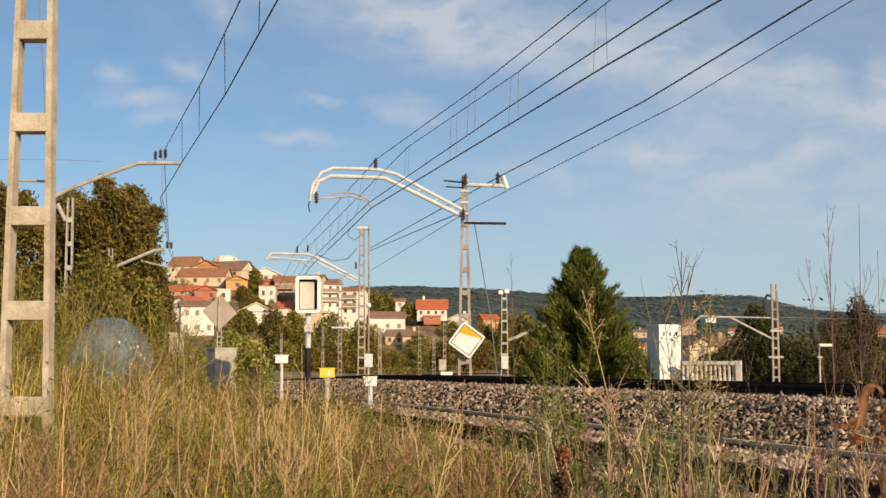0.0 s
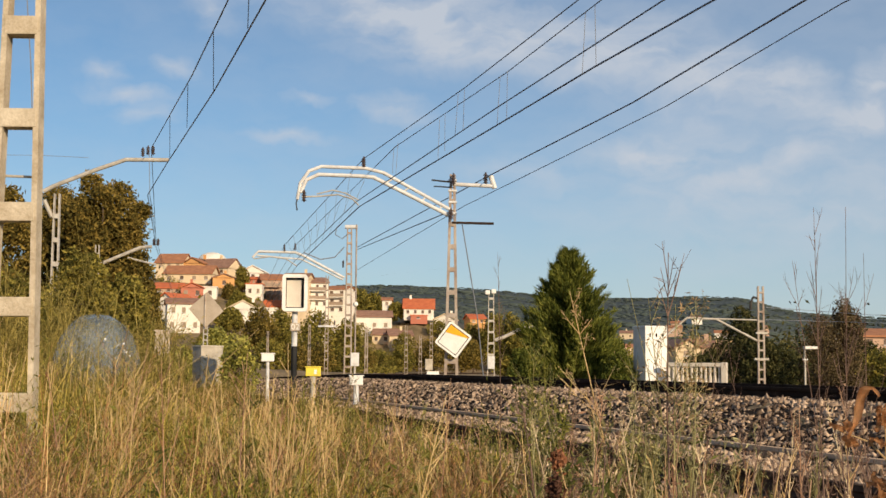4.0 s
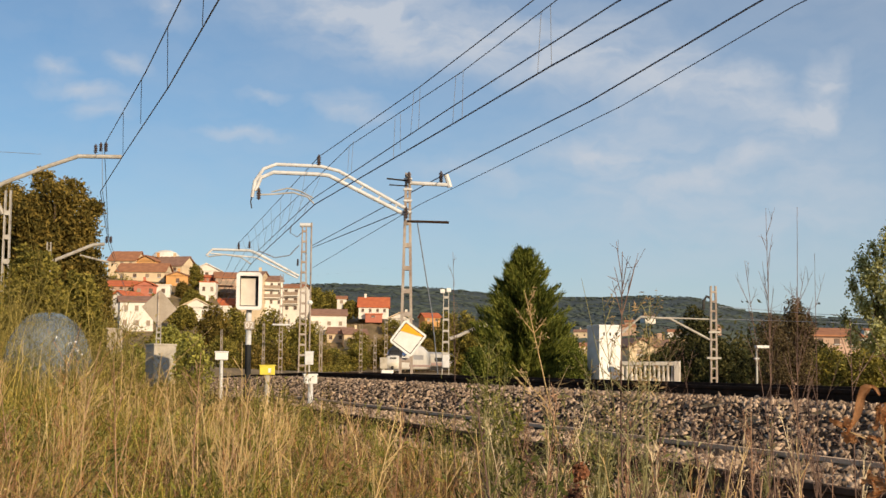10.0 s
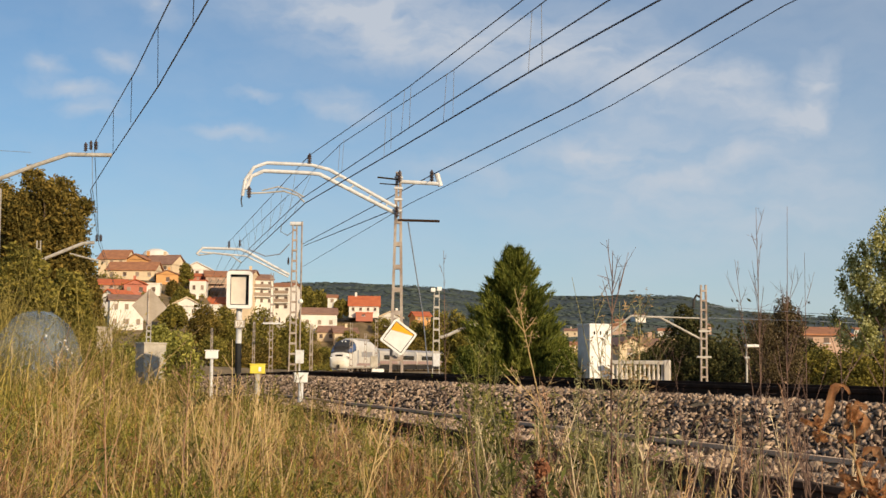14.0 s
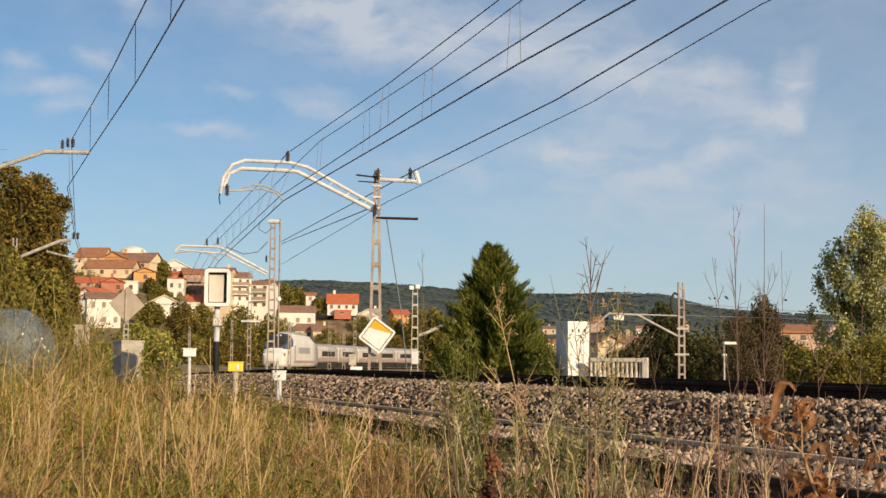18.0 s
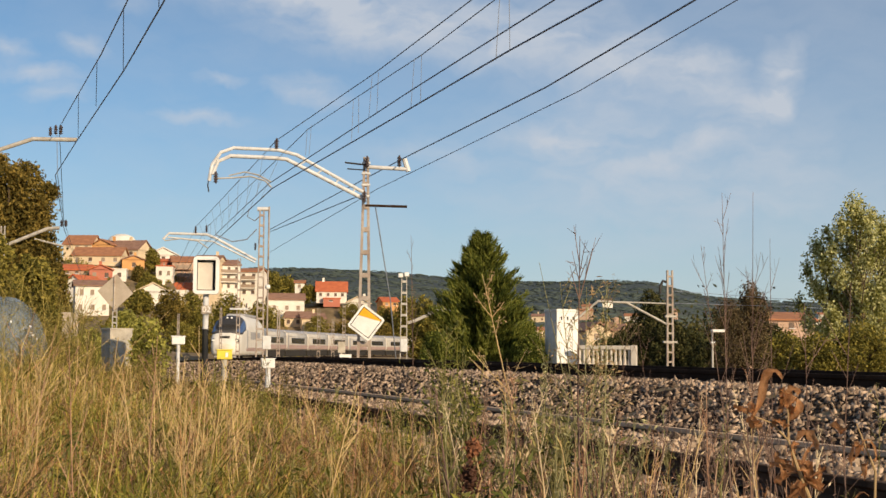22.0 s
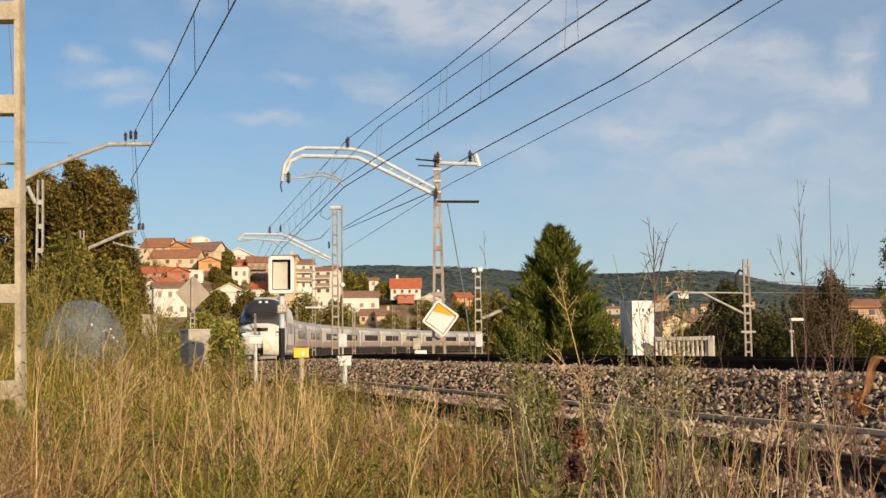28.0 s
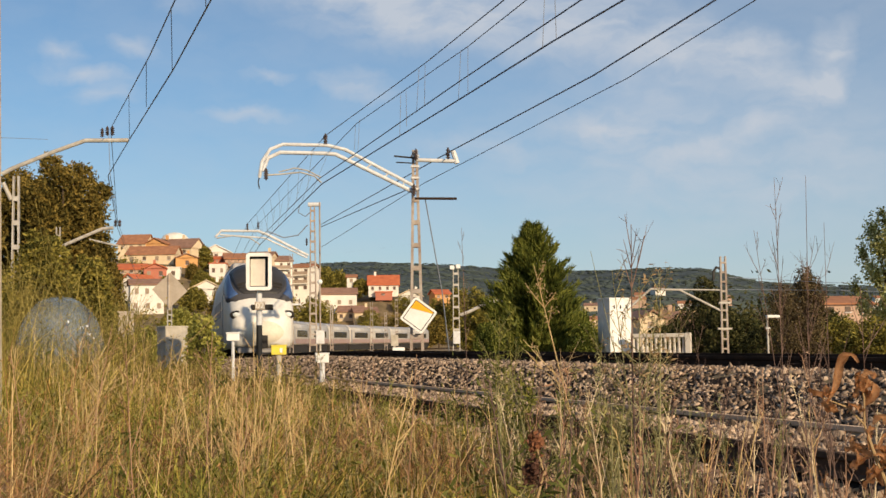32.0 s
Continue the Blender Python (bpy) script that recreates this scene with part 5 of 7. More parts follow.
TREES += [
    ("tree", 27.87, 125, 5.4, 5.0, "dark_leaf", "dark evergreen tree beyond the line", 220, 6000, 0.14),
    ("tree", 26.08, 105, 5.0, 4.4, "dark_leaf", "dark evergreen tree beyond the line", 221, 6000, 0.14),
    ("tree", 35.81, 118, 5.0, 5.2, "dark_leaf", "dark broad tree beyond the line", 223, 6000, 0.14),
    ("tree", 36.84, 112, 5.0, 5.0, "dark_leaf", "dark evergreen tree beyond the line", 224, 6000, 0.14),
    ("tree", 28.25, 140, 4.0, 5.0, "dark_leaf", "dark evergreen tree beyond the line", 225, 6000, 0.14),
    ("shrub", -8.84, 44, 1.3, 2.4, "weed", "low yellow-green shrub in the grass", 226, 5000, 0.06),
    ("shrub", -8.83, 48, 1.2, 2.2, "weed", "low yellow-green shrub beside the cabinet", 227, 5000, 0.06),
    ("poplar", 26.35, 66, 9.7, 4.8, "poplar", "tall pale poplar with fluttering leaves", 37, 26000, 0.082),
    ("poplar", 25.6, 68, 8.7, 4.0, "poplar", "pale poplar with thin foliage", 51, 12000, 0.078),
    ("poplar", 28.27, 68, 9.3, 4.8, "poplar", "tall pale poplar beside another", 38, 24000, 0.082),
    ("shrub", 21.77, 60, 2.6, 3.4, "leaf", "dense shrub at the foot of the poplar", 39, 6000, 0.09),
    ("shrub", 24.06, 60, 3.2, 4.4, "leaf", "dense green shrub under the poplars", 52, 7000, 0.09),
]
TREES += [
    ("shrub", -21.67, 180, 4.5, 6.0, "leaf", "dense green shrub behind the line", 201, 3000, 0.20),
    ("shrub", -19.25, 190, 4.2, 6.0, "autumn", "dense green shrub below the flats", 202, 3000, 0.20),
    ("shrub", -16.86, 205, 4.4, 7.0, "autumn", "brownish shrub behind the line", 203, 3000, 0.20),
    ("shrub", -14.03, 215, 4.6, 7.0, "leaf", "dense green shrub behind the line", 204, 3000, 0.20),
    ("shrub", -12.36, 245, 4.4, 8.0, "autumn", "green shrub below the bungalow", 205, 3000, 0.20),
    ("shrub", -9.79, 275, 4.8, 9.0, "leaf", "green shrub before the bungalow", 206, 3000, 0.20),
    ("shrub", -5.4, 280, 4.4, 6.0, "leaf", "dense green shrub among houses", 207, 3000, 0.20),
    ("shrub", -1.09, 285, 5.2, 8.0, "autumn", "brownish shrub among houses", 208, 3000, 0.20),
    ("shrub", 3.94, 300, 5.5, 9.0, "leaf", "green shrub below the hill", 209, 3000, 0.20),
    ("shrub", 9.99, 310, 6.0, 9.0, "autumn", "brown shrub below the hill", 210, 3000, 0.20),
    ("shrub", -15.56, 296, 9.0, 8.0, "leaf", "green tree beside the bungalow", 211, 3000, 0.20),
    ("shrub", -5.59, 300, 5.5, 6.0, "leaf", "green tree below the red house", 212, 3000, 0.20),
]
TREES += [
    ("shrub", 2.14, 312, 4.6, 7.0, "leaf", "green tree beside the gabled house", 213, 3000, 0.20),
    ("shrub", -17.38, 250, 9.0, 8.0, "autumn", "green tree below the white flats", 214, 3000, 0.20),
    ("shrub", -21.32, 235, 8.6, 7.0, "leaf", "green tree below the cream flats", 215, 3000, 0.20),
    ("shrub", -24.22, 225, 8.0, 7.0, "leaf", "green tree below the terraces", 216, 3000, 0.20),
    ("shrub", 3.38, 48, 1.9, 1.6, "conifer", "dark shrub beside the conifer", 40, 7000, 0.06),
    ("shrub", 7.98, 56, 2.2, 1.8, "conifer", "dark shrub at the conifer's foot", 49, 5000, 0.06),
]
TREES += [
    ("tree", 9.6, 296, 10.0, 6.0, "leaf", "green tree before the orange house", 250, 3000, 0.25),
    ("tree", -43.2, 305, 6.0, 4.0, "leaf", "dark green tree between houses", 240, 2500, 0.3),
    ("tree", -14.3, 345, 8.5, 8.0, "leaf", "green tree on the wooded mound", 241, 3000, 0.35),
    ("tree", -17.4, 340, 9.5, 7.0, "leaf", "green tree on the wooded mound", 242, 3000, 0.35),
    ("tree", -11.0, 345, 6.0, 7.0, "leaf", "low green tree on the wooded mound", 243, 3000, 0.35),
    ("tree", -40.6, 282, 3.4, 4.5, "leaf", "dark green tree on the bare slope", 245, 3000, 0.25),
    ("tree", -43.5, 288, 3.6, 4.0, "autumn", "small olive tree between houses", 246, 2500, 0.25),
    ("tree", -37.6, 276, 3.2, 4.5, "leaf", "dark green tree above the gabled house", 247, 3000, 0.25),
    ("tree", -40.0, 270, 3.0, 4.0, "leaf", "low green tree above the gabled house", 248, 2500, 0.25),
    ("tree", -46.2, 270, 3.0, 3.6, "leaf", "low green tree beside the white house", 249, 2500, 0.25),
    ("shrub", 8.6, 262, 6.4, 4.2, "autumn", "round brown-leaved bush beyond the line", 244, 4500, 0.2),
]
for name, x, d, h, w, mat, label, seed, lv, sz in TREES:
    airy = dict(lumps=34, lump=(0.06, 0.125), core=0.12, low=0.03) if name == "poplar" else {}
    broad_tree(name, x, float(d), foot(x, d), h, w, mat, label, seed, lv, sz, **airy)
conifer(6.33, 60.0, -0.1, 6.22, 4.6, 50, "dense dark green pyramidal conifer")

# ---------------------------------------------------------------- signals, signs and posts
def lettering(text, size, mat, parent, m, label=""):
    cu = bpy.data.curves.new("lettering", "FONT")
    cu.body, cu.size, cu.extrude, cu.align_x, cu.align_y = text, size, 0.004, "CENTER", "CENTER"
    tmp = new("lettering", cu)
    me = bpy.data.meshes.new_from_object(tmp.evaluated_get(bpy.context.evaluated_depsgraph_get()))
    bpy.data.objects.remove(tmp)
    me.materials.clear()
    me.materials.append(M[mat])
    ob = new("lettering", me)
    ob.parent, ob.matrix_local = parent, m
    if label:
        ob["label"] = label
    return ob


def ring_plate(w, h, r, t, depth, y=0.0):
    """A flat frame with rounded corners in the xz plane: outer w x h, width t."""
    bm = bmesh.new()

    def loop(w, h, r, y):
        pts = []
        for cx, cz, a0 in ((w / 2 - r, h / 2 - r, 0), (-w / 2 + r, h / 2 - r, 90), (-w / 2 + r, -h / 2 + r, 180), (w / 2 - r, -h / 2 + r, 270)):
            for k in range(5):
                a = radians(a0 + k * 22.5)
                pts.append(bm.verts.new((cx + math.cos(a) * r, y, cz + math.sin(a) * r)))
        return pts
    of, ob_ = loop(w, h, r, y), loop(w, h, r, y + depth)
    nf, nb = loop(w - 2 * t, h - 2 * t, max(0.01, r - t), y), loop(w - 2 * t, h - 2 * t, max(0.01, r - t), y + depth)
    n = len(of)
    for i in range(n):
        j = (i + 1) % n
        bm.faces.new((of[i], of[j], nf[j], nf[i]))
        bm.faces.new((ob_[j], ob_[i], nb[i], nb[j]))
        bm.faces.new((of[j], of[i], ob_[i], ob_[j]))
        bm.faces.new((nf[i], nf[j], nb[j], nb[i]))
    bmesh.ops.recalc_face_normals(bm, faces=bm.faces)
    return bm


def place_signal():
    p = (-3.25, 32.00, 0.66)
    ob = thing("track_signal", pose(p[0], p[1], p[2], 0, 0, 4), "white-framed box signal with a pale screen on a post", "signal")
    zc = 2.94 - p[2]
    part("housing", boxed(0, 0.16, zc, 0.50, 0.16, 0.80, 0.03), "black", ob)
    part("frame", ring_plate(0.61, 0.90, 0.09, 0.085, 0.26, -0.12), "white", ob, "white rounded frame").location.z = zc
    part("screen", boxed(-0.025, 0.05, zc - 0.01, 0.36, 0.03, 0.66, 0.01), "beige", ob, "pale beige screen")
    part("upper_post", rod((0, 0.1, 0.98), (0, 0.1, zc - 0.42), 0.07, 12), "white_steel", ob)
    part("lower_post", rod((0, 0.1, -0.6), (0, 0.1, 1.0), 0.075, 12), "black", ob, "black lower post")
    plate = part("number_plate", boxed(0.02, -0.01, 2.12 - p[2], 0.24, 0.03, 0.20, 0.02), "grey", ob)
    lettering("02", 0.20, "white", plate, pose(0.02, -0.03, 2.12 - p[2], 90, 0, 0))


place_signal()


def place_back_sign():
    p = (-6.39, 38.00, 0.85)
    ob = thing("diamond_sign", pose(p[0], p[1], p[2], 0, 0, -8), "grey back of a diamond railway sign on a lattice post", "sign")
    zc = 2.76 - p[2]
    bm = boxed(0, 0, 0, 0.74, 0.02, 0.72, 0.008)
    bmesh.ops.transform(bm, matrix=Matrix.Translation((0.02, -0.06, zc)) @ Euler((0, radians(48), 0)).to_matrix().to_4x4(), verts=bm.verts)
    part("sign_back", bm, "grey", ob)
    for x in (-0.06, 0.06):
        part("leg", rod((x, 0, 0), (x, 0, zc - 0.1), 0.018), "galv", ob)
    for k in range(9):
        part("batten", boxed(0, 0, 0.2 + k * 0.17, 0.12, 0.03, 0.05), "galv", ob)
    part("stiffener", rod((0.0, -0.09, zc - 0.5), (0.0, -0.09, zc + 0.48), 0.022), "rusty", ob)
    c = (-6.18, 37.20, 0.87)
    cab = thing("concrete_cabinet", pose(c[0], c[1], c[2] - 0.3, 0, 0, 35), "square concrete equipment cabinet in the grass", "cabinet")
    part("body", boxed(0, 0, 0.55, 0.66, 0.55, 1.14, 0.02), "concrete", cab)
    part("lid", boxed(0, 0, 1.14, 0.70, 0.59, 0.05, 0.01), "concrete", cab)
    c = (-10.42, 52.00, 2.03)
    hut = thing("junction_box", pose(c[0], c[1], c[2] - 1.0, 0, 0, 10), "small brown lineside junction box", "cabinet")
    part("body", boxed(0, 0, 0.75, 0.58, 0.4, 1.45, 0.03), "grey", hut)
    part("lid", boxed(0, 0, 1.48, 0.66, 0.44, 0.06, 0.02), "grey", hut)


place_back_sign()


def place_diamond():
    c = (0.82, 45.90, 2.13)
    ob = thing("diamond_sign", pose(c[0], c[1], c[2], 0, 0, -3), "tilted white and orange diamond speed sign on the mast", "sign")
    turn = Euler((0, radians(36.5), 0)).to_matrix().to_4x4()
    for nm, bm, mt, lb in (("plate", ring_plate(0.94, 0.94, 0.08, 0.075, 0.03, -0.02), "white", "white rim"), ("border", ring_plate(0.80, 0.80, 0.03, 0.028, 0.022, -0.014), "black", ""),
                           ("panel", boxed(0, 0.0, 0, 0.86, 0.016, 0.86), "white", "")):
        bmesh.ops.transform(bm, matrix=turn, verts=bm.verts)
        part(nm, bm, mt, ob, lb)
    bm = bmesh.new()
    q = [Vector((x, y, z)) for y in (-0.020, -0.009) for x, z in ((-0.37, 0.37), (0.37, 0.37), (0.37, 0.33), (-0.37, 0.05))]
    vs = [bm.verts.new(turn @ v) for v in q]
    for f in ((0, 1, 2, 3), (7, 6, 5, 4), (0, 4, 5, 1), (1, 5, 6, 2), (2, 6, 7, 3), (3, 7, 4, 0)):
        bm.faces.new([vs[i] for i in f])
    bmesh.ops.recalc_face_normals(bm, faces=bm.faces)
    part("orange_field", bm, "orange", ob, "orange upper corner")
    part("clamp", boxed(0, 0.12, 0.1, 0.36, 0.24, 0.05), "galv", ob)
    part("clamp", boxed(0, 0.12, -0.12, 0.36, 0.24, 0.05), "galv", ob)


place_diamond()


def marker(p, w, h, post_h, r, mat, post_mat, label, name="marker_post"):
    ob = thing(name, pose(p[0], p[1], p[2], 0, 0, 6), label, "marker", "lineside markers")
    part("head", boxed(0, 0, post_h, w, w * 0.5, h, 0.02), mat, ob)
    part("cap", boxed(0, 0, post_h + h / 2 + 0.012, w + 0.03, w * 0.5 + 0.03, 0.024, 0.008), mat, ob)
    part("post", rod((0, 0, -0.35), (0, 0, post_h - h / 2), r, 10), post_mat, ob)
    if mat == "yellow":
        part("mark", boxed(0.05, -w * 0.25 - 0.004, post_h, 0.06, 0.012, h * 0.5), "white", ob, "small white mark")


marker((-3.27, 27.00, 0.81), 0.26, 0.15, 1.35 - 0.81, 0.035, "white", "white_steel", "white capped marker post in the grass")
marker((-2.61, 30.00, 0.57), 0.34, 0.20, 1.06 - 0.57, 0.06, "yellow", "concrete", "yellow capped marker post on a concrete stem")
marker((-1.64, 30.00, 0.54), 0.30, 0.20, 0.87 - 0.54, 0.06, "white", "white_steel", "white capped marker post beside the ballast")
marker((-3.36, 60.00, 0.94), 0.38, 0.58, 1.48 - 0.94, 0.05, "white_steel", "galv", "white box on a thin pole", "pole_box")


def thin_pole(p, top, label):
    ob = thing("thin_pole", pose(*p), label, "pole", "lineside poles")
    part("shaft", rod((0, 0, -0.3), (0, 0, top), 0.038, 8), "mast_steel", ob)
    return ob


tp = thin_pole((-3.41, 61.00, 0.94), 7.70 - 0.94, "tall thin grey pole with a round lamp")
bm = bmesh.new()
bmesh.ops.create_uvsphere(bm, u_segments=12, v_segments=8, radius=0.12, matrix=Matrix.Translation((0, -0.05, 4.02 - 0.94)))
part("globe", bm, "white", tp, smooth=True)
for row in ((-0.0774, 0.0675, 92, 0.42, "brown lattice post with crossbar insulators"), (-0.0902, 0.0308, 95, 0.30, "short pale lattice post"), (-0.0474, 0.0291, 62, 0.26, "short wooden-coloured lattice post"),
            (-0.0175, 0.0308, 130, 0.5, "far pale lattice post"), (-0.0068, 0.0231, 110, 0.4, "far pale lattice post"), (0.0013, 0.0333, 125, 0.5, "far lattice post beside the sign"), (-0.1214, 0.0256, 85, 0.25, "short pale lattice post")):
    side0, top0, d0, w0, lab = row
    X0 = side0 * d0
    lattice_mast("lattice_post", X0, d0, 0.2, 1.2 + top0 * d0, w0 * 0.66, w0 * 0.5, lab, "mast_steel", step=0.6, group="lineside poles")
c = (-7.06, 91.80, 3.92)
xa = thing("crossbar", pose(*c), "white crossbar with insulators on a post", "crossbar")
part("beam", boxed(0, 0, 0, 1.25, 0.12, 0.12), "white_steel", xa)
for x in (-0.5, 0.5):
    hang_insulator(xa, (x, 0, 0.22), 0.3, 0.08)
marker((0.25, 100.00, 0.52), 0.9, 0.4, 0.1, 0.2, "white", "white_steel", "white low equipment box beside the line", "equipment_box")
marker((-0.04, 100.00, 1.20), 0.55, 0.8, 0.15, 0.1, "concrete", "concrete", "pale lineside equipment cabinet", "equipment_box")


def place_tower():
    p = (9.26, 55.00, 0.27)
    ob = thing("white_pillar", pose(p[0], p[1] + 0.8, p[2], 0, 0, 14), "white plastered square pillar with a flat cap", "pillar")
    h = 2.87 - p[2]
    part("shaft", boxed(0, 0, h / 2 - 0.2, 0.98, 1.3, h + 0.4, 0.02), "white", ob)
    part("cap", boxed(0, 0, h + 0.04, 1.03, 1.36, 0.10, 0.02), "white", ob)
    for k in range(3):
        part("vent_slot", boxed(-0.28 + k * 0.28, -0.65, h - 0.30, 0.06, 0.03, 0.15), "under", ob)
    p = (9.73, 54.60, 0.28)
    q = (11.89, 53.60, 0.29)
    bal = thing("balustrade", pose(p[0], p[1], p[2], 0, 0, math.degrees(math.atan2(q[1] - p[1], q[0] - p[0]))), "white concrete balustrade beside the pillar", "balustrade")
    L, top = math.hypot(q[0] - p[0], q[1] - p[1]), 1.36 - p[2]
    part("top_rail", boxed(L / 2, 0, top, L, 0.24, 0.16, 0.02), "beige", bal)
    part("bottom_rail", boxed(L / 2, 0, 0.08, L, 0.24, 0.20, 0.02), "beige", bal)
    n = 12
    for k in range(n):
        x = 0.1 + (L - 0.3) * k / (n - 1)
        z0, z1 = 0.15, top - 0.06
        part("baluster", tube(bmesh.new(), [(x, 0, z0), (x, 0, z0 + 0.2 * (z1 - z0)), (x, 0, z0 + 0.6 * (z1 - z0)), (x, 0, z1)], [0.06, 0.085, 0.05, 0.06], 8), "beige", bal)
    part("end_post", boxed(L, 0, top / 2, 0.22, 0.28, top + 0.2, 0.02), "beige", bal)


place_tower()
p = (16.96, 60.00, 0.19)
lampost = thing("street_lamp", pose(*p), "white street lamp on a thin post", "street lamp")
hh = 2.16 - p[2]
part("post", rod((0, 0, -0.3), (0, 0, hh), 0.048, 10), "galv", lampost)
part("head", boxed(0.25, 0, hh + 0.02, 0.60, 0.30, 0.13, 0.04), "white", lampost)
part("collar", rod((0, 0, hh * 0.72), (0, 0, hh * 0.76), 0.12, 10), "white", lampost)


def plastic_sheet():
    """Added thin bluish dome for a hazy patch: half clear, with white bits."""
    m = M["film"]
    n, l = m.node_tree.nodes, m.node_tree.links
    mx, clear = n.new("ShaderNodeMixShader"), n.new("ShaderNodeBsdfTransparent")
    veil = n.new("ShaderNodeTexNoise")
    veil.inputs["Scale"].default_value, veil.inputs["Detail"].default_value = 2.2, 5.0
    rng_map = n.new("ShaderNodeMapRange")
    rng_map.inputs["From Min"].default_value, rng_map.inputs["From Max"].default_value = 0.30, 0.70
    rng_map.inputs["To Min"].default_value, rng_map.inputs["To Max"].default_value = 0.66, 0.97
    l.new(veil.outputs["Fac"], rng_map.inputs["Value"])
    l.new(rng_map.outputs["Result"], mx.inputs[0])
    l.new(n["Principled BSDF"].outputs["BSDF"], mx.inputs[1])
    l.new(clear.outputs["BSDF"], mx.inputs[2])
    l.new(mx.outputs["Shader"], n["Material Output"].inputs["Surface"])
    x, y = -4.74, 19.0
    ob = thing("plastic_sheet", pose(x, y, float(ground_z(x, y))), "blue-grey translucent dome added for a hazy patch", "plastic sheet")
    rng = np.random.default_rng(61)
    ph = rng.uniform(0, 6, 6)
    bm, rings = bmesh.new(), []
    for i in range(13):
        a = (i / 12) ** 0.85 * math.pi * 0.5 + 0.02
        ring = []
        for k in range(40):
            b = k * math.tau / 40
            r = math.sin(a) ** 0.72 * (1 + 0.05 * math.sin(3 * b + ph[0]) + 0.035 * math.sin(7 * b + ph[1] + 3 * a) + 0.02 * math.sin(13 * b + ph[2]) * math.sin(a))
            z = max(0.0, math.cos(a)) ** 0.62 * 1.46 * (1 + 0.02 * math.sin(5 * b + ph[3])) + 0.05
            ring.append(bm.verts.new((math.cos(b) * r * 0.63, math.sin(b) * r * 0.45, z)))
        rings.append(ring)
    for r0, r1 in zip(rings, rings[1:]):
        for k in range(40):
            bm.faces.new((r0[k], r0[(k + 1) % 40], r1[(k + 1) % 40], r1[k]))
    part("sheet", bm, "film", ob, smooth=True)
    for k in range(16):
        c = rng.normal(0, 1, 3) * np.array([0.10, 0.02, 0.14]) + np.array([0.40, -0.43, 1.06])
        quads_mesh("white_bit", leaf_quads(c[None], 0.024, rng, 0.6), "white", ob)
    return ob


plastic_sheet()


# ---------------------------------------------------------------- dry stalks and weeds
def stalk(name, p, tip, seed, mat, label, branches=9, r=0.006, spread=0.35, leaves=0, leaf_mat="straw", leaf=0.02, forks=2, group="dry stalks", low=0.35, rise=0.6):
    """A thin branched dead stem from p to tip."""
    rng = np.random.default_rng(seed)
    ob = thing(name, pose(*p), label, "weed", group)
    top = Vector(tip) - Vector(p)
    bm = bmesh.new()
    mid = top * 0.5 + Vector(rng.normal(0, 0.03 * top.length, 3))
    main = [Vector((0, 0, -0.1)), mid * 0.5, mid, mid.lerp(top, 0.5), top]
    tube(bm, main, [r, r * 0.9, r * 0.75, r * 0.55, r * 0.3], 5)
    ends = []
    for k in range(branches):
        u = rng.uniform(low, 0.97)
        b = top * u
        i = min(3, int(u * 4))
        b = main[i].lerp(main[i + 1], u * 4 - i)
        a = rng.uniform(0, math.tau)
        ln = top.length * spread * (1.2 - u) * rng.uniform(0.5, 1.2)
        d = Vector((math.cos(a) * 0.6, math.sin(a) * 0.6, rng.uniform(rise, rise * 2))).normalized()
        e = b + d * ln
        tube(bm, [b, b + d * ln * 0.5 + Vector((0, 0, -0.03 * ln)), e], [r * 0.5, r * 0.4, r * 0.2], 4)
        ends += [b.lerp(e, w) for w in rng.uniform(0.3, 1.0, 6)]
        for _ in range(forks):
            c = b.lerp(e, rng.uniform(0.4, 0.8))
            d2 = (d + Vector(rng.normal(0, 0.5, 3))).normalized()
            tube(bm, [c, c + d2 * ln * 0.35], [r * 0.3, r * 0.15], 3)
            ends.append(c + d2 * ln * 0.35)
    part("stem", bm, mat, ob)
    if leaves and ends:
        c = np.array([ends[rng.integers(len(ends))] for _ in range(leaves)]) + rng.normal(0, leaf, (leaves, 3))
        quads_mesh("leaves", leaf_quads(c, leaf, rng, 0.22), leaf_mat, ob)
    return ob


def stalk_at(x, y, h, lean_x, seed, mat, label, **k):
    z = float(ground_z(x, y))
    return stalk("dry_stalk", (x, y, z), (x + lean_x, y + 0.05, z + h), seed, mat, label, **k)


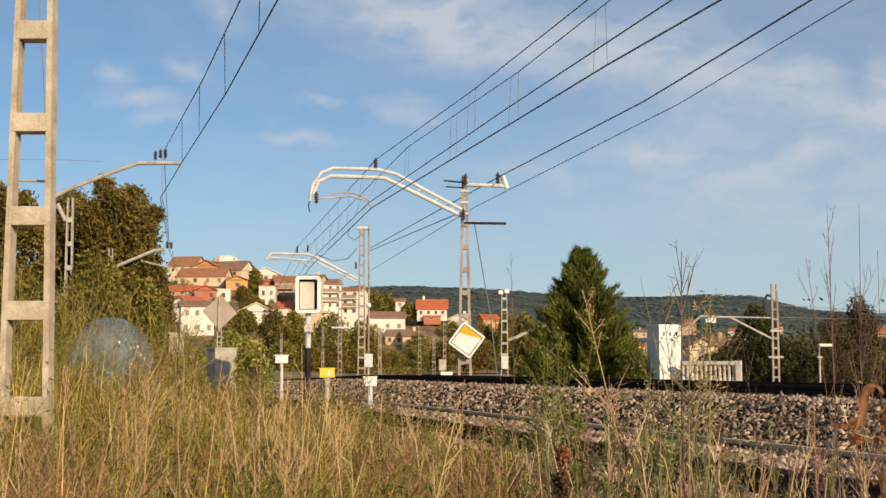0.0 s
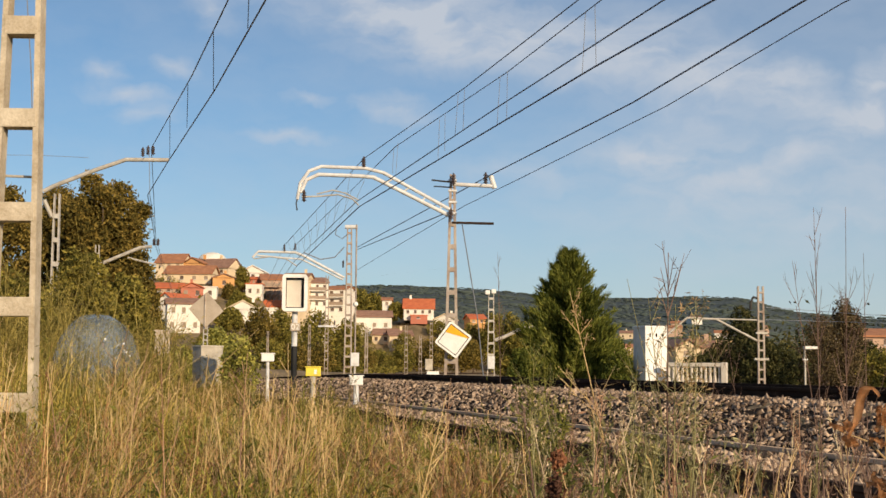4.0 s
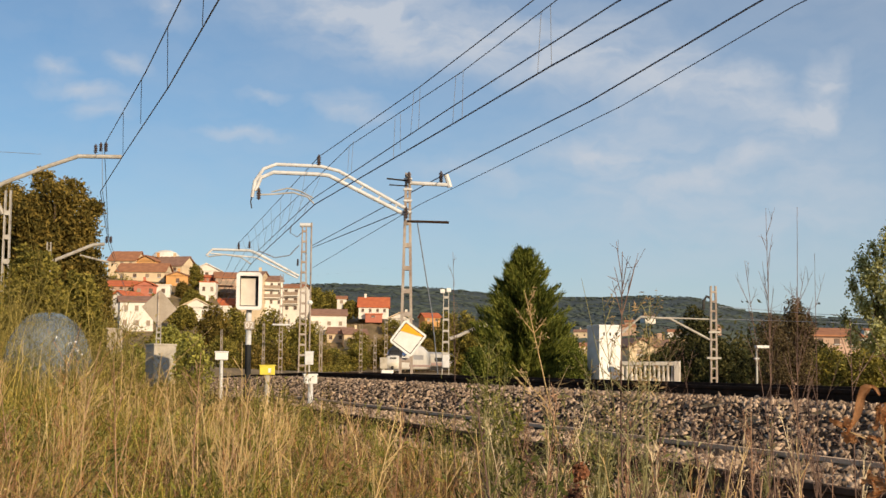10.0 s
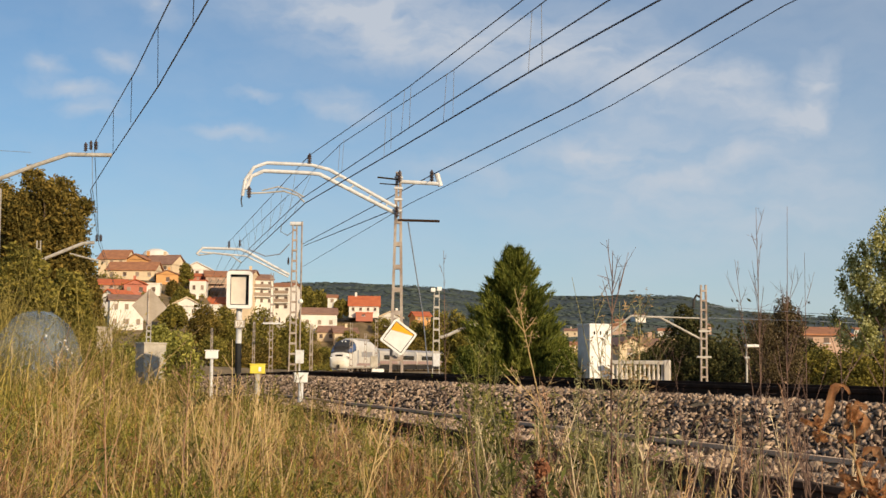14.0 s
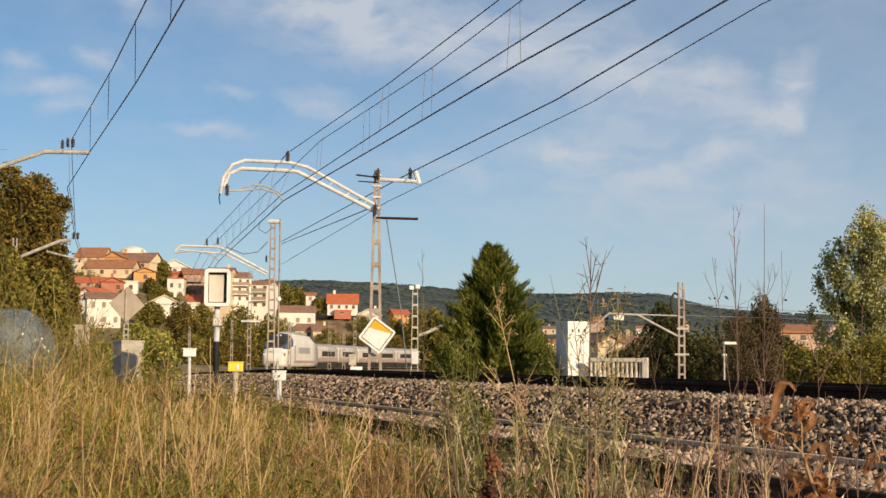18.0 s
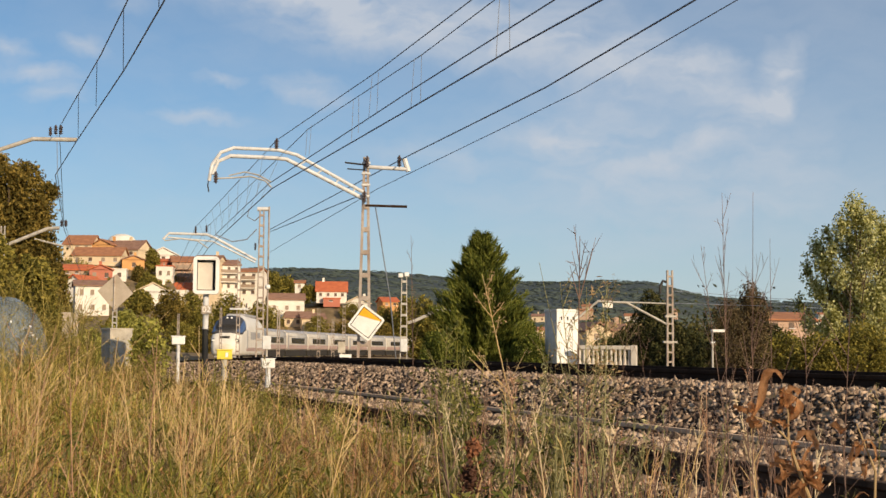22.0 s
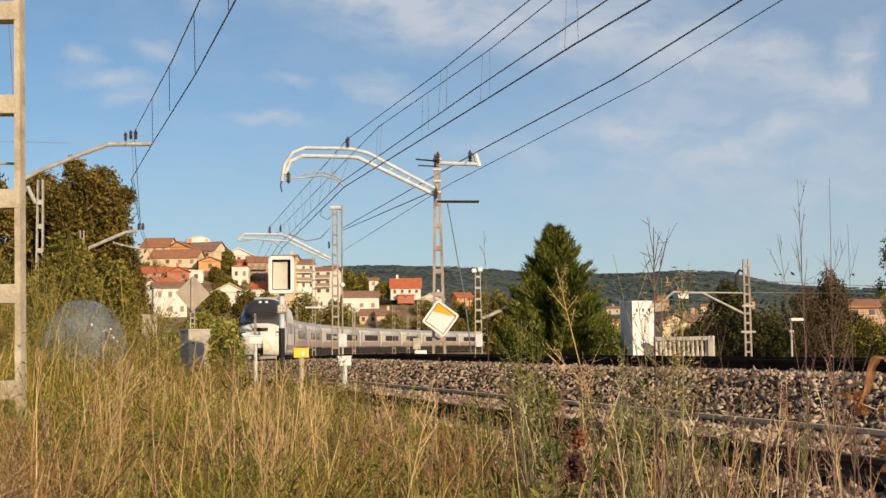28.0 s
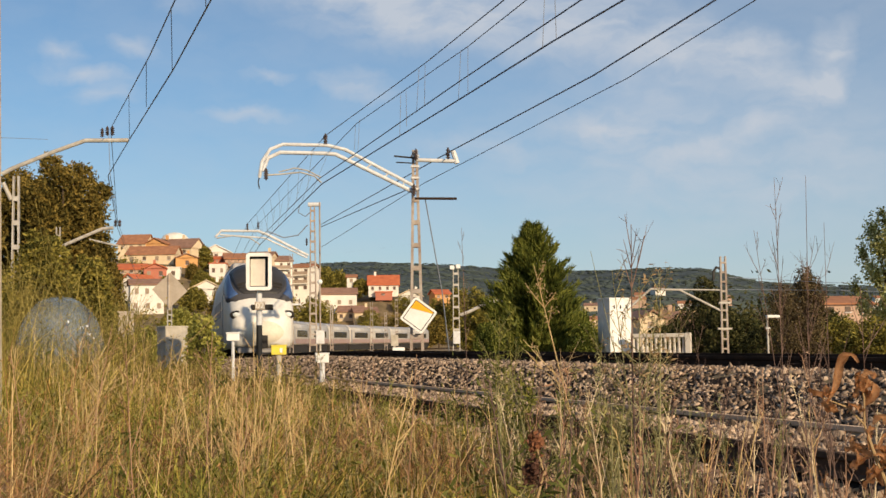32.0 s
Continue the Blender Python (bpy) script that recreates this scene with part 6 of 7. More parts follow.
STALKS = [
    (1.50, 5.0, 1.82, -0.03, 1, "reddry", "tall bare branching weed stalk", dict(branches=18, spread=0.20, r=0.0026, low=0.5, rise=1.3)),
    (1.50, 4.8, 1.80, 0.03, 2, "reddry", "tall bare weed stalk with side twigs", dict(branches=16, spread=0.22, r=0.0026, low=0.45, rise=1.1)),
    (1.48, 5.2, 1.63, -0.04, 3, "reddry", "tall reddish dry weed stalk", dict(branches=14, spread=0.24, r=0.0026, rise=1.0)),
    (1.74, 5.4, 1.68, 0.05, 4, "reddry", "reddish dry weed stalk with fine twigs", dict(branches=14, spread=0.24, r=0.0026, rise=1.0)),
    (1.09, 6.0, 1.73, 0.0, 5, "reddry", "forked brown bare weed stalk", dict(branches=7, spread=0.40, r=0.0055, low=0.74, rise=1.2, forks=2)),
    (1.10, 6.2, 1.53, -0.07, 6, "sage", "olive-grey seed-headed dry weed", dict(branches=16, spread=0.35, r=0.0044, leaves=220, leaf=0.010, leaf_mat="straw")),
    (1.13, 6.1, 1.53, 0.11, 7, "sage", "olive-grey seed-headed weed with curved twigs", dict(branches=14, spread=0.35, r=0.0044, leaves=200, leaf=0.010, leaf_mat="straw")),
    (0.95, 6.2, 1.62, -0.02, 8, "sage", "thin grey bare weed stalk", dict(branches=6, spread=0.2, r=0.0034)),
    (0.95, 6.4, 1.57, -0.27, 9, "pale_stem", "leaning pale weed with seed pods", dict(branches=14, spread=0.30, r=0.0056, low=0.45, rise=0.4, leaves=220, leaf=0.011, leaf_mat="straw")),
]
STALKS += [
    (1.12, 6.1, 1.50, 0.02, 21, "sage", "olive-grey weed with curled seed pods", dict(branches=18, spread=0.36, r=0.0042, low=0.5, rise=0.4, leaves=200, leaf=0.016, leaf_mat="straw")),
    (1.16, 6.0, 1.46, 0.05, 22, "sage", "olive-grey weed with curled seed pods", dict(branches=16, spread=0.36, r=0.0042, low=0.5, rise=0.4, leaves=160, leaf=0.016, leaf_mat="straw")),
    (0.36, 6.8, 1.79, -0.01, 10, "reddry", "thin twiggy weed stalk", dict(branches=14, spread=0.14, r=0.0028, low=0.6, rise=1.2)),
    (1.27, 6.0, 1.35, 0.05, 12, "reddry", "low reddish branching weed", dict(branches=14, spread=0.4, r=0.0020)),
    (1.30, 5.6, 1.32, -0.03, 13, "reddry", "low reddish twiggy dry weed", dict(branches=14, spread=0.4, r=0.0020)),
    (2.00, 5.5, 1.41, -0.03, 17, "reddry", "pale bare weed stalk", dict(branches=10, spread=0.35, r=0.0038)),
    (2.02, 5.2, 1.49, 0.04, 18, "reddry", "pale bare weed stalk with twigs", dict(branches=10, spread=0.35, r=0.0038)),
    (-0.81, 4.4, 1.26, -0.02, 14, "straw", "pale slender grass stalk", dict(branches=14, spread=0.34, r=0.0018)),
    (-0.44, 4.0, 1.13, -0.05, 15, "straw", "pale branching grass stalk", dict(branches=14, spread=0.34, r=0.0018)),
    (-1.11, 4.6, 1.26, 0.1, 16, "straw", "pale slender leaning stalk", dict(branches=14, spread=0.34, r=0.0018)),
]
for x, y, ztop, lean, seed, mat, label, kw in STALKS:
    stalk_at(x, y, ztop - float(ground_z(x, y)), lean, seed + 100, mat, label, **kw)
_r = np.random.default_rng(21)
for k in range(46):
    b0, d0 = _r.uniform(-24, 3), _r.uniform(4.0, 10.5)
    x = math.tan(radians(b0)) * d0
    h0 = _r.uniform(0.55, 1.0) * (1.25 if b0 < -10 else 1.0)
    stalk_at(x, d0, h0, _r.normal(0, 0.07), 300 + k, "pale_stem" if k % 3 else "reddry", "thin dry pale branching stalk", branches=int(_r.integers(8, 18)), spread=0.34, r=0.0017, forks=2)
for k in range(64):
    b0, d0 = _r.uniform(1, 25), _r.uniform(4.6, 11.0)
    x = math.tan(radians(b0)) * d0
    if float(lateral(x, d0)) > -3.6:
        continue
    tone = ("reddry", "rust_weed", "dark_weed")[k % 3]
    stalk_at(x, d0, _r.uniform(0.28, 0.72), _r.normal(0, 0.06), 400 + k, tone, ("reddish dry weed by the track", "rusty dry weed by the track", "thin dull green weed by the track")[k % 3],
             branches=9, spread=0.32, r=0.0032, forks=1, leaves=14 if tone == "dark_weed" else 6, leaf_mat=tone, leaf=0.018)
for k, (side0, d0, h0) in enumerate(((0.0752, 8.5, 1.25), (0.0645, 9.0, 1.0), (0.0880, 8.8, 1.1), (0.0923, 7.0, 0.8), (0.1265, 8.0, 0.8), (0.1735, 7.2, 0.75), (0.1991, 7.0, 0.8), (0.0966, 6.5, 0.7), (0.1479, 6.8, 0.7), (0.0410, 10.0, 0.6), (-0.1342, 9.0, 0.9), (-0.2068, 6.0, 0.7))):
    x = side0 * d0
    z = float(ground_z(x, d0))
    stalk("green_weed", (x, d0, z), (x + 0.03, d0, z + h0), 700 + k, "dark_weed", "bushy green roadside weed", branches=20, r=0.004, spread=0.42, leaves=80, leaf_mat="deep_weed", leaf=0.028, group="green weeds")


for k in range(10):
    d0, b0 = _r.uniform(6.0, 9.0), _r.uniform(4.5, 11.5)
    x = math.tan(radians(b0)) * d0
    if float(lateral(x, d0)) > -5.2:
        continue
    z = float(ground_z(x, d0))
    stalk("green_weed", (x, d0, z), (x + _r.normal(0, 0.06), d0, z + _r.uniform(0.45, 1.0)), 760 + k, "dark_weed", "tall dull green weed before the track", branches=14, r=0.0042, spread=0.36,
          leaves=50, leaf_mat="dark_weed", leaf=0.026, group="green weeds", rise=1.0)

for k in range(24):
    d0, b0 = _r.uniform(5.0, 9.5), _r.uniform(-20, 1)
    x = math.tan(radians(b0)) * d0
    stalk_at(x, d0, _r.uniform(0.8, 1.2), _r.normal(0, 0.14), 820 + k, "pale_stem" if k % 2 else "pink_stem", "bleached branching dead weed in the grass" if k % 2 else "tan branching dead weed in the grass", branches=11, spread=0.30, r=0.0040, forks=2, low=0.25, rise=0.6)
for k in range(34):
    d0, b0 = _r.uniform(5.6, 9.0), _r.uniform(4, 17)
    x = math.tan(radians(b0)) * d0
    if float(lateral(x, d0)) > -5.25:
        continue
    stalk_at(x, d0, _r.uniform(0.45, 0.95), _r.normal(0, 0.08), 1850 + k, ("pink_stem", "dark_weed", "reddry")[k % 3], "upright bare weed at the edge of the stones", branches=12, spread=0.34, r=0.0036, forks=2,
             low=0.3, rise=0.9, leaves=30, leaf_mat=("pink_stem", "dark_weed", "reddry")[k % 3], leaf=0.014)

for k in range(9):
    d0 = _r.uniform(8.4, 9.8)
    x = (_r.normal(0.082, 0.013)) * d0
    z = float(ground_z(x, d0))
    stalk("green_weed", (x, d0, z), (x + _r.normal(0, 0.12), d0, z + _r.uniform(0.6, 1.40)), 900 + k, "weed", "leafy dark green weed before the track", branches=15, r=0.0042, spread=0.26,
          leaves=90, leaf_mat="weed", leaf=0.024, group="green weeds", rise=1.3, low=0.15)
for k in range(9):
    d0, b0 = _r.uniform(5.8, 8.2), _r.uniform(6.5, 13.5)
    x = math.tan(radians(b0)) * d0
    if float(lateral(x, d0)) > -5.3:
        continue
    z = float(ground_z(x, d0))
    stalk("sage_weed", (x, d0, z), (x + _r.normal(0, 0.10), d0, z + _r.uniform(0.6, 1.18)), 940 + k, "sage", "grey-green upright weed by the stones", branches=16, r=0.0036, spread=0.26,
          leaves=46, leaf_mat="sage", leaf=0.022, group="green weeds", rise=1.3, low=0.25)

for k in range(40):
    d0, b0 = _r.uniform(4.8, 7.6), _r.uniform(3, 19)
    x = math.tan(radians(b0)) * d0
    if float(lateral(x, d0)) > -5.2:
        continue
    tone = ("pale_stem", "pink_stem", "white_stem", "reddry")[k % 4]
    stalk_at(x, d0, _r.uniform(0.45, 0.85), _r.normal(0, 0.12), 1400 + k, tone, ("straw-coloured stiff weed stem before the stones", "tan stiff weed stem before the stones", "white stiff weed stem before the stones",
             "dark red stiff weed stem before the stones")[k % 4], branches=6, spread=0.34, r=0.0044, forks=1, low=0.2, rise=0.8)
for k in range(13):
    d0, b0 = _r.uniform(4.3, 5.4), _r.uniform(3.0, 9.5)
    x = math.tan(radians(b0)) * d0
    z = float(ground_z(x, d0))
    stalk("lance_weed", (x, d0, z), (x + _r.normal(0, 0.05), d0, z + _r.uniform(0.50, 0.74)), 1300 + k, "dark_weed", "dark green weed with long narrow leaves", branches=7, r=0.0036, spread=0.40,
          leaves=34, leaf_mat="weed" if k % 3 == 0 else "deep_weed", leaf=0.034, group="green weeds", rise=0.5, low=0.25, forks=1)
for k in range(48):
    d0, b0 = _r.uniform(5.0, 8.5), _r.uniform(3.5, 19)
    x = math.tan(radians(b0)) * d0
    if float(lateral(x, d0)) > -5.25:
        continue
    tone = ("pink_stem", "white_stem", "reddry", "sage")[k % 4]
    stalk_at(x, d0, _r.uniform(0.5, 1.02), _r.normal(0, 0.10), 980 + k, tone, ("rosy bare weed stem before the stones", "bleached bare weed stem before the stones", "dark red bare weed stem before the stones",
             "grey-green weed stem before the stones")[k % 4], branches=11, spread=0.28, r=0.0048, forks=1, low=0.3, rise=1.0, leaves=18, leaf_mat=tone, leaf=0.018)

for slope, d0, top, lean, seed in ((-0.114, 7.0, 1.32, 0.05, 1), (-0.122, 7.2, 1.22, -0.14, 2), (-0.132, 7.1, 1.10, -0.22, 3), (-0.108, 6.8, 1.18, 0.16, 4), (-0.118, 6.6, 1.05, 0.02, 5)):
    x = slope * d0
    stalk_at(x, d0, top - float(ground_z(x, d0)), lean, 1200 + seed, "pale_stem", "bleached forked dead weed before the posts", branches=4, spread=0.40, r=0.0042, forks=1, low=0.2, rise=0.7)

# ---------------------------------------------------------------- withered plant close to the lens
def withered(p, tip, seed, n):
    rng = np.random.default_rng(seed)
    gz = float(ground_z(p[0], p[1]))
    ob = thing("withered_plant", pose(p[0], p[1], gz), "withered brown curled leaves on a pale stem", "weed")
    low, top = Vector((0, 0, p[2] - gz)), Vector(tip) - Vector(p)
    part("stem", tube(bmesh.new(), [(0, 0, -0.1), low, low + top * 0.5 + Vector((0.012, 0, 0)), low + top], [0.0018, 0.0018, 0.0014, 0.0008], 6), "straw", ob)
    for k in range(n):
        u = rng.choice((0.25, 0.34, 0.48, 0.72, 0.84, 0.97)) + rng.normal(0, 0.025)
        c = low + top * u
        a = rng.uniform(0, math.tau)
        ln, w = rng.uniform(0.010, 0.026), rng.uniform(0.0030, 0.0065)
        roll = rng.uniform(1.5, 5.0) * rng.choice((-1, 1))
        d = Vector((math.cos(a), math.sin(a) * 0.5, rng.uniform(-0.8, 0.9))).normalized()
        c = c + d * rng.uniform(0.0, 0.014)
        s = d.orthogonal().normalized()
        bm = bmesh.new()
        rows = []
        for i in range(8):
            v = i / 7
            q = c + d * ln * v + Vector((0.007 * math.sin(v * 4 + k), 0.004 * math.sin(v * 6 + k), -0.020 * v * v + 0.006 * math.sin(v * 7 + 2 * k)))
            ww = w * math.sin(math.pi * (0.10 + 0.85 * v)) * (1 + 0.35 * math.sin(v * 17 + k))
            sd = Matrix.Rotation(roll * v, 3, d) @ s
            up = sd.cross(d) * ww * 0.8
            rows.append([bm.verts.new(q - sd * ww + up), bm.verts.new(q), bm.verts.new(q + sd * ww + up * 0.7)])
        for r0, r1 in zip(rows, rows[1:]):
            for j in (0, 1):
                bm.faces.new((r0[j], r0[j + 1], r1[j + 1], r1[j]))
        bmesh.ops.solidify(bm, geom=bm.faces[:], thickness=0.0006)
        part("leaf", bm, "brown", ob, smooth=True)
    return ob


def dead_leaf(ob, pts, w, k, wave=0.35):
    """A thin, cupped and wavy dead leaf along a line of points."""
    bm, rows = bmesh.new(), []
    q = [Vector(p) for p in pts]
    n = 11
    for i in range(n):
        v = i / (n - 1) * (len(q) - 1)
        a = min(int(v), len(q) - 2)
        c = q[a].lerp(q[a + 1], v - a)
        t = (q[a + 1] - q[a]).normalized()
        sd = Matrix.Rotation(0.9 * math.sin(k + i * 0.5), 3, t) @ t.cross(Vector((0, -1, 0.2))).normalized()
        ww = w * math.sin(math.pi * (0.08 + 0.86 * i / (n - 1))) ** 0.7 * (1 + wave * math.sin(i * 2.1 + k))
        up = sd.cross(t) * ww * 0.7
        rows.append([bm.verts.new(c - sd * ww + up), bm.verts.new(c), bm.verts.new(c + sd * ww + up * 0.8)])
    for r0, r1 in zip(rows, rows[1:]):
        for m in (0, 1):
            bm.faces.new((r0[m], r0[m + 1], r1[m + 1], r1[m]))
    bmesh.ops.solidify(bm, geom=bm.faces[:], thickness=0.0006)
    return part("leaf", bm, "brown", ob, smooth=True)


def arched_plant():
    base = Vector((0.54, 1.50, 1.02))
    gz = float(ground_z(base.x, base.y))
    ob = thing("withered_plant", pose(base.x, base.y, gz), "withered weed with curled orange-brown leaves", "weed")
    o = Vector((base.x, base.y, gz))

    def at(*pts):
        return [Vector(p) - o for p in pts]
    root = at((0.54, 1.50, 1.02), (0.52, 1.50, 1.07), (0.51, 1.50, 1.10))
    part("stem", tube(bmesh.new(), [Vector((0, 0, -0.1))] + root, [0.0027, 0.0025, 0.0021, 0.0014], 6), "straw", ob)
    part("side_stem", tube(bmesh.new(), at((0.51, 1.50, 1.10), (0.51, 1.50, 1.13), (0.51, 1.51, 1.15)), [0.0014, 0.0011, 0.0007], 6), "straw", ob)
    part("side_stem", tube(bmesh.new(), at((0.51, 1.50, 1.10), (0.49, 1.50, 1.12), (0.46, 1.49, 1.13)), [0.0013, 0.0010, 0.0006], 6), "straw", ob)
    dead_leaf(ob, at((0.46, 1.49, 1.12), (0.47, 1.49, 1.14), (0.48, 1.49, 1.17), (0.49, 1.49, 1.18), (0.50, 1.49, 1.17)), 0.0058, 1, 0.15)
    dead_leaf(ob, at((0.51, 1.51, 1.15), (0.50, 1.50, 1.16), (0.50, 1.50, 1.14), (0.50, 1.50, 1.13)), 0.005, 2)
    dead_leaf(ob, at((0.51, 1.50, 1.14), (0.52, 1.50, 1.15), (0.52, 1.50, 1.13), (0.51, 1.50, 1.12)), 0.006, 3)
    dead_leaf(ob, at((0.52, 1.50, 1.10), (0.53, 1.50, 1.11), (0.54, 1.49, 1.10), (0.54, 1.49, 1.09)), 0.005, 4)
    rng = random.Random(4)
    for c, n, ln in (((0.46, 1.49, 1.13), 5, 0.020), ((0.51, 1.50, 1.14), 5, 0.020), ((0.52, 1.50, 1.07), 8, 0.026), ((0.53, 1.50, 1.06), 6, 0.026), ((0.49, 1.50, 1.12), 2, 0.012),
                     ((0.51, 1.50, 1.05), 4, 0.024)):
        for k in range(n):
            p = Vector(c) - o + Vector([rng.gauss(0, 0.004) for _ in range(3)])
            d = Vector((rng.uniform(-1, 1), rng.uniform(-0.5, 0.5), rng.uniform(-1, 0.7))).normalized() * ln * rng.uniform(0.6, 1.2)
            e = Vector((rng.uniform(-1, 1), rng.uniform(-0.5, 0.5), rng.uniform(-1, 1))) * ln * 0.35
            dead_leaf(ob, [p, p + d * 0.4 + e, p + d * 0.8 + e, p + d + e * 0.2], rng.uniform(0.0030, 0.0055), rng.uniform(0, 6))
    return ob


PLANT = arched_plant()
PLANT_SMALL = withered((0.13, 1.50, 1.02), (0.13, 1.50, 1.11), 2, 0)
_q = np.random.default_rng(8)
_o = Vector((0.13, 1.50, 1.02))
_g = float(ground_z(_o.x, _o.y))
# The upper head is lighter: sunlight on it is put into its colour.
for c, r, k, tone in (((0.132, 1.50, 1.10), 0.0075, 220, "lit_seed"), ((0.129, 1.50, 1.068), 0.0105, 260, "seed")):
    quads_mesh("seed_head", leaf_quads(_q.normal(0, r * 0.5, (k, 3)) * np.array([1, 1, 1.4]) + np.array(c) - np.array((_o.x, _o.y, _g)), 0.004, _q), tone, PLANT_SMALL)
PLANT_SIDE = withered((0.61, 1.50, 1.01), (0.59, 1.50, 1.12), 3, 7)

# ---------------------------------------------------------------- woods on the far hills
def put_woods():
    rng = np.random.default_rng(9)
    bm = bmesh.new()
    bmesh.ops.create_icosphere(bm, subdivisions=1, radius=1.0)
    bv = np.array([q.co for q in bm.verts])
    bm.verts.index_update()
    bf = np.array([[q.index for q in p.verts] for p in bm.faces])
    bm.free()
    n = 16000
    b = np.radians(rng.uniform(-20, 30, n))
    r = rng.uniform(520, 1420, n)
    x, y = r * np.sin(b), r * np.cos(b)
    z = ground_z(x, y)
    s = rng.uniform(0.9, 2.0, n) * np.exp(rng.normal(0, 0.3, n))
    jit = 1 + rng.normal(0, 0.10, (n, len(bv), 1))
    v = bv[None] * jit * s[:, None, None] * np.array([1.5, 1.5, 0.26]) + np.stack([x, y, z + s * 0.05], 1)[:, None]
    f = np.arange(n)[:, None, None] * len(bv) + bf[None]
    tagged(shared_mesh("far_woods", v.reshape(-1, 3), f.reshape(-1, 3), "woods"), "dark wooded hills with distance haze in their colour", "woods", kind="stuff")


put_woods()


def put_scrub():
    """Low scrub on the slope between the houses."""
    rng = np.random.default_rng(19)
    n, k = 420, 70
    b, r = np.radians(rng.uniform(-13, -1, n)), rng.uniform(205, 345, n)
    x, y = r * np.sin(b), r * np.cos(b)
    ok = lateral(x, y) < -9
    x, y = x[ok], y[ok]
    n = len(x)
    s = rng.uniform(0.5, 1.3, n)
    c = np.stack([x, y, ground_z(x, y) + s * 0.5], 1)[:, None] + rng.normal(0, 0.55, (n, k, 3)) * s[:, None, None] * np.array([1.5, 1.5, 0.8])
    tagged(quads_mesh("hillside_scrub", leaf_quads(c.reshape(-1, 3), 0.22, rng), "leaf"), "low green scrub on the town slope", "scrub", kind="stuff")


put_scrub()


def put_valley_trees():
    """Rows of trees in the valley between the line and the hills."""
    for seed, n, near, far, bear, size, mat, name, label in ((29, 240, 190, 430, (3, 26), (1.6, 3.4), "leaf", "valley_trees", "green tree rows in the valley"),
                                                             (30, 90, 175, 300, (9, 26), (2.6, 5.2), "dark_leaf", "dark_valley_trees", "dark evergreen trees in the valley")):
        rng = np.random.default_rng(seed)
        k = 170
        b, r = np.radians(rng.uniform(*bear, n)), rng.uniform(near, far, n)
        x, y = r * np.sin(b), r * np.cos(b)
        ok = np.abs(lateral(x, np.minimum(y, 415))) > 8
        x, y = x[ok], y[ok]
        m = len(x)
        s = rng.uniform(*size, m)
        c = np.stack([x, y, ground_z(x, y) + s * 0.8], 1)[:, None] + rng.normal(0, 0.42, (m, k, 3)) * s[:, None, None] * np.array([1.0, 1.0, 1.1])
        tagged(quads_mesh(name, leaf_quads(c.reshape(-1, 3), 0.40, rng), mat), label, "woods", kind="stuff")


put_valley_trees()


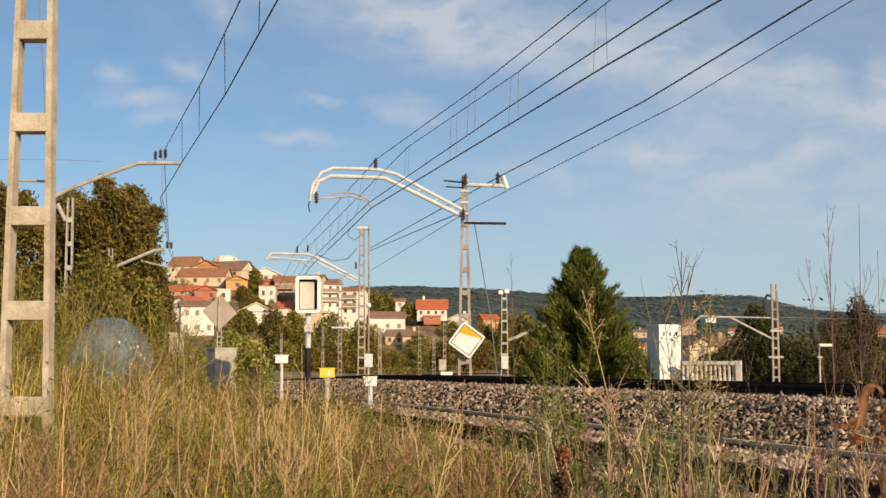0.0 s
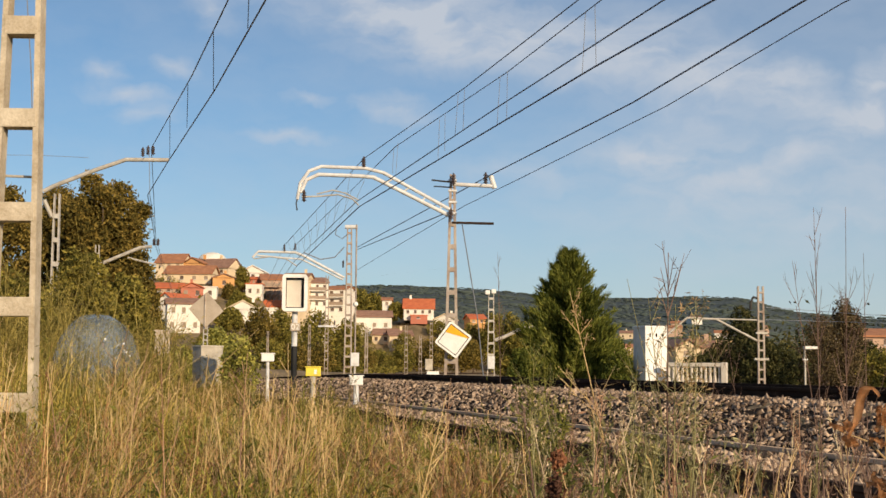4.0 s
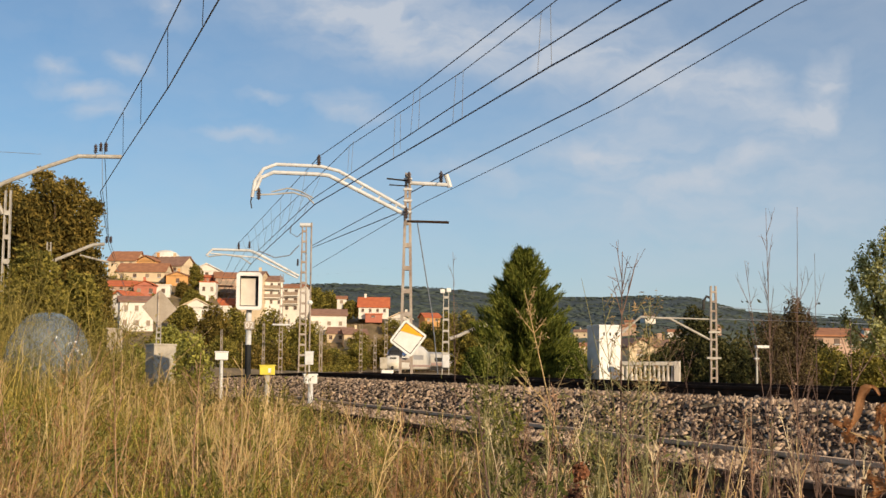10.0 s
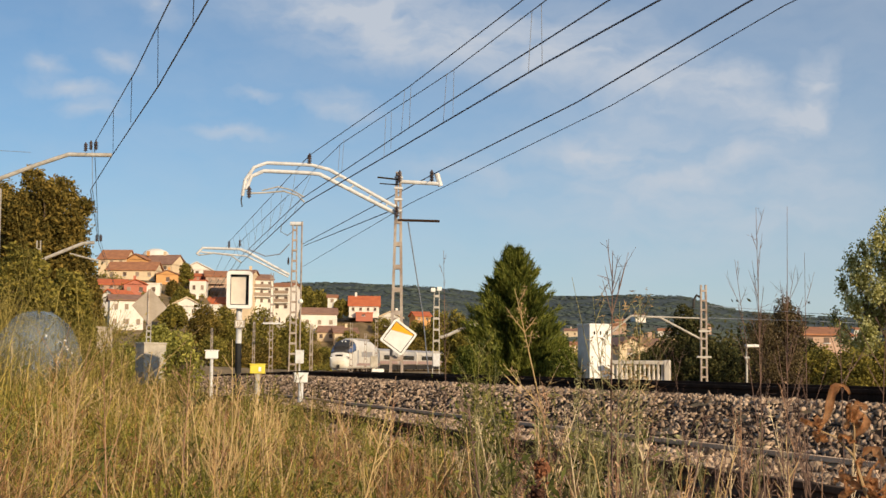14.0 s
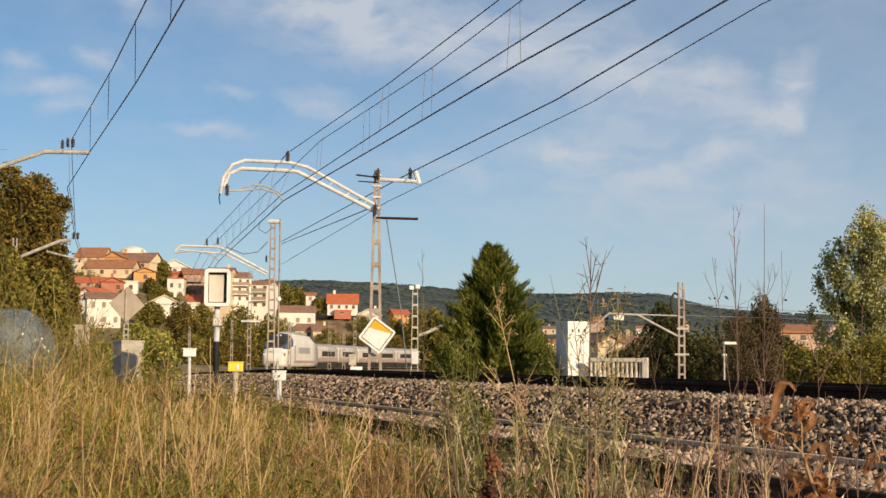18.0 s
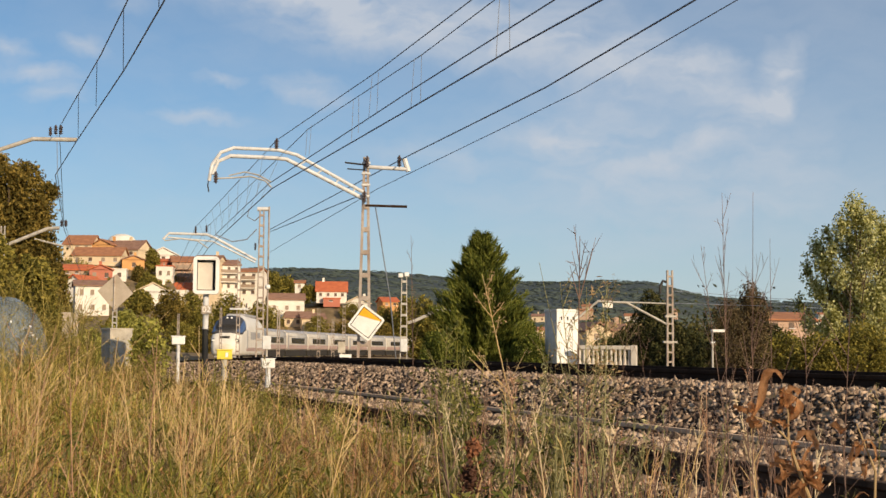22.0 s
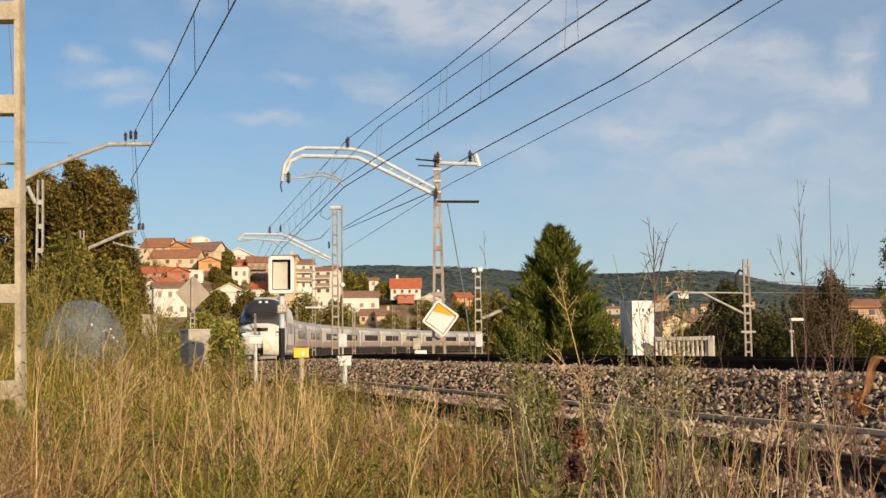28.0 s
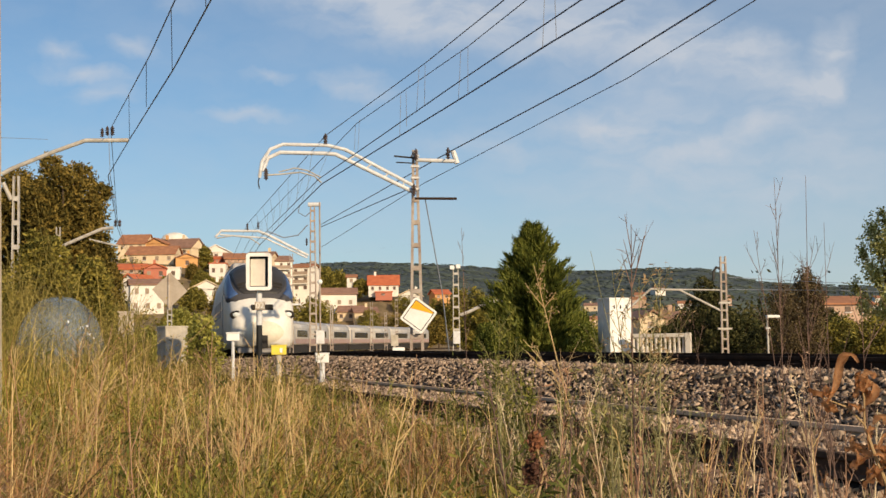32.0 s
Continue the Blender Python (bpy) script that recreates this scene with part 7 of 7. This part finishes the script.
# ---------------------------------------------------------------- grass
def put_grass():
    rng = np.random.default_rng(3)

    def field(n, d0, d1, hmin, hmax, wid, thatch=False):
        d = np.sqrt(rng.uniform(d0 ** 2, d1 ** 2, n))
        b = np.radians(rng.uniform(-27, 29, n))
        x, y = d * np.sin(b), d * np.cos(b)
        # two thirds of the blades spring from tufts
        tuft = np.arange(n) // 26 * 26
        own = rng.uniform(0, 1, n) < 0.35
        spr = np.interp(d, [3, 30], [0.05, 0.16])
        ox, oy = rng.normal(0, spr, n), rng.normal(0, spr, n)
        x, y = np.where(own, x, x[tuft] + ox), np.where(own, y, y[tuft] + oy)
        l = lateral(x, y)
        patch = np.sin(x * 1.1 + 2) * np.cos(y * 0.8) + 0.6 * np.sin(x * 2.7 + y * 1.9) + 0.5 * np.sin(x * 5.3 - y * 3.1)
        keep = (l < np.where(y < 20, -6.7, -5.6) - rng.exponential(0.4, n)) & (l > -40) & (patch + rng.normal(0, 0.5, n) > -0.7) & ((np.degrees(np.arctan2(x, y)) < 3 + rng.normal(0, 1.5, n)) | (rng.uniform(0, 1, n) < np.interp(y, [9.5, 14], [0.10, 0.7])))
        if thatch:
            keep = (l > -9.2 + rng.normal(0, 0.5, n)) & (l < -5.5 + rng.normal(0, 0.15, n)) & (rng.uniform(0, 1, n) < np.interp(np.degrees(np.arctan2(x, y)), [1, 7], [1.0, 0.16]))
        x, y, l, patch, ox, oy, own, spr, tall = x[keep], y[keep], l[keep], patch[keep], ox[keep], oy[keep], own[keep], spr[keep], np.exp(rng.normal(0, 0.22, n))[tuft][keep]
        h = rng.uniform(hmin, hmax, len(x)) ** 1.0 * (1 + 0.20 * patch) * np.interp(l, [-22, -15, -12.5, -10.8, -9.5, -8.5, -7, -5.6], [2.0, 1.9, 1.6, 1.32, 0.90, 0.68, 0.55, 0.36])
        h *= np.clip(tall, 0.6, 1.45) * (np.interp(l, [-9, -6], [0.45, 0.8]) if thatch else 1.0)
        bend = rng.exponential(0.55, len(x)) * h
        la = np.where(own, rng.uniform(0, math.tau, len(x)), np.arctan2(oy, ox) + rng.normal(0, 0.7, len(x)))
        lean = np.stack([np.cos(la) * bend, np.sin(la) * bend], 1)
        a = rng.uniform(0, math.tau, len(x))
        wd = wid * rng.uniform(0.4, 1.4, len(x))
        sx, sy = np.cos(a) * wd, np.sin(a) * wd
        z = ground_z(x, y) - 0.02
        droop = rng.uniform(0.0, 0.35, len(x))
        rows = []
        for u, ww in ((0, 1.0), (0.4, 0.85), (0.75, 0.55)):
            cx, cy, cz = x + lean[:, 0] * u * u, y + lean[:, 1] * u * u, z + h * u * (1 - droop * u * u)
            rows.append(np.stack([cx - sx * ww, cy - sy * ww, cz], 1))
            rows.append(np.stack([cx + sx * ww, cy + sy * ww, cz], 1))
        rows.append(np.stack([x + lean[:, 0] * 1.1, y + lean[:, 1] * 1.1, z + h * (1 - droop)], 1))
        v = np.stack(rows, 1)
        tone = np.where(x < -0.16 * y - 0.6 + 0.8 * np.sin(y * 0.9) + rng.normal(0, 0.5, len(x)), 1, 0)
        red = np.sin(x * 0.9 + 0.7) * np.cos(y * 0.5 + 1.0) + rng.normal(0, 0.45, len(x)) > 0.36 - np.interp(np.hypot(x, y), [3, 5.5, 9], [0.55, 0.25, 0.0]) * np.interp(np.degrees(np.arctan2(x, y)), [-19, -15, -10, 0], [1.6, 1.0, 0.0, 0.5])
        tone = np.where(red | thatch | (lateral(x, y) > -7.2 + rng.normal(0, 0.4, len(x))), 2, tone)
        return v, tone

    fields = [field(44000, 3.7, 12, 0.20, 0.62, 0.0038), field(120000, 11, 26, 0.25, 0.82, 0.0042), field(52000, 25, 62, 0.4, 1.0, 0.011), field(7000, 4.0, 9, 0.2, 0.5, 0.0045), field(70000, 7.0, 24, 0.14, 0.36, 0.0055, True)]
    for k, (name, mat, label) in enumerate((("grass", "grass", "tall olive and straw meadow grass"), ("green_grass", "green_grass", "tall yellow-green meadow grass"),
                                            ("brown_grass", "brown_grass", "brown dead grass along the track"))):
        v = np.concatenate([q[t == k] for q, t in fields]).reshape(-1, 3)
        i = np.arange(len(v) // 7)[:, None] * 7
        f = np.concatenate([i + np.array(t) for t in ([0, 1, 3], [0, 3, 2], [2, 3, 5], [2, 5, 4], [4, 5, 6])], 0)
        tagged(shared_mesh(name, v, f, mat), label, "grass", kind="stuff")


put_grass()


def put_stems():
    """Pale thin stems that stick out of the grass, with small side twigs."""
    rng = np.random.default_rng(31)
    n = 130
    d = np.sqrt(rng.uniform(3.6 ** 2, 15 ** 2, n))
    b = np.radians(rng.uniform(-26, 5, n))
    x, y = d * np.sin(b), d * np.cos(b)
    l = lateral(x, y)
    ok = (l < -6.2)
    x, y, l, d = x[ok], y[ok], l[ok], d[ok]
    n = len(x)
    z = ground_z(x, y)
    h = rng.uniform(0.55, 1.15, n) * np.interp(l, [-15, -12.5, -10, -8, -6], [1.6, 1.4, 1.0, 0.75, 0.6])
    quads = []

    def strip(p, q, w):
        side = np.stack([np.full(len(p), 1.0), rng.normal(0, 0.4, len(p)), np.zeros(len(p))], 1) * w[:, None]
        quads.append(np.stack([p - side, p + side, q + side * 0.6, q - side * 0.6], 1))
    w = np.maximum(0.0016, d * 0.00033)
    tip = np.stack([x + rng.normal(0, 0.12, n) * h, y + rng.normal(0, 0.12, n) * h, z + h], 1)
    root = np.stack([x, y, z], 1)
    mid = (root + tip) / 2 + rng.normal(0, 0.025, (n, 3))
    strip(root, mid, w)
    strip(mid, tip, w * 0.7)
    for _ in range(5):
        u = rng.uniform(0.1, 0.95, (n, 1))
        a = mid + (tip - mid) * u
        e = a + np.stack([rng.normal(0, 0.10, n), rng.normal(0, 0.10, n), rng.uniform(0.02, 0.16, n)], 1) * h[:, None]
        strip(a, e, w * 0.5)
    q = np.concatenate(quads)
    tagged(quads_mesh("straw_stems", q, "pale_stem"), "pale dry stems standing out of grass", "grass", kind="stuff")


put_stems()


def put_brush(name, mat, label, seed, n, bear=(-4, 27), lo=-8.0, hi=-4.3, tall=(0.18, 0.60), leaf=0.013, far=12.5, twigs=9, wide=1.0, near=4.3, rise=0.24):
    """Low twiggy weeds between the grass and the stones, too many to count."""
    rng = np.random.default_rng(seed)
    d, b = np.sqrt(rng.uniform(near ** 2, far ** 2, n)), np.radians(rng.uniform(*bear, n))
    x, y = d * np.sin(b), d * np.cos(b)
    cx, cy = x[np.arange(n) // 7 * 7], y[np.arange(n) // 7 * 7]
    x, y = cx + rng.normal(0, 0.07, n), cy + rng.normal(0, 0.07, n)
    l = lateral(x, y)
    ok = (l < hi + rng.normal(0, 0.25, n)) & (l > lo)
    x, y = x[ok], y[ok]
    d, n = np.hypot(x, y), len(x)
    h = rng.uniform(*tall, n) * np.exp(rng.normal(0, 0.25, n)) * np.interp(lateral(x, y), [-15, -12, -9.5, -8], [1.5, 1.3, 0.95, 0.8])
    root = np.stack([x, y, ground_z(x, y)], 1)
    tip = root + np.stack([rng.normal(0, 0.16, n), rng.normal(0, 0.16, n), np.ones(n)], 1) * h[:, None]
    w = np.maximum(0.0012, d * 0.00026) * wide
    quads = []

    def strip(p, q, w):
        side = np.stack([np.ones(len(p)), rng.normal(0, 0.5, len(p)), np.zeros(len(p))], 1) * w[:, None]
        quads.append(np.stack([p - side, p + side, q + side * 0.5, q - side * 0.5], 1))
    strip(root, tip, w)
    for _ in range(twigs):
        a = root + (tip - root) * rng.uniform(0.25, 1.0, (n, 1))
        e = a + np.stack([rng.normal(0, 0.17, n), rng.normal(0, 0.17, n), rng.uniform(0.0, rise, n)], 1) * h[:, None]
        strip(a, e, w * 0.6)
        for _ in range(2):
            c = a + (e - a) * rng.uniform(0.3, 1.1, (n, 1))
            quads.append(leaf_quads(c, leaf, rng, 0.25))
    tagged(quads_mesh(name, np.concatenate(quads), mat), label, "weeds", kind="stuff")


put_brush("dry_brush", "pink_stem", "reddish twiggy weeds along the stones", 71, 120, (-2, 23), -7.5, -5.35, (0.25, 0.66), 0.012, 12.0, 4, 2.6)
put_brush("green_brush", "dark_weed", "low green weeds along the stones", 72, 50, (-2, 19), -7.5, -5.4, (0.22, 0.60), 0.030, 12.0, 4, 2.2)
put_brush("straw_brush", "pale_stem", "pale branching dead weeds in the grass", 73, 230, (-27, 4), -40, -6.2, (0.35, 0.74), 0.006, 17.0, 10, 1.5)
put_brush("rusty_brush", "rust_weed", "rusty dead weeds among the grass", 76, 300, (-27, -9), -40, -6.2, (0.40, 0.66), 0.010, 8.5, 11)
put_brush("rusty_edge_brush", "rust_weed", "rusty dead weeds towards the stones", 78, 200, (-9, 5), -40, -5.9, (0.35, 0.70), 0.010, 10.5, 10)
put_brush("meadow_weeds", "weed", "fine green weeds among the grass", 74, 1300, (-27, 5), -40, -6.2, (0.25, 0.70), 0.020, 16.0, 10)
put_brush("dark_meadow_weeds", "dark_weed", "dull green weeds among the grass", 77, 700, (-27, 4), -40, -6.2, (0.25, 0.55), 0.020, 12.0, 10)


put_brush("tall_fronds", "frond", "tall feathery olive weeds below the trees", 79, 560, (-20.5, -10.9), -40, -6.2, (0.80, 1.34), 0.034, 28.0, 13, 1.3, 20.0, 0.34)
put_brush("dome_fronds", "frond", "feathery weeds before the hazy dome", 85, 240, (-16.5, -11.2), -40, -6.2, (0.50, 0.85), 0.024, 18.4, 10, 1.1, 13.5, 0.3)
put_brush("rail_weeds", "verge", "brown weeds grown over the siding rail", 86, 900, (-6, 6), -6.7, -5.1, (0.18, 0.36), 0.020, 34.0, 6, 1.0, 11.0, 0.2)
put_brush("verge_weeds", "verge", "brown and olive weeds along the verge", 84, 900, (-9.5, -1.5), -9.5, -5.5, (0.36, 0.60), 0.030, 30.0, 7, 1.0, 19.0, 0.25)
put_brush("low_fronds", "frond", "feathery olive weeds in the meadow", 80, 600, (-21, -2), -40, -6.2, (0.40, 0.7), 0.024, 26.0, 9, 1.1, 13.0, 0.3)


def put_tufts():
    """Broad arching blades in clumps near the path: fresh green, straw and red-brown ones."""
    rng = np.random.default_rng(83)
    spots = []
    for bear, d, n in (((-9, 5), (5.0, 8.0), 80), ((-22, -8), (4.6, 8.0), 80), ((-21, 4), (8.0, 13.0), 230), ((4, 9), (5.0, 7.0), 6), ((-20, -15), (4.3, 6.2), 40)):
        b, r = np.radians(rng.uniform(*bear, n)), rng.uniform(*d, n)
        spots.append(np.stack([r * np.sin(b), r * np.cos(b)], 1))
    c = np.concatenate(spots)
    c = c[lateral(c[:, 0], c[:, 1]) < -5.9]
    bear = np.degrees(np.arctan2(c[:, 0], c[:, 1]))
    mood = np.sin(c[:, 0] * 1.7 + 0.4) + np.cos(c[:, 1] * 1.1) + rng.normal(0, 0.6, len(c))
    kind = np.where(mood > 0.35, 1, 0)
    kind = np.where((bear < -14.5) & (c[:, 1] < 6.6), 2, np.where((mood < -1.3) | ((bear > -3) & (mood < 0.5)), 2, kind))
    m = 54
    for k, (name, mat, label) in enumerate((("grass_tufts", "tuft", "broad-bladed fresh green grass tufts"), ("straw_tufts", "grass", "bent straw-coloured grass tufts"),
                                            ("brown_tufts", "brown_grass", "red-brown withered grass tufts"))):
        q = c[kind == k]
        n = len(q) * m
        top = np.repeat(rng.uniform(0.46, 0.80, len(q)) * np.interp(lateral(q[:, 0], q[:, 1]), [-14, -10, -7, -5.9], [1.5, 1.1, 0.8, 0.6]), m)
        a = rng.uniform(0, math.tau, n)
        x, y = np.repeat(q[:, 0], m) + np.cos(a) * 0.07 * rng.uniform(0, 1, n), np.repeat(q[:, 1], m) + np.sin(a) * 0.07 * rng.uniform(0, 1, n)
        h = top * rng.uniform(0.5, 1.12, n)
        out = h * rng.uniform(0.15, 0.85, n)
        wd = rng.uniform(0.0022, 0.0058, n)
        b = a + rng.normal(0, 0.5, n)
        sx, sy = -np.sin(b) * wd, np.cos(b) * wd
        z = ground_z(x, y) - 0.02
        rows = []
        for u, w in ((0, 0.8), (0.35, 1.0), (0.7, 0.75)):
            cx, cy, cz = x + np.cos(a) * out * u ** 1.8, y + np.sin(a) * out * u ** 1.8, z + h * (u - 0.25 * u ** 3)
            rows += [np.stack([cx - sx * w, cy - sy * w, cz], 1), np.stack([cx + sx * w, cy + sy * w, cz], 1)]
        rows.append(np.stack([x + np.cos(a) * out, y + np.sin(a) * out, z + h * rng.uniform(0.6, 0.86, n)], 1))
        v = np.stack(rows, 1).reshape(-1, 3)
        i = np.arange(n)[:, None] * 7
        f = np.concatenate([i + np.array(t) for t in ([0, 1, 3], [0, 3, 2], [2, 3, 5], [2, 5, 4], [4, 5, 6])], 0)
        tagged(shared_mesh(name, v, f, mat), label, "grass", kind="stuff")


put_tufts()


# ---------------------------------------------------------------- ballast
# Added dark sheet: stands for shade between the stones and under the weeds.
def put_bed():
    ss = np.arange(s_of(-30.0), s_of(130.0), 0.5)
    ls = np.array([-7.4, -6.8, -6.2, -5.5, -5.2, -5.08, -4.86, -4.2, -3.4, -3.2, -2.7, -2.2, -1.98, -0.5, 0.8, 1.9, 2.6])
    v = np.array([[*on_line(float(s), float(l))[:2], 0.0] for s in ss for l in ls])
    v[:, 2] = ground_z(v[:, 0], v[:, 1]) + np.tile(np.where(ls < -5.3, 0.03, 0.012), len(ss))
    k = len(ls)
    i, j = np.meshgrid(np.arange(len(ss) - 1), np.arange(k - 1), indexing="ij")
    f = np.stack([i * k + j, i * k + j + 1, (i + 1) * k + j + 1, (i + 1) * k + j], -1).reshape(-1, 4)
    tagged(shared_mesh("track_bed", v, f, "bed"), "dark sheet under the ballast with shade in its colour", "track bed", kind="structure")


put_bed()


def stone_shape(rng):
    bm = bmesh.new()
    bmesh.ops.create_icosphere(bm, subdivisions=1, radius=1.0)
    v = np.array([q.co for q in bm.verts]) * (1 + rng.normal(0, 0.36, (len(bm.verts), 1))) * np.array([1.45, 0.95, 0.5])
    bm.verts.index_update()
    f = np.array([[q.index for q in p.verts] for p in bm.faces])
    bm.free()
    return v, f


def put_ballast():
    rng = np.random.default_rng(5)
    shapes = [stone_shape(rng) for _ in range(8)]
    n = 74000
    y = 6 + 52 * rng.uniform(0, 1, n) ** 1.5
    l = np.where(rng.uniform(0, 1, n) < 0.20, -5.3 - rng.exponential(0.6, n), rng.uniform(-5.5, -0.95, n))
    ss = np.interp(y, _ys, _ss)
    x0, y0 = np.interp(ss, _ss, _xs), y
    hd = np.arctan2(np.interp(y + 0.5, _ys, _ys) - y0, np.interp(y + 0.5, _ys, _xs) - x0)
    x, yy = x0 + np.sin(hd) * l, y0 - np.cos(hd) * l
    ok = np.ones(n, bool)
    for off in (-4.1 - 0.87, -4.1 + 0.87, -0.87):
        ok &= np.abs(l - off) > (0.13 if off < -2 else 0.09)
    x, yy, l = x[ok], yy[ok], l[ok]
    n = len(x)
    size = rng.uniform(0.014, 0.041, n) * np.interp(yy, [8, 40], [1.0, 1.05])
    z = ground_z(x, yy) + size * rng.uniform(-0.4, 0.8, n)
    vs, fs, base = [], [], 0
    kind = rng.integers(0, 8, n)
    q = rng.normal(size=(n, 4))
    q /= np.linalg.norm(q, axis=1, keepdims=True)
    w, a, b, c = q.T
    R = np.stack([1 - 2 * (b * b + c * c), 2 * (a * b - c * w), 2 * (a * c + b * w), 2 * (a * b + c * w), 1 - 2 * (a * a + c * c), 2 * (b * c - a * w),
                  2 * (a * c - b * w), 2 * (b * c + a * w), 1 - 2 * (a * a + b * b)], 1).reshape(-1, 3, 3)
    for k in range(8):
        i = np.where(kind == k)[0]
        v, f = shapes[k]
        vv = np.einsum("nij,vj->nvi", R[i], v) * size[i][:, None, None] + np.stack([x[i], yy[i], z[i]], 1)[:, None]
        vs.append(vv.reshape(-1, 3))
        fs.append((np.arange(len(i))[:, None, None] * len(v) + f[None] + base).reshape(-1, 3))
        base += len(i) * len(v)
    return tagged(shared_mesh("ballast", np.concatenate(vs), np.concatenate(fs), "ballast"), "crushed brown and grey ballast stones", "ballast", kind="stuff")


BALLAST = put_ballast()


# ---------------------------------------------------------------- loose stones nearest the path
def put_stones():
    rng = np.random.default_rng(15)
    meshes = []
    for k in range(8):
        v, f = stone_shape(rng)
        me = bpy.data.meshes.new("stone")
        me.from_pydata(v.tolist(), [], f.tolist())
        me.materials.append(M["stone"])
        meshes.append(me)
    for k in range(290):
        s, l = s_of(rng.uniform(7.0, 15.0)), rng.uniform(-3.5, -1.2) if k % 3 else rng.uniform(-4.7, -3.5)
        x, y, _ = on_line(s, l)
        r = rng.uniform(0.022, 0.044)
        ob = new("stone", meshes[k % 8])
        ob.parent = BALLAST
        ob.matrix_local = pose(x, y, float(ground_z(x, y)) + r * 0.6, *rng.uniform(0, 360, 3)) @ Matrix.Diagonal((r, r, r, 1))


put_stones()

# ---------------------------------------------------------------- train and plants on the move
SWAY = [(0, -0.45), (1.5, -0.2), (3, 0.1), (6, 0.25), (7, -0.4), (8, 0.6), (9, 2.2), (10, 3.3), (11, 3.4), (12, 3.3), (13, 2.5), (14, 2.1), (17, 1.0), (19, -0.25), (22, 0.1), (24, 0.0), (25, 0.3), (28, 1.7),
        (30, 1.8), (32, 1.25)]

SWAY_SMALL = [(0, 0.15, 0.0), (2, -0.15, -0.002), (3.5, 0.76, -0.004), (6, 0.76, -0.003), (8, 1.6, -0.005), (9, 3.8, -0.011), (10, 5.2, -0.015), (12, 4.1, -0.018), (14, 3.3, -0.015),
              (17, 2.3, -0.017), (19, 0.85, -0.011), (21, 0.6, -0.008), (23, 1.4, -0.014), (25, 1.5, -0.008), (28, 2.8, -0.006), (30, 2.8, -0.010), (32, 1.4, -0.014)]


def motions():
    """The train rolls along the curve, every car on its own stretch of it."""
    ty, yy = np.array(FRONT_Y, float).T
    sf = np.array([s_of(v) for v in yy])
    times = np.arange(0, 32.01, 1.0)
    co = np.polyfit(ty, sf, 3)
    s0 = 0.0
    for car, length in CARS:
        rows = []
        for t in times:
            s = float(np.polyval(co, t)) + s0
            x1, y1, _ = on_line(s + length * 0.18)
            x2, y2, _ = on_line(s + length * 0.85)
            dx, dy = (x2 - x1) / (length * 0.67), (y2 - y1) / (length * 0.67)
            a = math.degrees(math.atan2(-dx, dy))
            z1, z2 = RAIL_B - float(fall(y1)), RAIL_B - float(fall(y2))
            up = (z2 - z1) / (length * 0.67)
            rows.append((float(t), pose(x1 - dx * length * 0.18, y1 - dy * length * 0.18, z1 - up * length * 0.18, math.degrees(math.atan(up)), 0, a)))
        walk(car, rows)
        s0 += length
    # gusts lean the withered plants over
    for plant in (PLANT, PLANT_SIDE):
        at = plant.matrix_world.translation.copy()
        walk(plant, [(t, pose(*at, 0, a, 0)) for t, a in SWAY])
    at = PLANT_SMALL.matrix_world.translation.copy()
    walk(PLANT_SMALL, [(t, pose(at.x, at.y, at.z + dz, 0, a, 0)) for t, a, dz in SWAY_SMALL])


motions()
